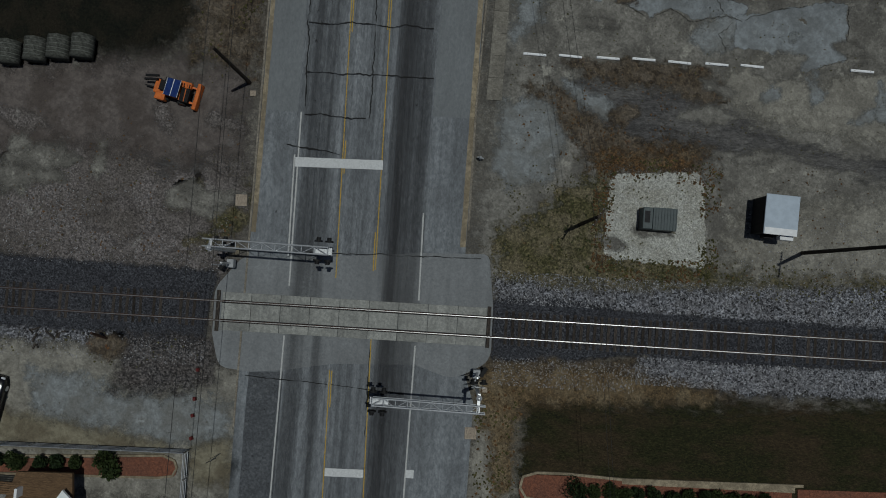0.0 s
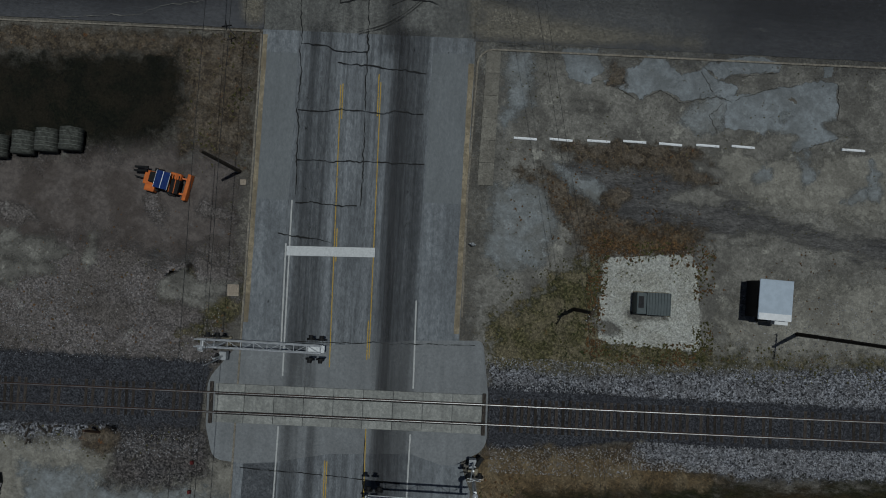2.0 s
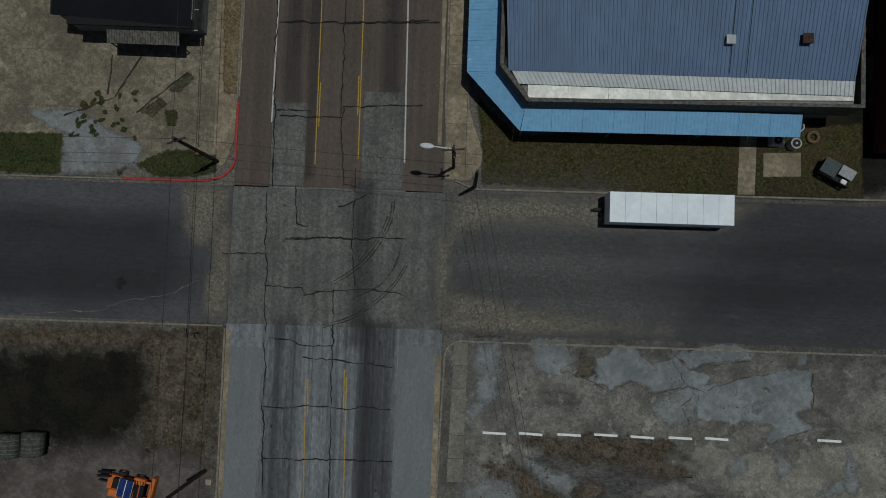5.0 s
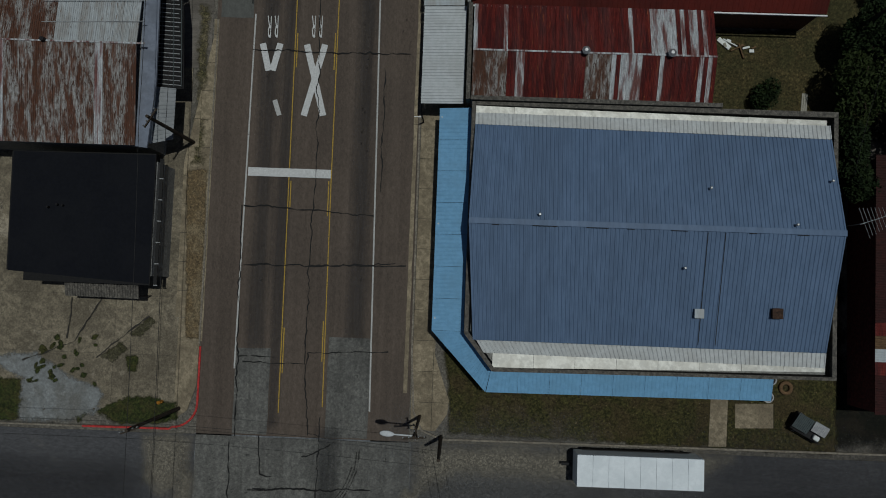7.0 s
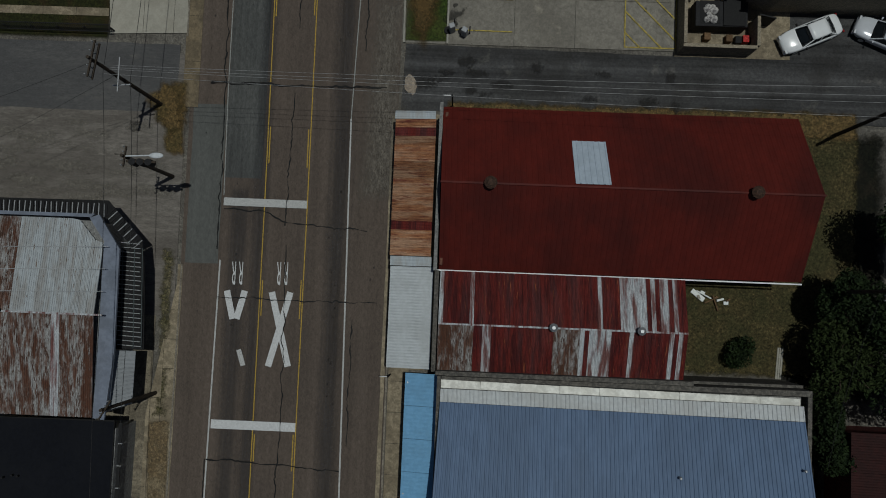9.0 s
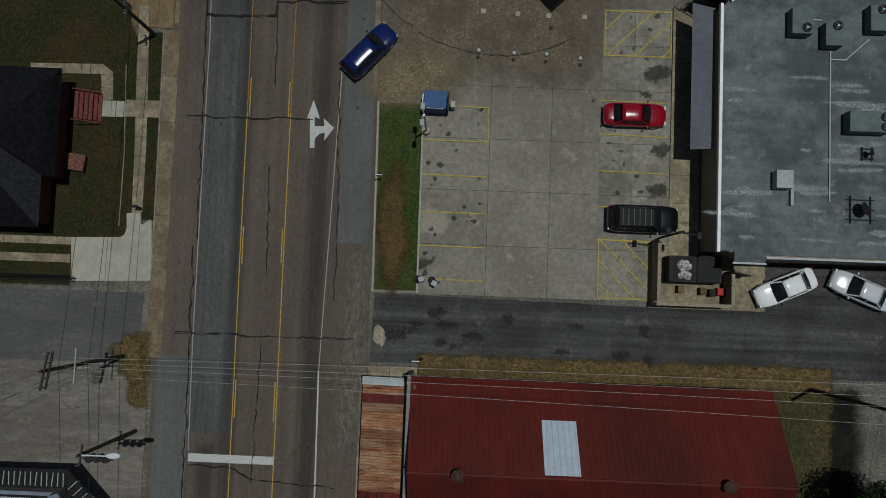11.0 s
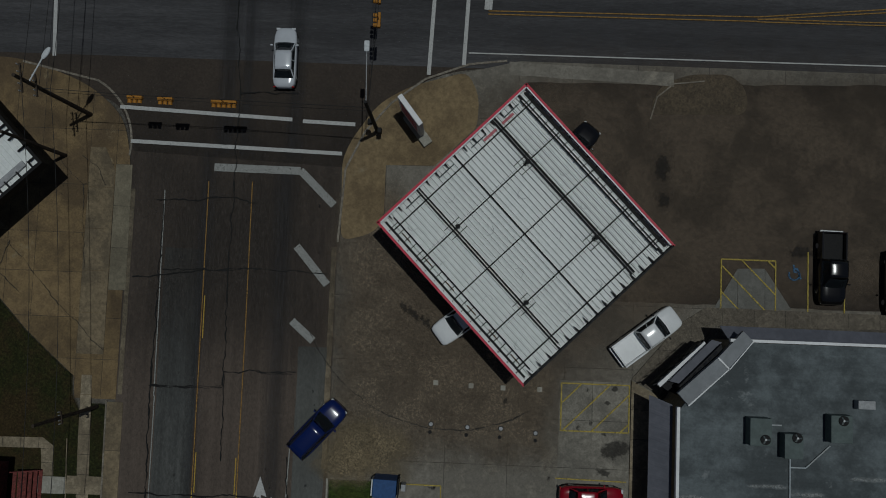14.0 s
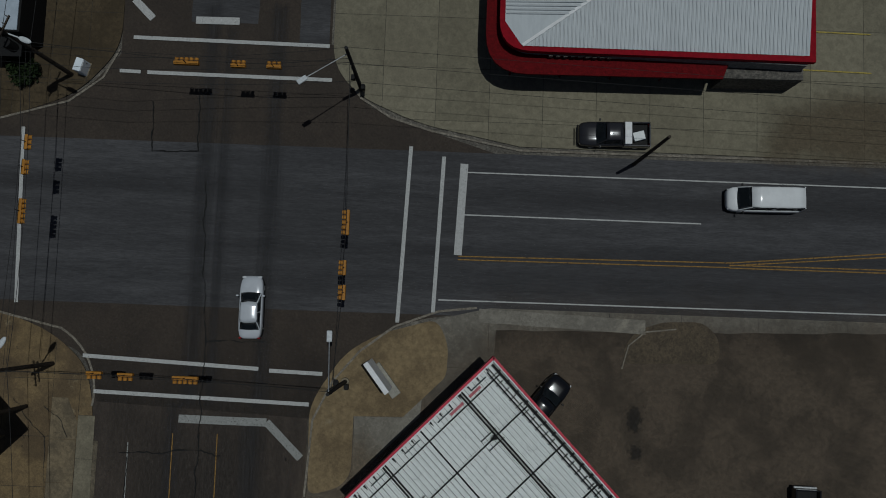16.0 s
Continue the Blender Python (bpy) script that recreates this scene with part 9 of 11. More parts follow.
def tufts(name, material, label, zones, seed):
    """Small dry tufts, thick where the noise is high; zones: (count, x0, x1, y0, y1, size)."""
    rt, vs, fs = random.Random(seed), [], []
    for count, x0, x1, y0, y1, size in zones:
        for _ in range(count):
            px, py = rt.uniform(x0, x1), rt.uniform(y0, y1)
            if noise.noise(Vector((px * 0.45, py * 0.45, seed))) + 0.4 * noise.noise(Vector((px * 1.5, py * 1.5, seed))) < rt.uniform(-0.25, 0.4):
                continue
            s0, i0, n = size * rt.uniform(0.4, 1.5), len(vs), 6
            for k in range(n):
                a = k / n * math.tau
                q = s0 * rt.uniform(0.5, 1.2)
                vs.append((px + q * math.cos(a), py + q * math.sin(a), 0.04))
            vs.append((px, py, 0.05 + s0 * 0.7))
            fs.extend((i0 + k, i0 + (k + 1) % n, i0 + n) for k in range(n))
    me = bpy.data.meshes.new(name)
    me.from_pydata(vs, [], fs)
    me.materials.append(material)
    tagged(new(name, me), label, "weeds", kind="stuff")


SLAB_RING = [(420, 18.4, 20.0, 24.2, 32.8, 0.085), (420, 26.7, 28.3, 24.2, 32.8, 0.085), (420, 19.0, 27.8, 31.4, 33.2, 0.085), (420, 19.0, 27.8, 23.6, 25.4, 0.085), (220, 19.6, 27.2, 24.8, 32.2, 0.06)]
tufts("weed_tufts", M_TUFT, "dry olive weed tufts in the grit", SLAB_RING + [(900, 10.8, 20, 22.5, 33, 0.065), (900, 20, 50, 22.6, 25.5, 0.075), (900, 11, 46, 33, 47.5, 0.05), (900, -34, -9, 22.4, 36, 0.055), (500, -14, -8.6, 36, 48, 0.08), (300, -34, -11, 14, 16.5, 0.08), (400, 10.4, 14, 5, 14.5, 0.1)], 3)
tufts("rusty_tufts", M_TUFT_RUST, "rust-brown dead tufts in the grit", SLAB_RING[:4] + [(700, 12, 27, 33, 40, 0.07), (500, 27, 48, 24, 34, 0.06), (500, -30, -9, 23, 34, 0.08), (300, 10.4, 14, 5, 14.5, 0.1)], 8)


def crossing_signal(name, x_mast, y_mast, x_tip, y_truss, side):
    """A cantilever signal: a mast, a white lattice arm and black lights; side: 1 or -1, where the arm points along x."""
    s = thing(name, x_mast, y_mast, label="aluminium railway signal with a lattice arm over the lane", category="railway signal", group="railway crossing signals")
    z0, z1 = 5.55, 6.15
    ly, hw = y_truss - y_mast, 0.26
    L = x_tip - x_mast
    for dy in (-hw, hw):
        for z in (z0, z1):
            part("chord", atube((-0.5 * side, ly + dy, z), (L, ly + dy, z), 0.055, seg=8), M_ALU, s)
    n = 9
    for k in range(n + 1):
        xx = L * k / n
        part("strut", atube((xx, ly - hw, z1), (xx, ly + hw, z1), 0.03, seg=6), M_ALU, s)
        part("strut", atube((xx, ly + hw, z0), (xx, ly + hw, z1), 0.03, seg=6), M_ALU, s)
        part("strut", atube((xx, ly - hw, z0), (xx, ly - hw, z1), 0.03, seg=6), M_ALU, s)
        if k < n:
            a, b2 = (-hw, hw) if k % 2 else (hw, -hw)
            part("diagonal", atube((xx, ly + a, z1), (L * (k + 1) / n, ly + b2, z1), 0.025, seg=6), M_ALU, s)
            part("diagonal", atube((xx, ly + hw, z0), (L * (k + 1) / n, ly + hw, z1), 0.025, seg=6), M_ALU, s)
    mast = part("mast", atube((0, 0, 0), (0, 0, 6.3), 0.17, 0.14, 14), M_ALU, s, "round aluminium mast")
    part("cap", atube((0, 0, 6.3), (0, 0, 6.4), 0.2, 0.05, 14), M_ALU, mast)
    part("bracket", abox(0, ly / 2, 5.85, 0.2, abs(ly) + 0.5, 0.16), M_ALU, s)
    part("base", box(bmesh.new(), 0, 0, 0.12, 0.8, 0.8, 0.26, bevel=0.04), M_CONC_GREY, s, "concrete base")
    for lx, dy in ((L, 0.62), (L, -0.62), (L - 0.75 * side, 0.62), (L - 0.75 * side, -0.62), (0.35 * side, 0.6), (-0.35 * side, 0.6)):
        z = 5.75 if abs(lx) > 1 else 3.6
        yy = ly + dy if abs(lx) > 1 else dy
        lt = part("light", atube((lx, yy, z), (lx, yy + (0.12 if dy > 0 else -0.12), z), 0.3, 0.3, 18), M_BLACK, s, "round black flasher with hood")
        part("hood", atube((lx, yy, z + 0.05), (lx, yy + (0.34 if dy > 0 else -0.34), z + 0.05), 0.17, 0.16, 14), M_BLACK, lt)
    part("walkway", abox(L - 0.45 * side, ly, z0 - 0.05, 1.3, 0.5, 0.04), M_GALV, s)
    # gate mechanism at the foot
    box_ = part("gate_box", box(bmesh.new(), 0.1 * side, -1.0 * (1 if ly > 0 else -1), 1.0, 0.55, 0.65, 0.7, bevel=0.04), M_GREYBOX, s, "grey gate motor box")
    part("gate_post", atube((0.1 * side, -1.0 * (1 if ly > 0 else -1), 0), (0.1 * side, -1.0 * (1 if ly > 0 else -1), 3.4), 0.08), M_ALU, box_)
    part("counterweight", box(bmesh.new(), -0.4 * side, -1.2 * (1 if ly > 0 else -1), 1.4, 0.3, 0.8, 0.3, rz=-30, bevel=0.03), M_BLACK, box_)
    part("gate_arm", abox(0.2 * side, -1.15 * (1 if ly > 0 else -1), 3.9, 0.08, 0.05, 4.6, ry=4 * side), M_WHITEPAINT, box_, "raised white gate arm")
    part("crossbuck", abox(0, 0.3, 3.2, 1.2, 0.03, 0.2, ry=45), M_WHITEPAINT, s, "white crossbuck board")
    part("crossbuck", abox(0, 0.33, 3.2, 1.2, 0.03, 0.2, ry=-45), M_WHITEPAINT, s, "white crossbuck board")
    return s


crossing_signal("crossing_signal", -9.3, 23.6, -0.95, 23.95, 1)
crossing_signal("crossing_signal", 10.35, 14.6, 2.95, 13.75, -1)

# hay bales
def hay_bale(x, y, rz):
    e = thing("hay_bale", x, y, 0.0, rz, "grey weathered round hay bale on dark grass", "hay bale", "row of hay bales")
    bm = bmesh.new()
    bmesh.ops.create_cone(bm, cap_ends=True, segments=28, radius1=0.86, radius2=0.86, depth=1.75, matrix=pose(0, 0, 0.84, 90, 0, 0))
    bmesh.ops.subdivide_edges(bm, edges=[ed for ed in bm.edges if abs(ed.verts[0].co.y - ed.verts[1].co.y) > 1], cuts=8)
    for v in bm.verts:
        k = noise.noise(v.co * 2.1 + Vector((x, y, 0))) * 0.06
        c = Vector((0, v.co.y, 0.84))
        v.co += (v.co - c).normalized() * k if (v.co - c).length > 0.1 else Vector()
        v.co.z = max(v.co.z, 0.0)
        if abs(v.co.y) > 0.8:
            v.co.y += 0.05 * noise.noise(v.co * 3)
    part("hay_roll", bm, M_HAY, e, smooth=True)
    for yy in (-0.5, -0.2, 0.15, 0.5):
        bm = bmesh.new()
        bmesh.ops.create_cone(bm, cap_ends=False, segments=28, radius1=0.885, radius2=0.885, depth=0.05, matrix=pose(0, yy, 0.84, 90, 0, 0))
        part("twine_band", bm, M_HAYBAND, e, "grey twine band")
    return e


for x, y in ((-28.1, 37.8), (-26.05, 38.15), (-24.25, 38.45), (-22.35, 38.65)):
    hay_bale(x, y, -1)

# orange machine with solar panels
e = thing("work_machine", -14.9, 35.75, 0, -12, "orange work machine with a blue solar panel and bucket", "machine")
part("chassis", box(bmesh.new(), -0.2, 0, 0.55, 2.8, 1.1, 0.5, bevel=0.08), M_ORANGE, e)
part("side_box", box(bmesh.new(), -0.9, -0.75, 0.6, 0.8, 0.55, 0.7, bevel=0.06), M_ORANGE, e)
part("hood", box(bmesh.new(), 0.9, 0.62, 0.85, 0.9, 0.5, 0.5, bevel=0.08), M_ORANGE, e)
part("engine", box(bmesh.new(), 1.05, -0.2, 0.9, 0.7, 1.1, 0.5, bevel=0.05), M_BLACK, e)
part("engine", box(bmesh.new(), -0.75, 0.1, 0.95, 0.6, 0.8, 0.5, bevel=0.05), M_BLACK, e)
for k in range(4):
    part("hose", atube((0.7 + 0.2 * k, -0.7, 1.15), (0.6 + 0.22 * k, 0.7, 1.2), 0.035), M_BLACK if k % 2 else M_ORANGE, e)
part("bucket", box(bmesh.new(), 1.85, 0, 0.45, 0.32, 2.1, 0.75, bevel=0.08), M_ORANGE, e, "orange steel bucket")
for y in (-0.6, 0.6):
    part("bucket_arm", abox(1.3, y, 0.7, 1.0, 0.14, 0.16, ry=10), M_ORANGE, e)
pan = part("solar_panel", abox(0.15, 0.05, 1.55, 1.15, 1.35, 0.05, ry=-6), M_SOLAR, e, "blue solar panel in two halves")
part("frame", abox(0.15, 0.05, 1.59, 0.05, 1.35, 0.02, ry=-6), M_WHITEPAINT, pan)
for x in (-1.12, 0.02):
    part("frame", abox(x + 0.7, 0.05, 1.55 + (x + 0.55) * 0.105, 0.03, 1.38, 0.07), M_ALU, pan)
part("panel_post", atube((0.15, 0.05, 0.7), (0.15, 0.05, 1.52), 0.06), M_BLACK, pan)
for y in (0.45, 0.75):
    part("boom", abox(-1.9, y - 0.1, 0.9, 1.1, 0.16, 0.18, rz=12, ry=-8), M_BLACK, e, "black hydraulic boom")
part("tow_bar", abox(-1.9, -0.15, 0.5, 1.0, 0.1, 0.1), M_BLACK, e)
for x in (-0.7, 0.7):
    for y in (-0.75, 0.75):
        w = part("wheel", atube((x, y - 0.13, 0.36), (x, y + 0.13, 0.36), 0.36, seg=18), M_RUBBER, e)
        part("rim", atube((x, y - 0.14, 0.36), (x, y + 0.14, 0.36), 0.18, seg=12), M_ORANGE, w)

# wheel stops along the vacant lot
stop = thing("wheel_stop", 0, -500, 0, 0, "white-painted concrete wheel stop on the ground", "wheel stop", "row of wheel stops")
bm = prism(bmesh.new(), [(-0.9, -0.09), (0.9, -0.09), (0.9, 0.09), (-0.9, 0.09)], 0, 0.13)
bmesh.ops.bevel(bm, geom=[ed for ed in bm.edges if ed.verts[0].co.z > 0.1 and ed.verts[1].co.z > 0.1], offset=0.035, segments=2, affect="EDGES")
part("block", bm, M_WHITEPAINT, stop)
for x in (-0.6, 0.6):
    part("pin", atube((x, 0, 0.12), (x, 0, 0.145), 0.025), M_RUSTSTEEL, stop)
for k, (x, y, r) in enumerate(((13.05, 40.75, -1), (15.85, 40.8, -2), (18.8, 40.85, -1), (21.6, 40.95, -1), (24.4, 40.9, -2), (27.3, 40.95, -1), (30.05, 41.0, -2), (38.6, 41.2, -1))):
    m = pose(x, y, 0.045, 0, 0, r)
    if k == 7:
        stop.matrix_basis = m
    else:
        copy_thing(stop, m)

# metal boxes in the lot
e = thing("metal_cabin", 31.9, 29.2, 0, -2, "pale blue-white metal equipment cabin on grit", "cabin")
# dark body colour stands in for the shadow on the cabin's left wall
part("body", box(bmesh.new(), 0, 0, 1.3, 2.3, 2.75, 2.6, bevel=0.03), M_DARKMETAL, e)
part("roof", box(bmesh.new(), 0, 0, 2.65, 2.5, 3.0, 0.12, bevel=0.04), M_ROOFPALE, e, "pale blue-white roof")
part("roof_strip", abox(0, -1.25, 2.73, 2.4, 0.5, 0.03), M_WHITEPAINT, e)
part("vent", box(bmesh.new(), 0.7, -1.62, 1.9, 1.0, 0.35, 0.7, bevel=0.03), M_WHITEPAINT, e)
part("vent", box(bmesh.new(), -0.3, -1.55, 1.0, 0.7, 0.3, 0.7, bevel=0.03), M_BLACK, e)
part("door", abox(-1.17, -0.2, 1.2, 0.04, 0.95, 2.0), M_DARKMETAL, e)
e = thing("generator_box", 23.35, 28.4, 0, 0, "grey ribbed metal equipment box on a pale pad", "equipment box")
part("base", box(bmesh.new(), 0, 0, 0.1, 2.7, 1.8, 0.2, bevel=0.02), M_CONC_GREY, e)
part("body", ribbed(bmesh.new(), (-0.55, -0.85, 1.35), (1.25, -0.85, 1.35), (1.25, 0.85, 1.35), (-0.55, 0.85, 1.35), 0.22, 0.04, 1.2), M_GREENBOX, e)
part("cabinet", box(bmesh.new(), -0.95, 0, 0.75, 0.75, 1.65, 1.2, bevel=0.05), M_GREENBOX, e)
part("louvre", abox(-1.0, 0.1, 1.36, 0.4, 0.9, 0.02), M_DARKMETAL, e)

# small ground things near the crossing
for x, y, s in ((-9.1, 27.6, 0.9), (10.15, 10.9, 0.9), (-8.9, 36.1, 0.45), (11.0, 14.3, 0.4)):
    e = thing("utility_cover", x, y, 0.03, 2, "small square tan concrete utility cover in the verge", "utility cover")
    part("lid", box(bmesh.new(), 0, 0, 0.04, s, s, 0.1, bevel=0.015), M_LID, e)
    part("handle", atube((-0.08, 0, 0.095), (0.08, 0, 0.095), 0.012), M_RUSTSTEEL, e)
for k in range(4):
    x, y = ((-11.35, 14.15), (-11.4, 11.9), (-11.45, 10.6), (-11.4, 8.85))[k]
    e = thing("red_marker", x, y, 0.04, 10 * k, "small red marker block on the lot", "marker", "row of red markers")
    part("block", box(bmesh.new(), 0, 0, 0.12, 0.24, 0.26, 0.24, bevel=0.03), M_REDSHED2, e)
    part("foot", abox(0, 0, 0.01, 0.3, 0.3, 0.03), M_RUSTSTEEL, e)
e = thing("rusty_post", -18.6, 16.0, 0, 0, "rusty steel post standing in rust-stained gravel", "post")
part("post", atube((0, 0, 0), (-0.25, 0.6, 2.4), 0.1), M_RUSTSTEEL, e)
part("base", box(bmesh.new(), 0.25, -0.2, 0.1, 0.9, 0.7, 0.16, bevel=0.03), M_RUSTSTEEL, e)
soft_area("rust_stain", blob(-18.6, 15.4, 1.6, 1.0), ZS, M_LITTER, "rusty stain on gravel", "stain", 0.6)
for k in range(9):
    a = random.Random(k).uniform
    e = thing("scrap_timber", -23.6 + a(-1.5, 1.6), 15.6 + a(-0.8, 0.8), 0.05, a(0, 180), "broken dark timber scrap on the ground", "scrap", "scattered scrap")
    part("board", box(bmesh.new(), 0, 0, 0.06, a(0.3, 1.0), 0.13, 0.1, bevel=0.01), M_TIE, e)



# ---- vehicles ----
def loft(bm, rings):
    rows = [[bm.verts.new(p) for p in ring] for ring in rings]
    n = len(rows[0])
    for a, b in zip(rows, rows[1:]):
        for k in range(n):
            bm.faces.new((a[k], a[(k + 1) % n], b[(k + 1) % n], b[k]))
    bm.faces.new(rows[0][::-1])
    bm.faces.new(rows[-1])
    bmesh.ops.recalc_face_normals(bm, faces=bm.faces)
    return bm


def body_ring(x, hw, zt, crown=0.035):
    return [(x, -hw * 0.9, 0.26), (x, -hw, 0.45), (x, -hw, zt - 0.2), (x, -hw * 0.965, zt - 0.07), (x, -hw * 0.87, zt), (x, -hw * 0.4, zt + crown), (x, hw * 0.4, zt + crown), (x, hw * 0.87, zt),
            (x, hw * 0.965, zt - 0.07), (x, hw, zt - 0.2), (x, hw, 0.45), (x, hw * 0.9, 0.26)]


SHAPES = {
    "sedan": dict(size=(4.85, 1.82, 1.45), body=((-0.5, 0.46, 0.72), (-0.493, 0.64, 0.84), (-0.472, 0.8, 0.93), (-0.43, 0.92, 0.97), (-0.33, 0.985, 0.99), (-0.2, 1, 0.99), (0, 1, 0.96), (0.24, 0.99, 0.94), (0.34, 0.965, 0.89), (0.42, 0.89, 0.81), (0.47, 0.76, 0.73), (0.493, 0.58, 0.64), (0.5, 0.42, 0.55)),
                  cab=(-0.37, 0.23, -0.235, 0.075), belt=0.95),
    "suv": dict(size=(4.95, 1.92, 1.78), body=((-0.5, 0.6, 0.8), (-0.493, 0.76, 0.96), (-0.47, 0.89, 1.06), (-0.41, 0.97, 1.1), (-0.3, 1, 1.1), (0, 1, 1.08), (0.24, 0.99, 1.06), (0.36, 0.965, 1.01), (0.44, 0.89, 0.93), (0.48, 0.76, 0.82), (0.495, 0.62, 0.72), (0.5, 0.5, 0.6)),
                cab=(-0.48, 0.23, -0.44, 0.09), belt=1.07),
    "pickup": dict(size=(5.6, 1.96, 1.85), body=((-0.12, 1, 1.1), (0.1, 1, 1.1), (0.22, 1, 1.1), (0.36, 0.98, 1.06), (0.44, 0.93, 1.0), (0.482, 0.83, 0.9), (0.496, 0.7, 0.78), (0.5, 0.58, 0.6)),
                   cab=(-0.12, 0.26, -0.09, 0.14), belt=1.08),
    "van": dict(size=(5.7, 2.0, 2.05), body=((-0.5, 0.8, 0.9), (-0.493, 0.92, 1.12), (-0.46, 0.985, 1.15), (-0.3, 1, 1.15), (0.1, 1, 1.15), (0.32, 0.985, 1.1), (0.42, 0.93, 1.02), (0.475, 0.81, 0.9), (0.495, 0.66, 0.78), (0.5, 0.54, 0.65)),
                cab=(-0.495, 0.36, -0.48, 0.24), belt=1.13),
}


def vehicle(name, kind, x, y, rz, paint, label, category, group="", dark_bed=True, scale=1.0):
    s = SHAPES[kind]
    L, Wd, H = (v * scale for v in s["size"])
    hw = Wd / 2
    e = thing(name, x, y, TOP, rz, label, category, group)
    bm = loft(bmesh.new(), [body_ring(f * L, w * hw, z * scale) for f, w, z in s["body"]])
    part("body", bm, paint, e, smooth=True)
    # added black skirt: paints the dark outline that shade gives the lower sides
    sill = [[(f * L, sy * w * hw * 1.015, z) for sy, z in ((-1, 0.2), (-1, 0.44), (1, 0.44), (1, 0.2))] for f, w, z in s["body"]]
    part("sill_trim", loft(bmesh.new(), sill), M_BLACK, e, "black skirt added as the shaded lower outline")
    c0, c1, r0, r1 = (v * L for v in s["cab"])
    zb, zr = s["belt"] * scale - 0.03, H
    bw, rw = hw * 0.9, hw * (0.8 if kind == "van" else 0.7)

    def pane(nm, a, b, c, d, bulge):
        bm = bmesh.new()
        rows = []
        a, b, c, d = map(Vector, (a, b, c, d))
        mid = (a + b + c + d) / 4
        out = (mid - Vector((0, 0, zb - 0.5))).normalized()
        for i in range(5):
            u = i / 4
            rows.append([bm.verts.new(a.lerp(b, v / 6).lerp(d.lerp(c, v / 6), u) + Vector((bulge[0], 0, bulge[1])) * (1 - (v / 3 - 1) ** 2)) for v in range(7)])
        for p, q in zip(rows, rows[1:]):
            for k in range(6):
                bm.faces.new((p[k], p[k + 1], q[k + 1], q[k]))
        bmesh.ops.solidify(bm, geom=bm.faces[:], thickness=0.02)
        bmesh.ops.recalc_face_normals(bm, faces=bm.faces)
        return part(nm, bm, M_GLASS, e, smooth=True)

    pane("windshield", (c1, -bw, zb), (c1, bw, zb), (r1, rw, zr - 0.05), (r1, -rw, zr - 0.05), (0.1, 0.02))
    pane("rear_window", (c0, -bw, zb), (c0, bw, zb), (r0, rw, zr - 0.05), (r0, -rw, zr - 0.05), (-0.06, 0.02))
    for sd in (-1, 1):
        pane("side_window", (c0 + 0.1, sd * bw, zb), (c1 - 0.1, sd * bw, zb), (r1, sd * rw, zr - 0.06), (r0, sd * rw, zr - 0.06), (0, 0))
        for xa, xb in ((c1, r1), (c0, r0)):
            part("pillar", atube((xa, sd * bw * 0.99, zb), (xb, sd * rw, zr - 0.04), 0.045, seg=8), paint, e)
        part("pillar", atube(((c0 + c1) / 2, sd * bw, zb), ((r0 + r1) / 2, sd * rw, zr - 0.04), 0.035, seg=8), paint, e)
        mx = c1 - 0.12 * L * 0.4
        part("mirror", box(bmesh.new(), mx, sd * (hw + 0.1), zb + 0.12, 0.12, 0.2, 0.15, bevel=0.03), paint if paint is not P_WHITE else M_BLACK, e)
        part("headlight", box(bmesh.new(), L * 0.475, sd * hw * 0.66, 0.68 * scale, 0.16, 0.32, 0.14, bevel=0.03), M_HEADLIGHT, e)
        part("tail_light", box(bmesh.new(), -L * 0.488, sd * hw * 0.8, 0.8 * scale, 0.1, 0.2, 0.2, bevel=0.03), M_TAILLIGHT, e)
    bm = bmesh.new()
    rows = []
    for i in range(6):
        u = i / 5
        xx = r0 + (r1 - r0) * u
        w = rw * (0.97 if i in (0, 5) else 1.02)
        zc = zr + (0.02 if i in (0, 5) else 0.045)
        rows.append([(xx, -w, zr - 0.08), (xx, -w, zr - 0.03), (xx, -w * 0.85, zc - 0.02), (xx, 0, zc + 0.01), (xx, w * 0.85, zc - 0.02), (xx, w, zr - 0.03), (xx, w, zr - 0.08)])
    part("roof", loft(bm, rows), paint, e, smooth=True)
    if kind == "suv":
        for sd in (-1, 1):
            part("roof_rail", atube((r0 + 0.2, sd * rw * 0.9, zr + 0.07), (r1 - 0.3, sd * rw * 0.9, zr + 0.07), 0.025), M_DARKMETAL, e)
    if kind == "pickup":
        b0, b1 = -L * 0.5, -L * 0.125
        bl = b1 - b0
        inner = M_BLACK if dark_bed else paint
        part("bed_floor", abox((b0 + b1) / 2, 0, 0.66, bl, Wd * 0.9, 0.08), inner, e)
        for sd in (-1, 1):
            part("bed_side", box(bmesh.new(), (b0 + b1) / 2, sd * hw * 0.93, 0.76, bl, 0.13, 0.72, bevel=0.04), paint, e)
        part("tailgate", box(bmesh.new(), b0 + 0.05, 0, 0.78, 0.1, Wd * 0.84, 0.66, bevel=0.03), paint, e)
        part("bulkhead", abox(b1 + 0.03, 0, 0.8, 0.06, Wd * 0.88, 0.6), paint, e)
        part("rear_bumper", box(bmesh.new(), b0 - 0.08, 0, 0.5, 0.16, Wd * 0.92, 0.2, bevel=0.04), M_GALV, e)
    for fx in (-0.31, 0.31):
        for sd in (-1, 1):
            w = part("wheel", atube((fx * L, sd * (hw - 0.24), 0.34), (fx * L, sd * (hw - 0.01), 0.34), 0.34 * scale, seg=20), M_RUBBER, e)
            part("rim", atube((fx * L, sd * (hw - 0.1), 0.34), (fx * L, sd * (hw + 0.0), 0.34), 0.21, seg=12), M_ALU, w)
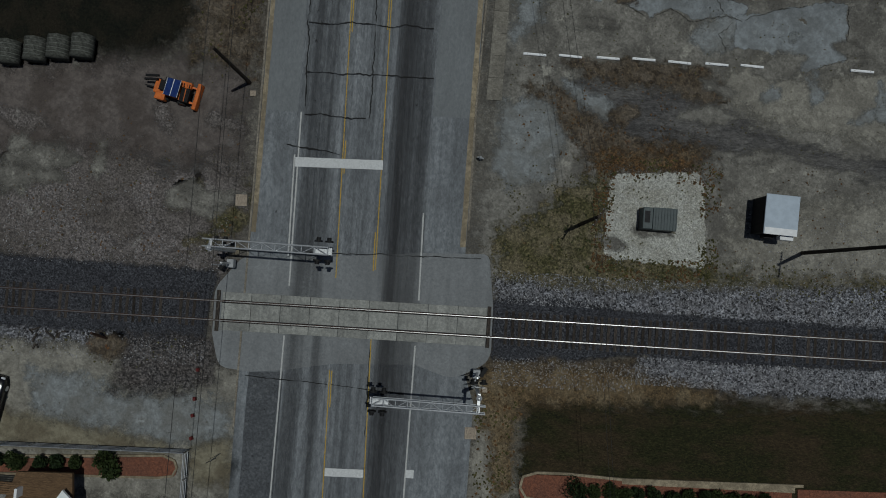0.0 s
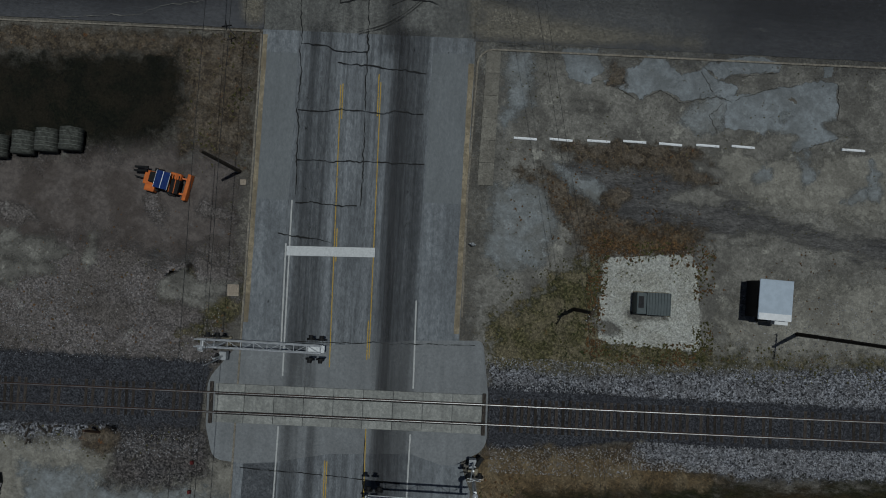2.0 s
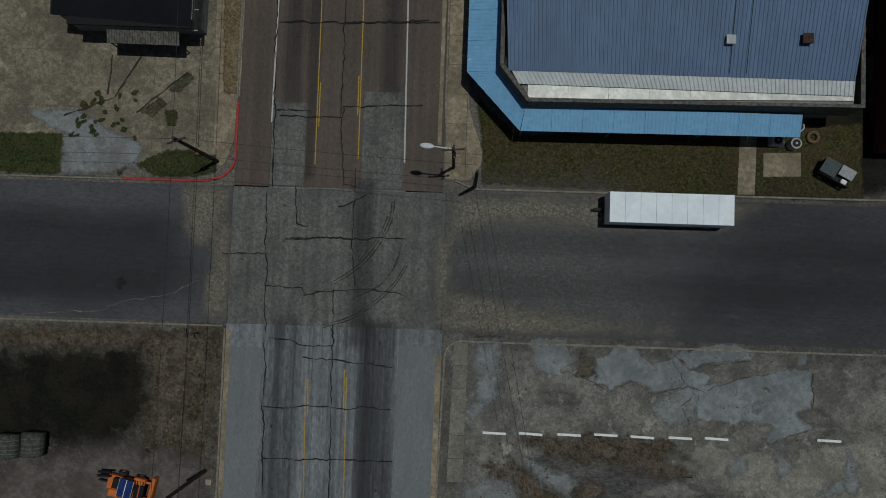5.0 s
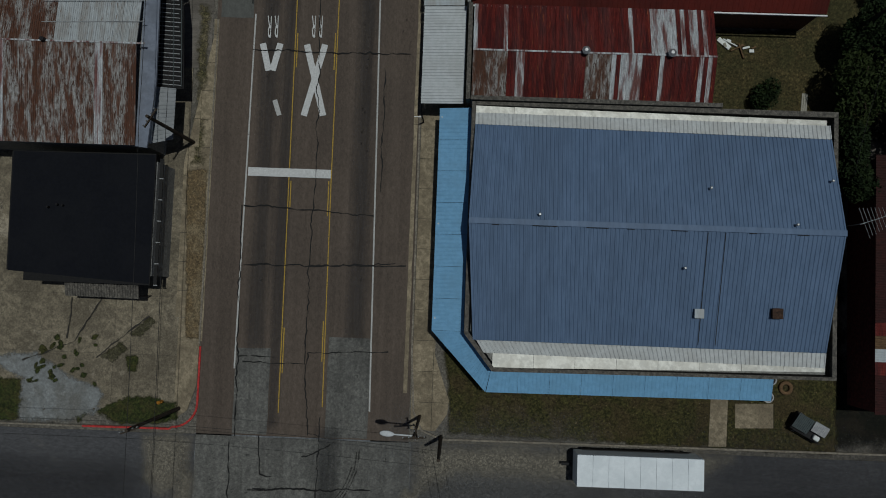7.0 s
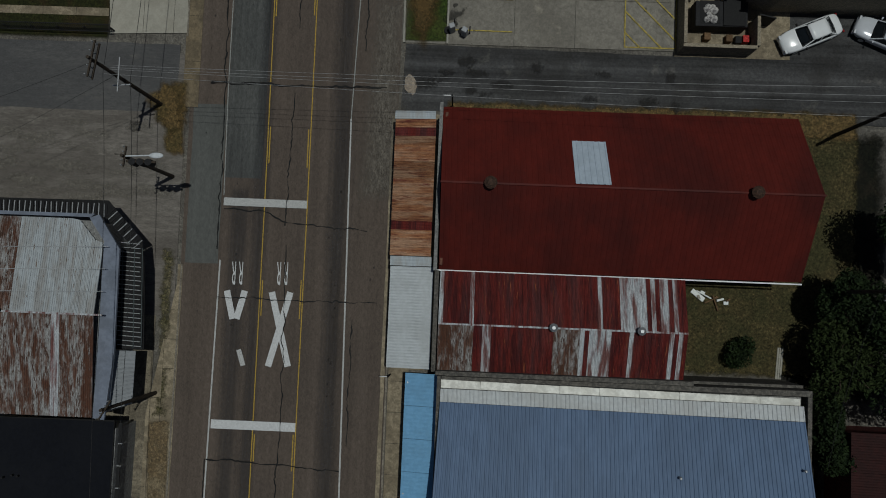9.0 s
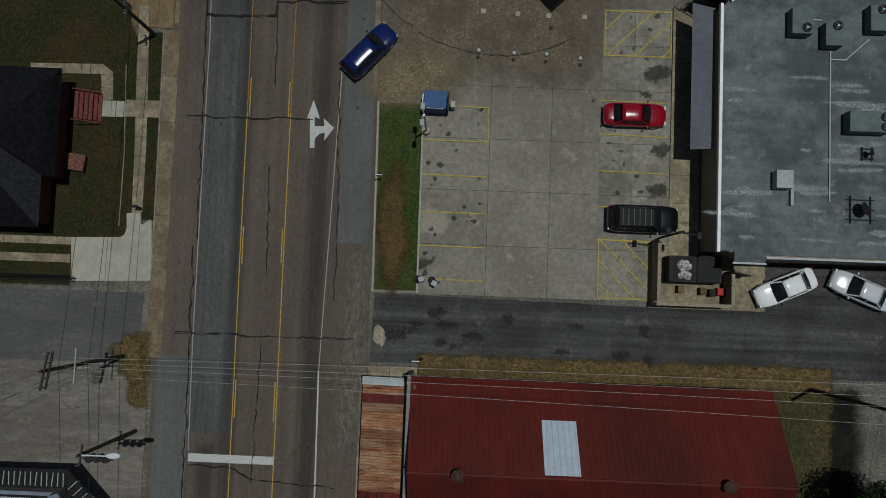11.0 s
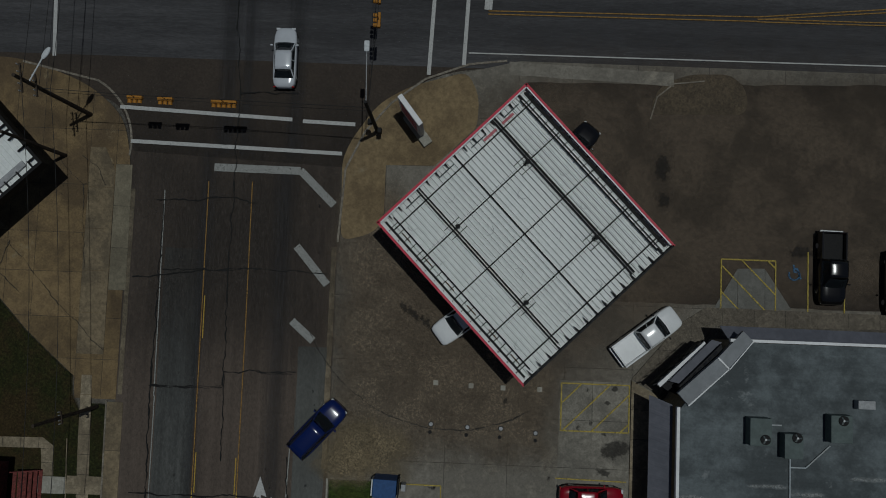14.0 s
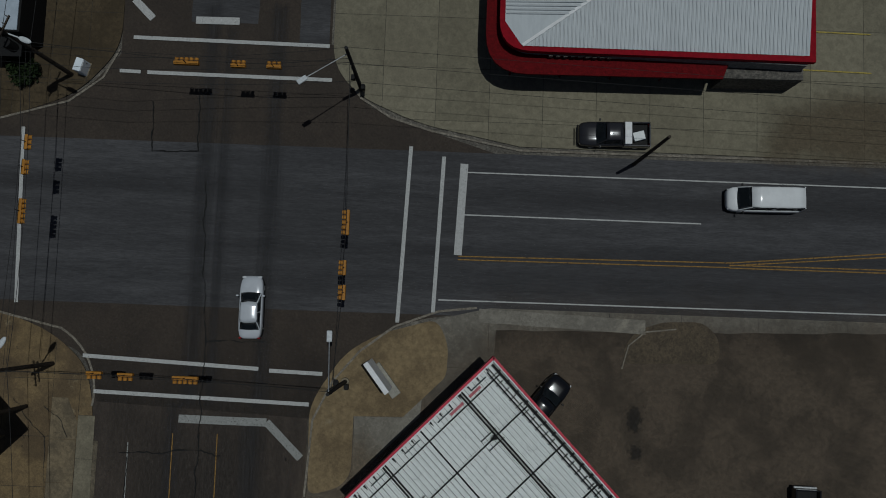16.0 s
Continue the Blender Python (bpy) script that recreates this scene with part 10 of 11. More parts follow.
    part("front_bumper", box(bmesh.new(), L * 0.485, 0, 0.42, 0.14, Wd * 0.8, 0.2, bevel=0.05), M_BLACK if kind != "sedan" else paint, e)
    return e


vehicle("sedan", "sedan", 28.35, 124.75, 0, P_RED, "glossy red sedan parked in a bay by the store", "car")
blk = vehicle("suv", "suv", 29.1, 116.65, 0, P_BLACK, "long black SUV with roof rails parked by the store", "car", scale=1.1)
part("roof_rack", abox(-0.75, 0, 2.02, 2.6, 1.25, 0.04), M_BLACK, blk, "black ribbed roof rack")
for k in range(6):
    part("rack_bar", abox(-1.8 + 0.42 * k, 0, 2.06, 0.05, 1.3, 0.04), M_GREENBOX, blk)
vehicle("suv", "suv", 7.5, 129.1, 48, P_BLUE, "dark blue SUV turning off the street", "car")
vehicle("sedan", "sedan", *(3.54, 157.70), 91, P_SILVER, "silver sedan driving up the street", "car")
vehicle("pickup_truck", "pickup", *(32.31, 137.10), 38, P_WHITE, "white pickup truck with a covered bed beside the store", "pickup", dark_bed=False)
vehicle("pickup_truck", "pickup", *(18.49, 138.06), 218, P_WHITE, "white pickup truck half under the canopy", "pickup")
vehicle("suv", "suv", *(26.30, 151.15), 52, P_BLACK, "black SUV half under the canopy", "car")
vehicle("sedan", "sedan", *(40.09, 111.79), 204, P_WHITE, "white sedan parked behind the store", "car")
vehicle("sedan", "sedan", *(45.86, 111.82), 158, P_SILVER, "silver sedan parked behind the store", "car")
vehicle("pickup_truck", "pickup", 46.3, 142.74, -91, P_BLACK, "black pickup truck parked before the store", "pickup")
vehicle("suv", "suv", *(51.38, 141.83), -91, P_BLACK, "black car parked before the store", "car")
vehicle("van", "van", *(43.04, 167.54), 181, P_WHITE, "white passenger van on the avenue", "van")
truck = vehicle("pickup_truck", "pickup", *(31.31, 172.29), 181, P_DARKGREY, "dark grey pickup with a white tool box", "pickup")
part("tool_box", box(bmesh.new(), -1.0, 0, 1.25, 0.55, 1.75, 0.4, bevel=0.04), M_WHITEPAINT, truck, "white steel tool box")
part("push_bar", atube((2.9, -0.7, 0.85), (2.9, 0.7, 0.85), 0.05), M_BLACK, truck)
part("bed_load", box(bmesh.new(), -1.9, 0.15, 0.95, 0.9, 0.7, 0.4, rz=15, bevel=0.05), M_WHITESHEET, truck, "pale load in the bed")
vehicle("sedan", "sedan", *(-27.12, 10.28), 80, P_BLACK, "dark car parked on the lot below the track", "car")

# white box trailer at the kerb
e = thing("box_trailer", 25.55, 58.3, TOP, 0.2, "white flat-roofed box trailer parked at the kerb", "trailer")
part("box_body", box(bmesh.new(), 0, 0, 1.65, 9.2, 2.3, 2.0, bevel=0.04), M_TRAILER, e)
for k in range(8):
    part("roof_panel", abox(-4.03 + 1.152 * k, 0, 2.68, 1.135, 2.27, 0.05 + 0.012 * (k % 2)), M_TRAILER, e, "white roof sheet")
part("chassis", abox(0, 0, 0.55, 9.2, 1.2, 0.2), M_DARKMETAL, e)
part("skirt", abox(0, 1.2, 0.85, 8.0, 0.06, 0.5), M_DARKMETAL, e)
for x in (2.2, 3.3):
    for sd in (-1, 1):
        w = part("wheel", atube((x, sd * 0.75, 0.42), (x, sd * 1.18, 0.42), 0.42, seg=18), M_RUBBER, e)
        part("rim", atube((x, sd * 1.0, 0.42), (x, sd * 1.2, 0.42), 0.22, seg=12), M_GALV, w)
part("drawbar", abox(-5.0, 0, 0.6, 0.9, 0.2, 0.14), M_DARKMETAL, e)
part("landing_leg", atube((-3.6, 0, 0), (-3.6, 0, 0.6), 0.06), M_DARKMETAL, e)

# small utility cart in the grass
e = thing("utility_cart", 38.6, 61.7, 0, -28, "small dark utility cart with ribbed grey panels", "cart")
part("bed", box(bmesh.new(), 0, 0, 0.55, 2.4, 1.3, 0.25, bevel=0.05), M_DARKMETAL, e)
part("cover", ribbed(bmesh.new(), (-1.3, -0.5, 1.0), (-0.05, -0.5, 1.0), (-0.05, 0.65, 1.25), (-1.3, 0.65, 1.25), 0.14, 0.03), M_GREENBOX, e, "ribbed dark grey cover")
part("cover", ribbed(bmesh.new(), (0.05, -0.1, 1.1), (1.2, -0.1, 1.1), (1.2, 0.7, 1.2), (0.05, 0.7, 1.2), 0.14, 0.03), M_GREYBOX, e, "ribbed grey cover")
part("side", abox(0, -0.68, 0.9, 2.4, 0.05, 0.5), M_BLACK, e)
part("bag", box(bmesh.new(), 0.75, -0.4, 0.85, 0.5, 0.4, 0.4, bevel=0.12), M_WHITESHEET, e, "white bag")
for x in (-0.8, 0.8):
    for sd in (-1, 1):
        w = part("wheel", atube((x, sd * 0.6, 0.3), (x, sd * 0.75, 0.3), 0.3, seg=16), M_RUBBER, e)
        part("rim", atube((x, sd * 0.62, 0.3), (x, sd * 0.77, 0.3), 0.16, seg=10), M_GALV, w)



# ---- poles, cables, signals and street furniture ----
def utility_pole(x, y, h, arms=(), lamp=None, label="dark weathered timber utility pole beside the street", category="utility pole", r=0.16):
    """arms: (height, turn in degrees, length); lamp: (height, turn, reach)."""
    e = thing("utility_pole", x, y, 0, 0, label, category, "utility poles")
    part("pole", atube((0, 0, -0.3), (0, 0, h), r, r * 0.7, 12), M_WOOD, e)
    for z, turn, ln in arms:
        c, s = math.cos(radians(turn)), math.sin(radians(turn))
        arm = part("cross_arm", abox(0.1 * s, -0.1 * c, z, ln, 0.1, 0.12, rz=turn), M_WOOD, e)
        for k in (-0.45, -0.2, 0.2, 0.45):
            part("insulator", atube((k * ln * c, k * ln * s, z + 0.06), (k * ln * c, k * ln * s, z + 0.24), 0.05, 0.03), M_GREYBOX, arm)
    if lamp:
        z, turn, reach = lamp
        c, s = math.cos(radians(turn)), math.sin(radians(turn))
        arm = part("lamp_arm", atube((0, 0, z - 0.25), (c * reach, s * reach, z), 0.05), M_LAMPGREY, e)
        bm = bmesh.new()
        bmesh.ops.create_uvsphere(bm, u_segments=14, v_segments=8, radius=1, matrix=pose(c * (reach + 0.3), s * (reach + 0.3), z - 0.03, 0, 0, turn) @ Matrix.Diagonal((0.5, 0.2, 0.1, 1)))
        part("lamp_head", bm, M_LAMPGREY, e, "pale grey cobra street lamp head", smooth=True)
    return e


utility_pole(*(34.78, 26.68), 12.5, ((12.0, 85, 2.0),), None, "tall dark timber pole beside the track")
utility_pole(-9.25, 36.95, 9.0, (), None)
utility_pole(*(17.49, 27.63), 7.6, ((7.2, 60, 1.4),), None, "short dark timber pole beside the pale slab")
utility_pole(-9.55, 82.0, 8.9, ((8.5, 60, 1.5),), None)
pt = utility_pole(-10.5, 104.6, 11.9, ((11.6, 82, 2.4), (11.0, 82, 2.4)), None, "tall timber pole with a double cross arm")
part("transformer_bracket", abox(-0.2, -0.3, 6.6, 1.3, 0.08, 0.08, rz=5), M_GALV, pt)
part("transformer_bracket", abox(0.3, 0.0, 8.2, 0.08, 2.4, 0.08), M_GALV, pt)
lp = utility_pole(*(-9.27, 98.90), 9.0, ((8.7, 85, 1.4),), (8.9, 2, 2.0), "timber pole with a white street lamp")
part("equipment_rack", box(bmesh.new(), 1.05, -0.28, 8.3, 2.0, 0.16, 0.12, bevel=0.02), M_WOOD, lp, "dark timber equipment rack")
for x in (0.45, 1.0, 1.55):
    part("transformer", atube((x, -0.3, 7.6), (x, -0.3, 8.4), 0.24, seg=14), M_DARKMETAL, lp, "dark steel pole transformer")
utility_pole(-9.7, 130.0, 8.9, ((5.5, 100, 0.9),), None)
utility_pole(*(9.19, 61.28), 8.2, ((8.0, 5, 1.6), (6.8, 100, 0.9)), (8.0, 176, 1.5), "timber corner pole with a white street lamp", r=0.13)
utility_pole(*(10.88, 59.78), 8.0, (), None)
utility_pole(*(-9.54, 61.14), 9.2, ((8.7, 20, 1.3),), None, "dark timber pole at the weedy corner")
utility_pole(*(42.43, 104.09), 10.0, (), None, "dark timber pole at the alley")
utility_pole(*(41.07, 91.83), 9.5, ((9.2, 80, 1.3),), None, "dark timber pole behind the yard")
# guy post and meter post
for x, y, h in ((*(12.56, 105.34), 3.4), (*(11.65, 103.58), 2.8), (8.6, 84.2, 2.2)):
    e = thing("steel_post", x, y, 0, 0, "thin dark steel post by the wall", "post")
    part("post", atube((0, 0, 0), (0, 0, h), 0.06), M_DARKMETAL, e)
    part("bracket", abox(-0.3, 0, h - 0.3, 0.7, 0.05, 0.05), M_GALV, e)


def signal_pole(x, y, h, lamp=None, label="dark steel traffic signal pole at the junction"):
    e = thing("signal_pole", x, y, 0, 0, label, "signal pole", "junction signal poles")
    part("pole", atube((0, 0, 0), (0, 0, h), 0.17, 0.12, 14), M_DARKMETAL, e)
    part("base", atube((0, 0, 0), (0, 0, 0.25), 0.34, 0.3, 16), M_CONC_GREY, e, "round concrete base")
    part("control_box", box(bmesh.new(), 0.3, -0.25, 1.6, 0.3, 0.4, 0.6, bevel=0.03), M_BLACK, e)
    head = part("walk_signal", box(bmesh.new(), -0.35, 0.1, 2.7, 0.35, 0.3, 0.4, bevel=0.03), M_BLACK, e, "black pedestrian signal head")
    part("visor", abox(-0.35, 0.3, 2.8, 0.3, 0.16, 0.03), M_BLACK, head)
    for tx, ty, z in lamp or ():
        way = Vector((tx - x, ty - y, 0))
        u = way.normalized()
        part("lamp_arm", atube((0, 0, z - 0.5), (way.x, way.y, z), 0.04), M_GALV, e)
        bm = bmesh.new()
        box(bm, way.x + u.x * 0.25, way.y + u.y * 0.25, z, 0.75, 0.36, 0.14, rz=math.degrees(math.atan2(u.y, u.x)), bevel=0.06)
        part("lamp_head", bm, M_LAMPGREY, e, "pale grey street lamp head")
    return e


SW, SE, NE, NW = (-11.80, 152.77), (11.00, 152.22), (11.19, 175.37), (-12.13, 175.76)
signal_pole(*SE, 9.0, ((10.95, 155.77) + (9.0,),))
signal_pole(*NE, 9.6, ((8.43, 173.38) + (9.0,),))
utility_pole(*SW, 10.5, ((9.8, 100, 2.0), (8.0, 100, 1.6)), (9.0, 60, 2.0), "dark timber pole with a street lamp at the junction", r=0.18)
utility_pole(*(-13.57, 149.43), 8.5, (), None, "dark timber pole at the junction")
nwp = utility_pole(*NW, 10.0, ((9.6, 70, 2.2),), (9.2, -20, 1.2), "dark timber pole with lamp and transformer", r=0.18)
part("transformer", atube((-0.3, -0.5, 7.5), (-0.3, -0.5, 8.6), 0.36, seg=14), M_BLACK, nwp, "black pole transformer")


def traffic_light(x, y, z, rz, n):
    """A signal head hung level from the span wire; n lenses; local -y is its face."""
    e = thing("traffic_light", x, y, z, rz, "yellow level-hung traffic light with black hoods" if n == 3 else "long yellow five-lens traffic light with hoods", "traffic light", "span wire traffic lights")
    w = 0.36 * n
    part("housing", box(bmesh.new(), 0, 0.1, 0, w, 0.24, 0.36, bevel=0.03), M_SIGNAL, e)
    part("hanger", atube((0, 0.1, 0.15), (0, 0.1, 0.78), 0.025), M_DARKMETAL, e)
    for k in range(n):
        xx = (k - (n - 1) / 2) * 0.36
        ln = part("lens", atube((xx, -0.02, 0), (xx, -0.05, 0), 0.13, seg=14), M_LENS, e)
        bm = bmesh.new()
        for a in range(0, 9):
            t0, t1 = radians(-10 + a * 200 / 9), radians(-10 + (a + 1) * 200 / 9)
            quad = [(xx + 0.15 * math.cos(t0), -0.03, 0.15 * math.sin(t0)), (xx + 0.15 * math.cos(t1), -0.03, 0.15 * math.sin(t1)),
                    (xx + 0.15 * math.cos(t1), -0.3, 0.15 * math.sin(t1)), (xx + 0.15 * math.cos(t0), -0.3, 0.15 * math.sin(t0))]
            bm.faces.new([bm.verts.new(v) for v in quad])
        bmesh.ops.remove_doubles(bm, verts=bm.verts, dist=0.002)
        bmesh.ops.solidify(bm, geom=bm.faces[:], thickness=0.012)
        part("hood", bm, M_SIGNAL, ln)
    return e


LZ, WIRE = 5.9, 6.7
LIGHTS = {
    "north": (((-0.84, 175.21), 5), ((2.93, 175.14), 3), ((5.51, 175.15), 3)),
    "west": (((-11.79, 168.90), 3), ((-11.84, 167.09), 3), ((-11.81, 163.92), 5)),
    "east": (((11.28, 163.96), 5), ((11.20, 160.74), 3), ((11.24, 158.99), 3)),
    "south": (((-5.79, 152.64), 3), ((-3.61, 152.60), 3), ((0.58, 152.53), 5)),
}
for side, a, b2, turn in (("north", NW, NE, 180), ("west", NW, SW, 90), ("east", NE, SE, -90), ("south", SW, SE, 0)):
    c, sn = math.cos(radians(turn)), math.sin(radians(turn))
    hung = []
    for (x, y), n in LIGHTS[side]:
        traffic_light(x, y, LZ, turn, n)
        hung.append((x - 0.1 * sn, y + 0.1 * c, WIRE - 0.06))
    cable("span_wire", [(*a, 7.5)] + hung + [(*b2, 7.5)], 0.02, 0.02, label="black span wire that carries traffic lights")
    cable("span_wire", [(*a, 6.6), (*b2, 6.6)], 0.3, 0.014, label="black lower span wire at the junction")

# overhead lines along the west side and across
WEST = [(-9.9, -30), (-9.3, 37), (-9.6, 82), (-10.5, 104.6), (-9.8, 130), (SW[0], SW[1]), (NW[0], NW[1]), (-9.5, 260)]
for off, z in ((-0.7, 8.4), (0.75, 7.4)):
    cable("power_cable", [(x + off, y, z) for x, y in WEST], 0.7, 0.02)
q1, q2 = (10.88, 59.78), (17.49, 27.63)
for o in (-0.35, 0.35):
    cable("power_cable", [(q1[0] + o, q1[1], 7.7), (q2[0] + o * 0.6, q2[1], 7.0), (q2[0] + 6, -20, 7.0)], 0.6, 0.013)
for o in (-0.6, 0.5):
    cable("power_cable", [(-60, 60.6 + o, 7.8), (-9.2, 60.9 + o, 7.6), (q1[0], q1[1] + o, 7.4)], 0.5, 0.012)
e1 = (42.43, 104.09)
for o, z in ((-1.0, 9.6), (0.1, 9.2), (0.7, 8.8), (1.4, 8.4)):
    cable("power_cable", [(-10.5, 104.6 + o * 0.4, z), (e1[0], e1[1] + o, z), (90, 104 + o, z)], 0.7, 0.011, M_WIRE_BARE, "thin pale overhead cable across the street")
cable("power_cable", [(-10.5, 104.6, 11.0), (-34, 96, 10)], 0.6, 0.012)
cable("power_cable", [(-10.5, 104.6, 8.0), (-34, 92, 7)], 0.6, 0.012)
e2 = (41.07, 91.83)
cable("power_cable", [(*e1, 9.5), (*e2, 9.0), (38.6, 80, 7)], 0.6, 0.012)
for o in (0.0, 1.3, 2.4):
    cable("power_cable", [(SW[0] - 40, SW[1] + 22 + o, 9.0), (NW[0] + 6, NW[1] - 3 + o * 0.7, 8.6), (NE[0], NE[1] - 2 + o, 8.6), (90, 170.5 + o, 9.2)], 0.8, 0.013)
utility_pole(*(33.13, 170.15), 9.3, (), None, "dark timber pole at the avenue kerb")

# station price sign
e = thing("price_sign", *(13.96, 152.69), TOP, -52, "white station price sign on a concrete base", "sign")
part("base", box(bmesh.new(), 0.3, 0, 0.2, 2.9, 0.8, 0.4, bevel=0.05), M_CONC_PALE, e)
part("board", box(bmesh.new(), -0.35, 0, 2.6, 2.7, 0.4, 3.6, bevel=0.05), M_WHITEPAINT, e, "white sign cabinet")
for x in (-1.3, 0.6):
    part("post", abox(x, 0, 0.6, 0.18, 0.3, 1.0), M_DARKMETAL, e)
for k in range(3):
    part("price_bar", abox(-0.35, -0.215, 3.6 - 0.9 * k, 2.0, 0.02, 0.5), M_SIGNRED, e, "red price panel")

# bins and enclosure behind the store
e = thing("bin_enclosure", 0, 0, 0, 0, "tan walled bin enclosure on a concrete slab", "enclosure")
x0, x1, y0, y1 = 30.0, 36.6, 110.1, 114.9
part("slab", abox((x0 + x1) / 2 + 1, (y0 + y1) / 2 - 0.2, 0.05, x1 - x0 + 2.4, y1 - y0, 0.1), M_CONC, e)
part("wall", abox(x0 + 0.15, (y0 + y1) / 2 + 0.2, 0.95, 0.25, y1 - y0 - 0.2, 1.9), M_RENDER, e)
part("wall", abox((x0 + x1) / 2 - 0.5, y0 + 0.12, 0.95, x1 - x0 - 1.0, 0.25, 1.9), M_RENDER, e)
part("wall", abox(x1 - 0.9, y0 + 1.4, 0.95, 0.25, 2.3, 1.9), M_RENDER, e)
part("gate", abox(x1 - 0.2, y0 + 2.6, 0.95, 1.3, 0.1, 1.7, rz=-12), M_DARKMETAL, e, "open dark steel gate")
e = thing("dumpster", 33.0, 112.9, 0.1, 0, "black steel dumpster half open with pale rubbish bags", "dumpster")
part("bin", box(bmesh.new(), 0, 0, 0.7, 4.0, 2.0, 1.3, bevel=0.05), M_DARKMETAL, e)
part("opening", abox(-0.9, 0.1, 1.36, 1.5, 1.8, 0.02), M_BLACK, e)
part("lid", box(bmesh.new(), 0.95, 0.1, 1.42, 1.7, 2.1, 0.08, bevel=0.02), M_BLACK, e, "closed black plastic lid")
rb = random.Random(2)
for k in range(9):
    bm = bmesh.new()
    bmesh.ops.create_icosphere(bm, subdivisions=2, radius=rb.uniform(0.2, 0.34))
    for v in bm.verts:
        v.co *= 1 + 0.25 * noise.noise(v.co * 6 + Vector((k, 0, 0)))
        v.co.z *= 0.7
        v.co += Vector((0, 0, 0))
    ob = part("rubbish_bag", bm, M_RUBBISH, e, "pale tied rubbish bag")
    ob.matrix_basis = pose(-1.0 + rb.uniform(-0.35, 0.4), 0.15 + rb.uniform(-0.7, 0.7), 1.42)
e = thing("milk_crates", 34.6, 111.2, 0.1, 0, "stacked crates and a red cart in the enclosure", "crates")
for k, (dx, dy, m) in enumerate(((0, 0, M_BLACK), (0.6, 0.1, M_REDPAINT), (1.2, 0, M_BLACK), (-0.7, 0.1, M_TIMBER), (-2.4, 0.2, M_TIMBER))):
    part("crate", box(bmesh.new(), dx, dy, 0.3, 0.5, 0.55, 0.6, bevel=0.03), m, e)
e = thing("lot_lamp", 30.6, 115.3, TOP, 0, "dark twin-head parking lot lamp", "lamp")
part("pole", atube((0, 0, 0), (0, 0, 6.0), 0.09), M_DARKMETAL, e)
part("arm", atube((-0.9, 0.0, 6.0), (0.9, -0.2, 6.0), 0.05), M_DARKMETAL, e)
for dx, dy in ((-1.05, 0.0), (1.1, -0.25)):
    part("lamp_head", box(bmesh.new(), dx, dy, 6.0, 0.35, 0.55, 0.16, bevel=0.07), M_DARKMETAL, e)
e = thing("lot_lamp", 12.2, 123.0, TOP, 0, "grey twin-head parking lot lamp by the lawn", "lamp")
part("pole", atube((0, 0, 0), (0, 0, 5.5), 0.08), M_GALV, e)
for dy in (-0.45, 0.45):
    part("arm", atube((0, 0, 5.4), (-0.1, dy, 5.6), 0.04), M_GALV, e)
    part("lamp_head", box(bmesh.new(), -0.12, dy * 1.3, 5.6, 0.34, 0.5, 0.14, bevel=0.07), M_GREYBOX, e)
part("base", atube((0, 0, 0), (0, 0, 0.5), 0.28, seg=14), M_CONC_PALE, e)
e = thing("ice_bin", 12.85, 125.12, TOP, -2, "blue steel ice bin with white lettering bars", "bin")
part("body", box(bmesh.new(), 0, 0, 0.95, 1.75, 1.35, 1.9, bevel=0.05), M_DUMPBLUE, e)
part("lettering_bar", abox(0, -0.69, 1.75, 1.3, 0.02, 0.25), M_WHITEPAINT, e)
part("frame", abox(0.98, 0, 0.9, 0.08, 1.5, 1.5), M_DARKMETAL, e)
part("frame", abox(-0.98, -0.1, 0.7, 0.1, 1.2, 1.2), M_WHITESHEET, e)
part("meter_box", box(bmesh.new(), 1.35, -0.05, 0.5, 0.35, 0.5, 1.0, bevel=0.03), M_GREYBOX, e)
for x, y, r in ((*(12.28, 111.39), 20), (*(13.28, 111.10), -30)):
    e = thing("air_pump", x, y, TOP, r, "grey tyre air pump beside the kerb", "air pump")
    part("cabinet", box(bmesh.new(), 0, 0, 0.6, 0.45, 0.4, 1.2, bevel=0.05), M_GREYBOX, e)
    part("hose", atube((-0.3, 0.1, 0.05), (-0.3, 0.1, 0.14), 0.32, 0.3, 14), M_BLACK, e)
    part("post", atube((0.3, 0.3, 0), (0.3, 0.3, 1.5), 0.05), M_DARKMETAL, e)
e = thing("sign_post", *(8.76, 119.18), 0.1, 0, "small white sign on the lawn edge", "sign")
part("post", atube((0, 0, 0), (0, 0, 1.6), 0.03), M_GALV, e)
part("plate", abox(0, 0, 1.5, 0.5, 0.04, 0.5), M_WHITEPAINT, e)
e = thing("mail_post", *(-9.94, 116.14), 0.05, 0, "dark mailbox post by the driveway", "mailbox")
part("post", atube((0, 0, 0), (0, 0, 1.1), 0.05), M_WOOD, e)
part("box", box(bmesh.new(), 0, 0, 1.15, 0.5, 0.22, 0.24, bevel=0.06), M_DARKMETAL, e)
e = thing("street_sign", *(-10.26, 47.69), 0.04, 10, "dark street name sign post at the corner", "sign")
part("post", atube((0, 0, 0), (0, 0, 2.4), 0.035), M_GALV, e)
part("plate", abox(0, 0, 2.45, 0.75, 0.04, 0.2), M_DARKMETAL, e)
part("plate", abox(0, 0, 2.65, 0.04, 0.75, 0.2), M_DARKMETAL, e)
e = thing("hydrant", *(-10.88, 61.62), 0.05, 0, "yellow fire hydrant in the weeds", "hydrant")
part("barrel", atube((0, 0, 0), (0, 0, 0.7), 0.14, 0.12, 12), M_SIGNAL, e)
part("cap", atube((0, 0, 0.7), (0, 0, 0.85), 0.15, 0.05, 12), M_SIGNAL, e)
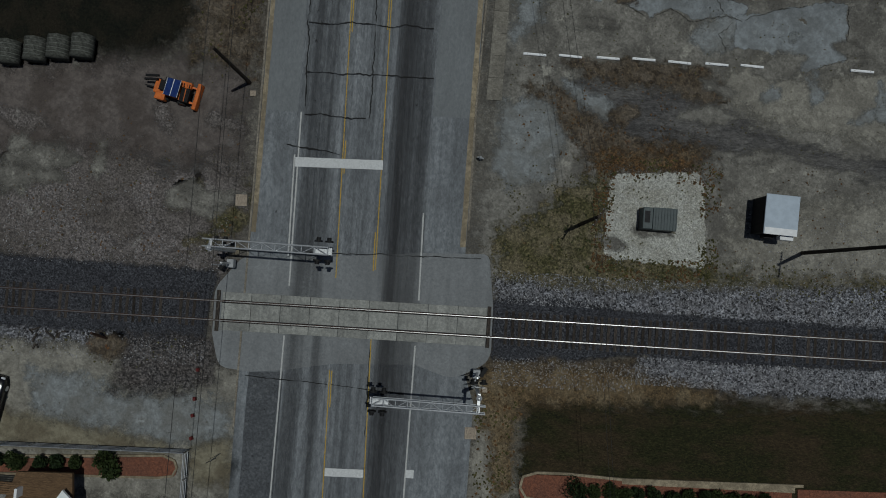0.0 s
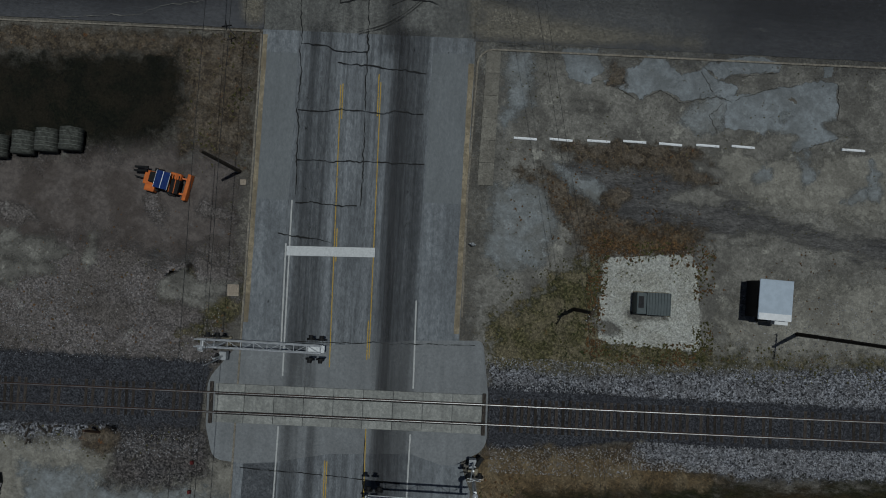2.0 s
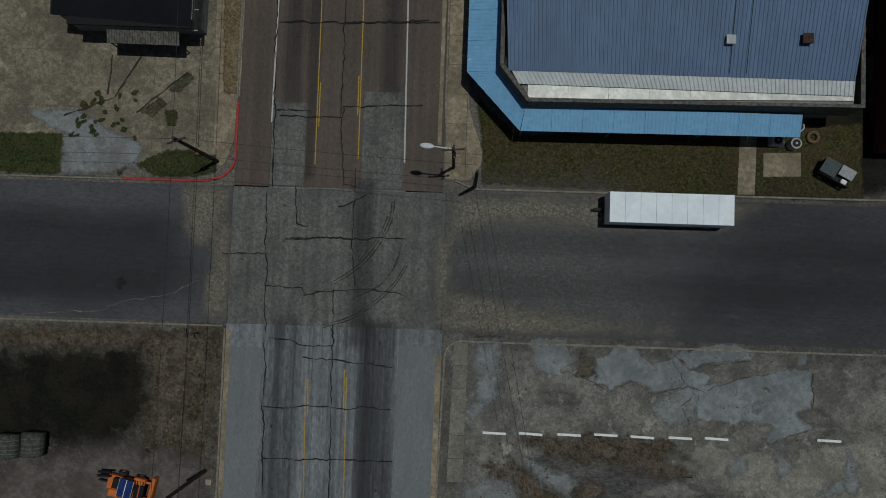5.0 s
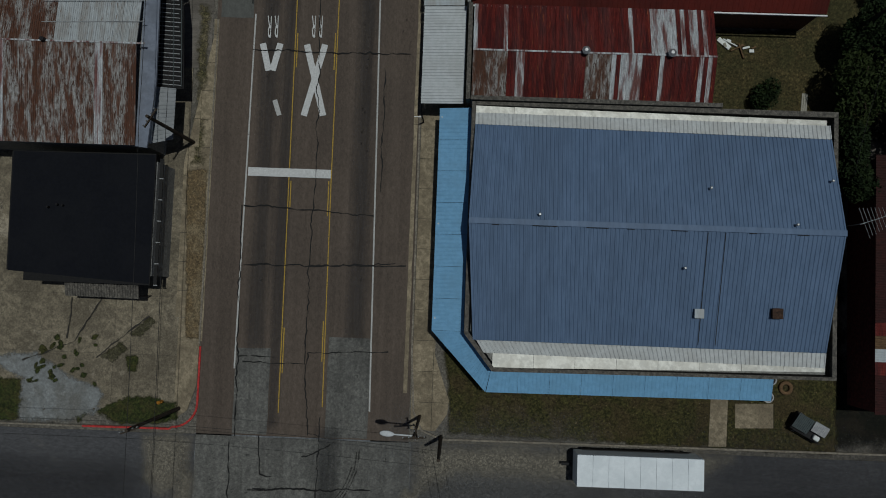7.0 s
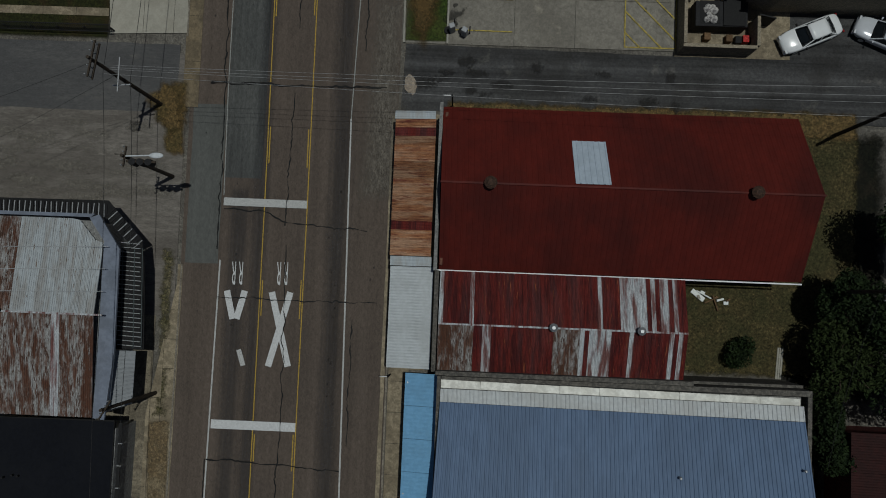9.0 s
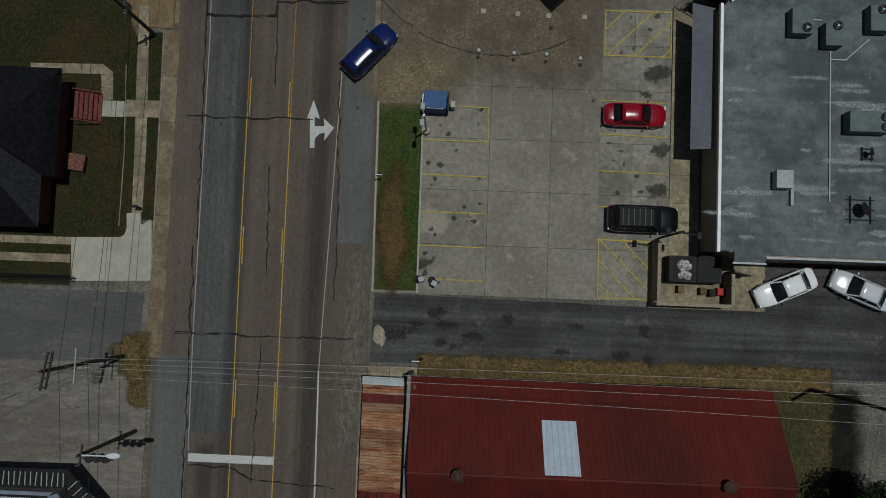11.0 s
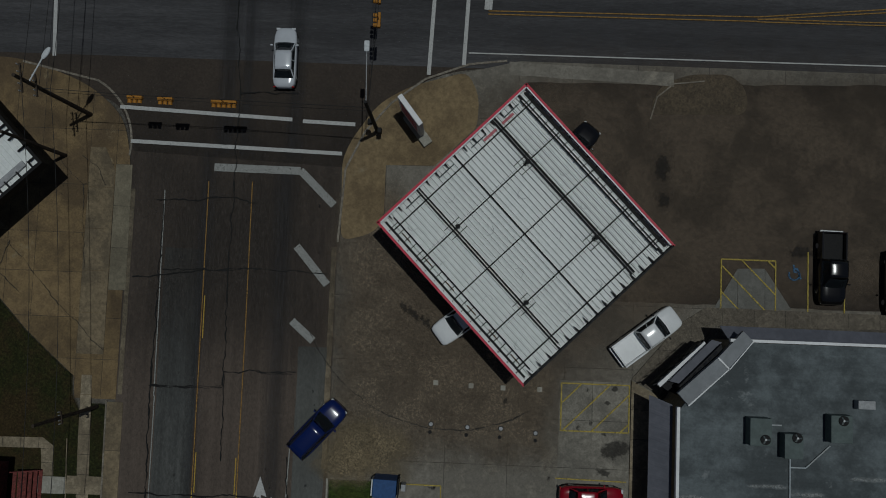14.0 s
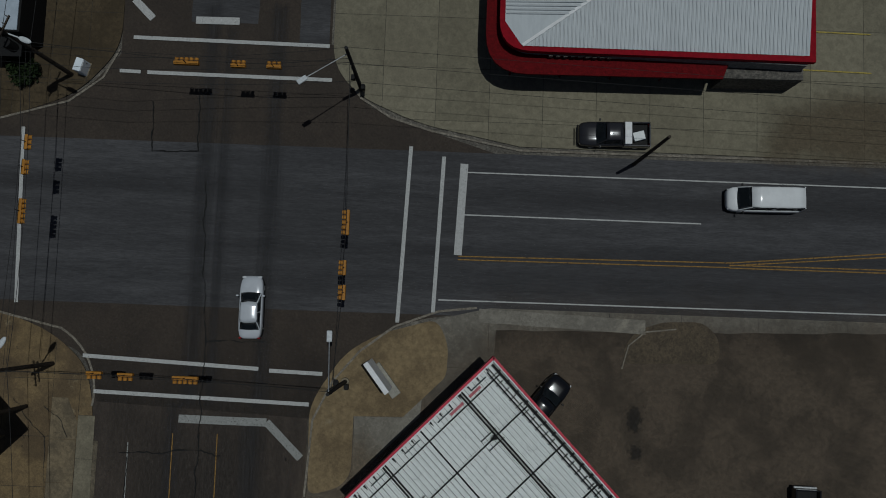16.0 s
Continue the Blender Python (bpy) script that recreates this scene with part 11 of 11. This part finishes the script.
part("nozzle", atube((-0.22, 0, 0.5), (0.22, 0, 0.5), 0.06), M_SIGNAL, e)
e = thing("street_sign", *(-9.07, 7.83), 0.04, 30, "dark street name sign post at the verge", "sign")
part("post", atube((0, 0, 0), (0, 0, 2.2), 0.035), M_GALV, e)
part("plate", abox(0, 0, 2.2, 0.8, 0.04, 0.2), M_DARKMETAL, e)
e = thing("hydrant", *(9.38, 32.21), 0.05, 0, "small pale hydrant beside the kerb", "hydrant")
part("barrel", atube((0, 0, 0), (0, 0, 0.65), 0.13, 0.11, 12), M_GREYBOX, e)
part("cap", atube((0, 0, 0.65), (0, 0, 0.8), 0.14, 0.05, 12), M_GREYBOX, e)
part("nozzle", atube((-0.25, 0.05, 0.45), (0.25, -0.05, 0.45), 0.06), M_GREYBOX, e)

# cooling units and clutter by the blue awning
for x, y, kind in ((34.1, 64.1, 0), (35.5, 63.9, 1), (35.7, 65.2, 1)):
    e = thing("cooling_unit", x, y, TOP, 0, "grey outdoor cooling unit with a top fan", "cooling unit", "cooling units")
    if kind:
        part("body", atube((0, 0, 0), (0, 0, 0.85), 0.42, 0.42, 20), M_GREYBOX, e)
    else:
        part("body", box(bmesh.new(), 0, 0, 0.42, 0.95, 0.75, 0.85, bevel=0.05), M_PALEROOF, e)
    f = part("fan_guard", atube((0, 0, 0.85), (0, 0, 0.9), 0.3, 0.3, 18), M_DARKMETAL, e)
    part("fan_hub", atube((0, 0, 0.9), (0, 0, 0.93), 0.1, 0.1, 10), M_GREYBOX, f)
e = thing("spare_tyre", *(37.12, 64.57), 0.03, 0, "pale old tyre lying in the grass", "tyre")
bm = bmesh.new()
ring = [[bm.verts.new(((0.4 + 0.15 * math.cos(v * math.tau / 8)) * math.cos(k * math.tau / 20), (0.4 + 0.15 * math.cos(v * math.tau / 8)) * math.sin(k * math.tau / 20), 0.14 + 0.13 * math.sin(v * math.tau / 8))) for v in range(8)] for k in range(20)]
for k in range(20):
    for v in range(8):
        bm.faces.new((ring[k][v], ring[(k + 1) % 20][v], ring[(k + 1) % 20][(v + 1) % 8], ring[k][(v + 1) % 8]))
bmesh.ops.recalc_face_normals(bm, faces=bm.faces)
part("tyre", bm, M_TIMBER, e, smooth=True)
# junk in the yard
rj = random.Random(9)
for k in range(10):
    x, y = (33.12, 90.98)
    e = thing("scrap_item", x + rj.uniform(-1.3, 1.3), y + rj.uniform(-0.5, 0.6), 0, rj.uniform(0, 180), "pale broken scrap piece lying in the grass", "scrap", "yard scrap")
    part("piece", box(bmesh.new(), 0, 0, 0.15, rj.uniform(0.3, 1.3), rj.uniform(0.1, 0.4), rj.uniform(0.1, 0.35), bevel=0.03), rj.choice([M_WHITESHEET, M_CONC_PALE, M_TIMBER]), e)
e = thing("plank_stack", *(38.47, 86.26), 0, 86, "pale timber planks lying in the yard", "planks")
for k in range(3):
    part("plank", abox(0, 0.16 * k, 0.05, 2.4, 0.13, 0.06), M_CONC_PALE, e)
e = thing("roof_antenna", 38.9, 76.6, 4.4, 20, "thin metal television antenna beside the gable", "antenna")
part("mast", atube((0, 0, -4.4), (0, 0, 3.2), 0.03), M_GALV, e)
part("boom", atube((-0.2, 0, 3.1), (2.4, 0, 3.1), 0.02), M_GALV, e)
for k in range(8):
    ln = 1.1 - 0.08 * k
    part("element", atube((0.25 * k + 0.1, -ln, 3.1), (0.25 * k + 0.1, ln, 3.1), 0.012, seg=6), M_GALV, e)

# planters at the south edge
def planter(name, outline, label):
    e = thing(name, 0, 0, 0, 0, label, "planting bed", kind="structure")
    part("paving", prism(bmesh.new(), outline, 0.0, 0.14), M_BRICKPAVE, e)
    return e


planter("planting_bed", rounded([(-28.89, 5.89), (-12.57, 7.34), (-12.16, 5.72), (-28.80, 5.02)], [0, 1.2, 1.2, 0]), "red brick paved bed with rounded end")
planter("planting_bed", rounded([(14.08, 8.12), (34.93, 8.72), (35.02, 7.10), (14.23, 5.97)], [1.0, 0, 0, 1.0]), "red brick paved bed with shrubs")
planter("planting_bed", [(35.37, 8.58), (45.21, 9.01), (45.31, 7.06), (35.47, 6.70)], "red brick paved bed beside the grass")
kerb("kerb_bed", [(35.78, 8.87), (21.99, 8.30), (17.64, 8.40), (15.46, 8.31), (14.40, 7.93), (14.24, 7.09), (14.73, 6.36), (17.35, 6.13)], 0.22, 0.2, M_CONC)
kerb("kerb_bed", [(-28.03, 6.22), (-13.45, 7.36), (-12.54, 7.03), (-12.31, 6.49), (-12.61, 5.85), (-13.74, 5.64), (-27.90, 4.92)], 0.2, 0.2, M_CONC)
sheet("garden_walk", [(21.98, 8.39), (35.14, 8.73), (35.17, 8.31), (22.01, 7.96)], 0.19, M_CONC, "narrow concrete walk beside the shrubs", "path", 0.1)
# low dark lattice fence beside the drive
fe = thing("lattice_fence", -27.50, 110.44, 0, 0, "low black lattice fence beside the drive", "fence")
FL = 12.81
for k in range(7):
    part("post", abox(FL * k / 6, 0, 0.45, 0.1, 0.1, 0.9), M_DARKMETAL, fe)
for y, z in ((-0.22, 0.5), (0.22, 0.85)):
    part("rail", abox(FL / 2, y, z, FL, 0.06, 0.06), M_DARKMETAL, fe)
for k in range(int(FL / 0.16)):
    part("slat", abox(0.08 + 0.16 * k, 0, 0.7, 0.05, 0.62, 0.04, rz=24, rx=38), M_BLACK, fe)

# rail fence
fence = thing("rail_fence", 0, 0, 0, 0, "grey steel rail fence round the garden", "fence")
fa, fb, fc = Vector((*(-28.10, 7.44), 0)), Vector((*(-11.45, 8.01), 0)), Vector((*(-11.38, 3.87), 0))
for p, q in ((fa, fb), (fb, fc)):
    n = max(2, round((q - p).length / 2.3))
    for k in range(n + 1):
        c = p.lerp(q, k / n)
        part("post", atube((c.x, c.y, 0), (c.x, c.y, 1.5), 0.06), M_GALV, fence)
    for z in (0.5, 0.85, 1.2, 1.5):
        part("rail", atube((p.x, p.y, z), (q.x, q.y, z), 0.04), M_GALV, fence)


# ---- plants ----
def leaf_mesh(name, n, rx, ry, rz_, size, seed, hollow=0.45):
    """Many small bent leaves round an uneven crown."""
    r = np.random.RandomState(seed)
    verts, faces = [], []
    lobes = [(r.uniform(-0.5, 0.5, 3), r.uniform(0.45, 0.7)) for _ in range(9)]
    while len(faces) < n * 2:
        c, rad = lobes[r.randint(len(lobes))]
        d = r.normal(size=3)
        d /= np.linalg.norm(d)
        p = (c + d * rad * r.uniform(hollow, 1.0) ** 0.5) * (rx, ry, rz_)
        a, b2 = r.normal(size=3), r.normal(size=3)
        a /= np.linalg.norm(a)
        b2 -= a * (a @ b2)
        b2 /= np.linalg.norm(b2)
        s = size * r.uniform(0.6, 1.3)
        i = len(verts)
        for q in (p - a * s, p + b2 * s * 0.45, p + a * s, p - b2 * s * 0.45):
            verts.append(tuple(q))
        faces += [(i, i + 1, i + 2), (i, i + 2, i + 3)]
    me = bpy.data.meshes.new(name)
    me.from_pydata(verts, [], faces)
    return me


def tree(x, y, h, rx, ry, seed, material, label, n=5000, name="tree", cat="tree"):
    e = thing(name, x, y, 0, 0, label, cat)
    part("trunk", atube((0, 0, 0), (0, 0, h * 0.6), 0.2, 0.1, 10), M_BARK, e)
    rr = random.Random(seed)
    for k in range(5):
        a = k * 1.26 + rr.random()
        part("limb", atube((0, 0, h * (0.35 + 0.05 * k)), (rx * 0.55 * math.cos(a), ry * 0.55 * math.sin(a), h * 0.8), 0.07, 0.03, 7), M_BARK, e)
    me = leaf_mesh("crown", n, rx, ry, h * 0.3, 0.15, seed)
    me.materials.append(material)
    ob = new("crown", me)
    ob.parent = e
    ob.matrix_basis = pose(0, 0, h * 0.68)
    return e


def shrub(x, y, r, h, seed, material, label, n=900, leaf=0.11):
    e = thing("shrub", x, y, 0.1, 0, label, "shrub", "garden shrubs" if y < 10 else "")
    part("stem", atube((0, 0, 0), (0, 0, h * 0.5), 0.05, 0.02), M_BARK, e)
    me = leaf_mesh("leaves", n, r, r, h * 0.55, leaf, seed)
    me.materials.append(material)
    ob = new("leaves", me)
    ob.parent = e
    ob.matrix_basis = pose(0, 0, h * 0.55)
    return e


for x, y, h, rx, ry, s, m in ((41.2, 86.5, 6.5, 2.6, 3.4, 1, M_LEAF_B), (44.5, 90.5, 8, 3.4, 3.6, 2, M_LEAF), (41.6, 91.0, 5.5, 2.0, 2.4, 3, M_LEAF), (46.5, 85.5, 8.5, 3.6, 3.4, 4, M_LEAF), (40.2, 83.0, 5.5, 1.6, 2.0, 5, M_LEAF), (45.8, 96.0, 8, 3.2, 3.4, 6, M_LEAF), (41.0, 80.4, 5.0, 1.4, 1.6, 7, M_LEAF)):
    tree(x, y, h, rx, ry, s, m, "broad dark green leafy tree behind the yard", 9000)
shrub(*(35.03, 87.06), 1.25, 1.5, 21, M_LEAF, "dense dark round bush in the yard", 2600, 0.12)
HEDGE = ((18.56, 1.15, 1.5, M_LEAF), (20.0, 0.62, 0.8, M_LEAF_B), (21.1, 0.7, 0.8, M_LEAF_B), (22.2, 0.62, 0.8, M_LEAF_B), (23.2, 0.5, 0.7, M_LEAF), (24.4, 0.7, 0.9, M_LEAF), (25.8, 0.72, 1.0, M_LEAF), (27.0, 0.6, 0.8, M_LEAF_B),
         (28.2, 0.6, 0.8, M_LEAF), (29.3, 0.66, 0.9, M_LEAF_B), (30.4, 0.66, 0.9, M_LEAF_B), (31.7, 0.62, 0.9, M_LEAF_B), (32.9, 0.6, 0.8, M_LEAF))
for k, (x, r, h, m) in enumerate(HEDGE):
    shrub(x, 7.3 + 0.022 * (x - 18.5), r, h, 30 + k, m, "clipped green garden shrub in a brick bed")
for k, (xy, r, m) in enumerate((((-17.35, 6.35), 1.25, M_LEAF_B), ((-20.03, 6.45), 0.5, M_LEAF_B), ((-21.58, 6.37), 0.6, M_LEAF), ((-22.69, 6.33), 0.45, M_LEAF), ((-24.55, 6.23), 0.7, M_LEAF_B), ((-26.01, 6.16), 0.5, M_LEAF))):
    shrub(*xy, r, 1.2, 50 + k, m, "spiky green garden shrub in a brick bed", 900, 0.16)

# control cabinet and dark planting at the far corner
e = thing("control_cabinet", *(-11.03, 176.22), TOP + 0.06, -15, "white metal signal control cabinet on the corner paving", "cabinet")
part("body", box(bmesh.new(), 0, 0, 0.65, 0.6, 1.05, 1.3, bevel=0.04), M_TRAILER, e)
part("plinth", abox(0, 0, 0.04, 0.75, 1.2, 0.08), M_CONC, e)
part("door", abox(0.31, 0, 0.65, 0.02, 0.9, 1.1), M_WHITEPAINT, e)
part("lock", abox(0.33, 0.35, 0.7, 0.02, 0.06, 0.14), M_DARKMETAL, e)
shrub(*(-15.68, 175.76), 1.5, 1.3, 77, M_LEAF, "dark ragged bush beside the corner shop", 1500, 0.16)
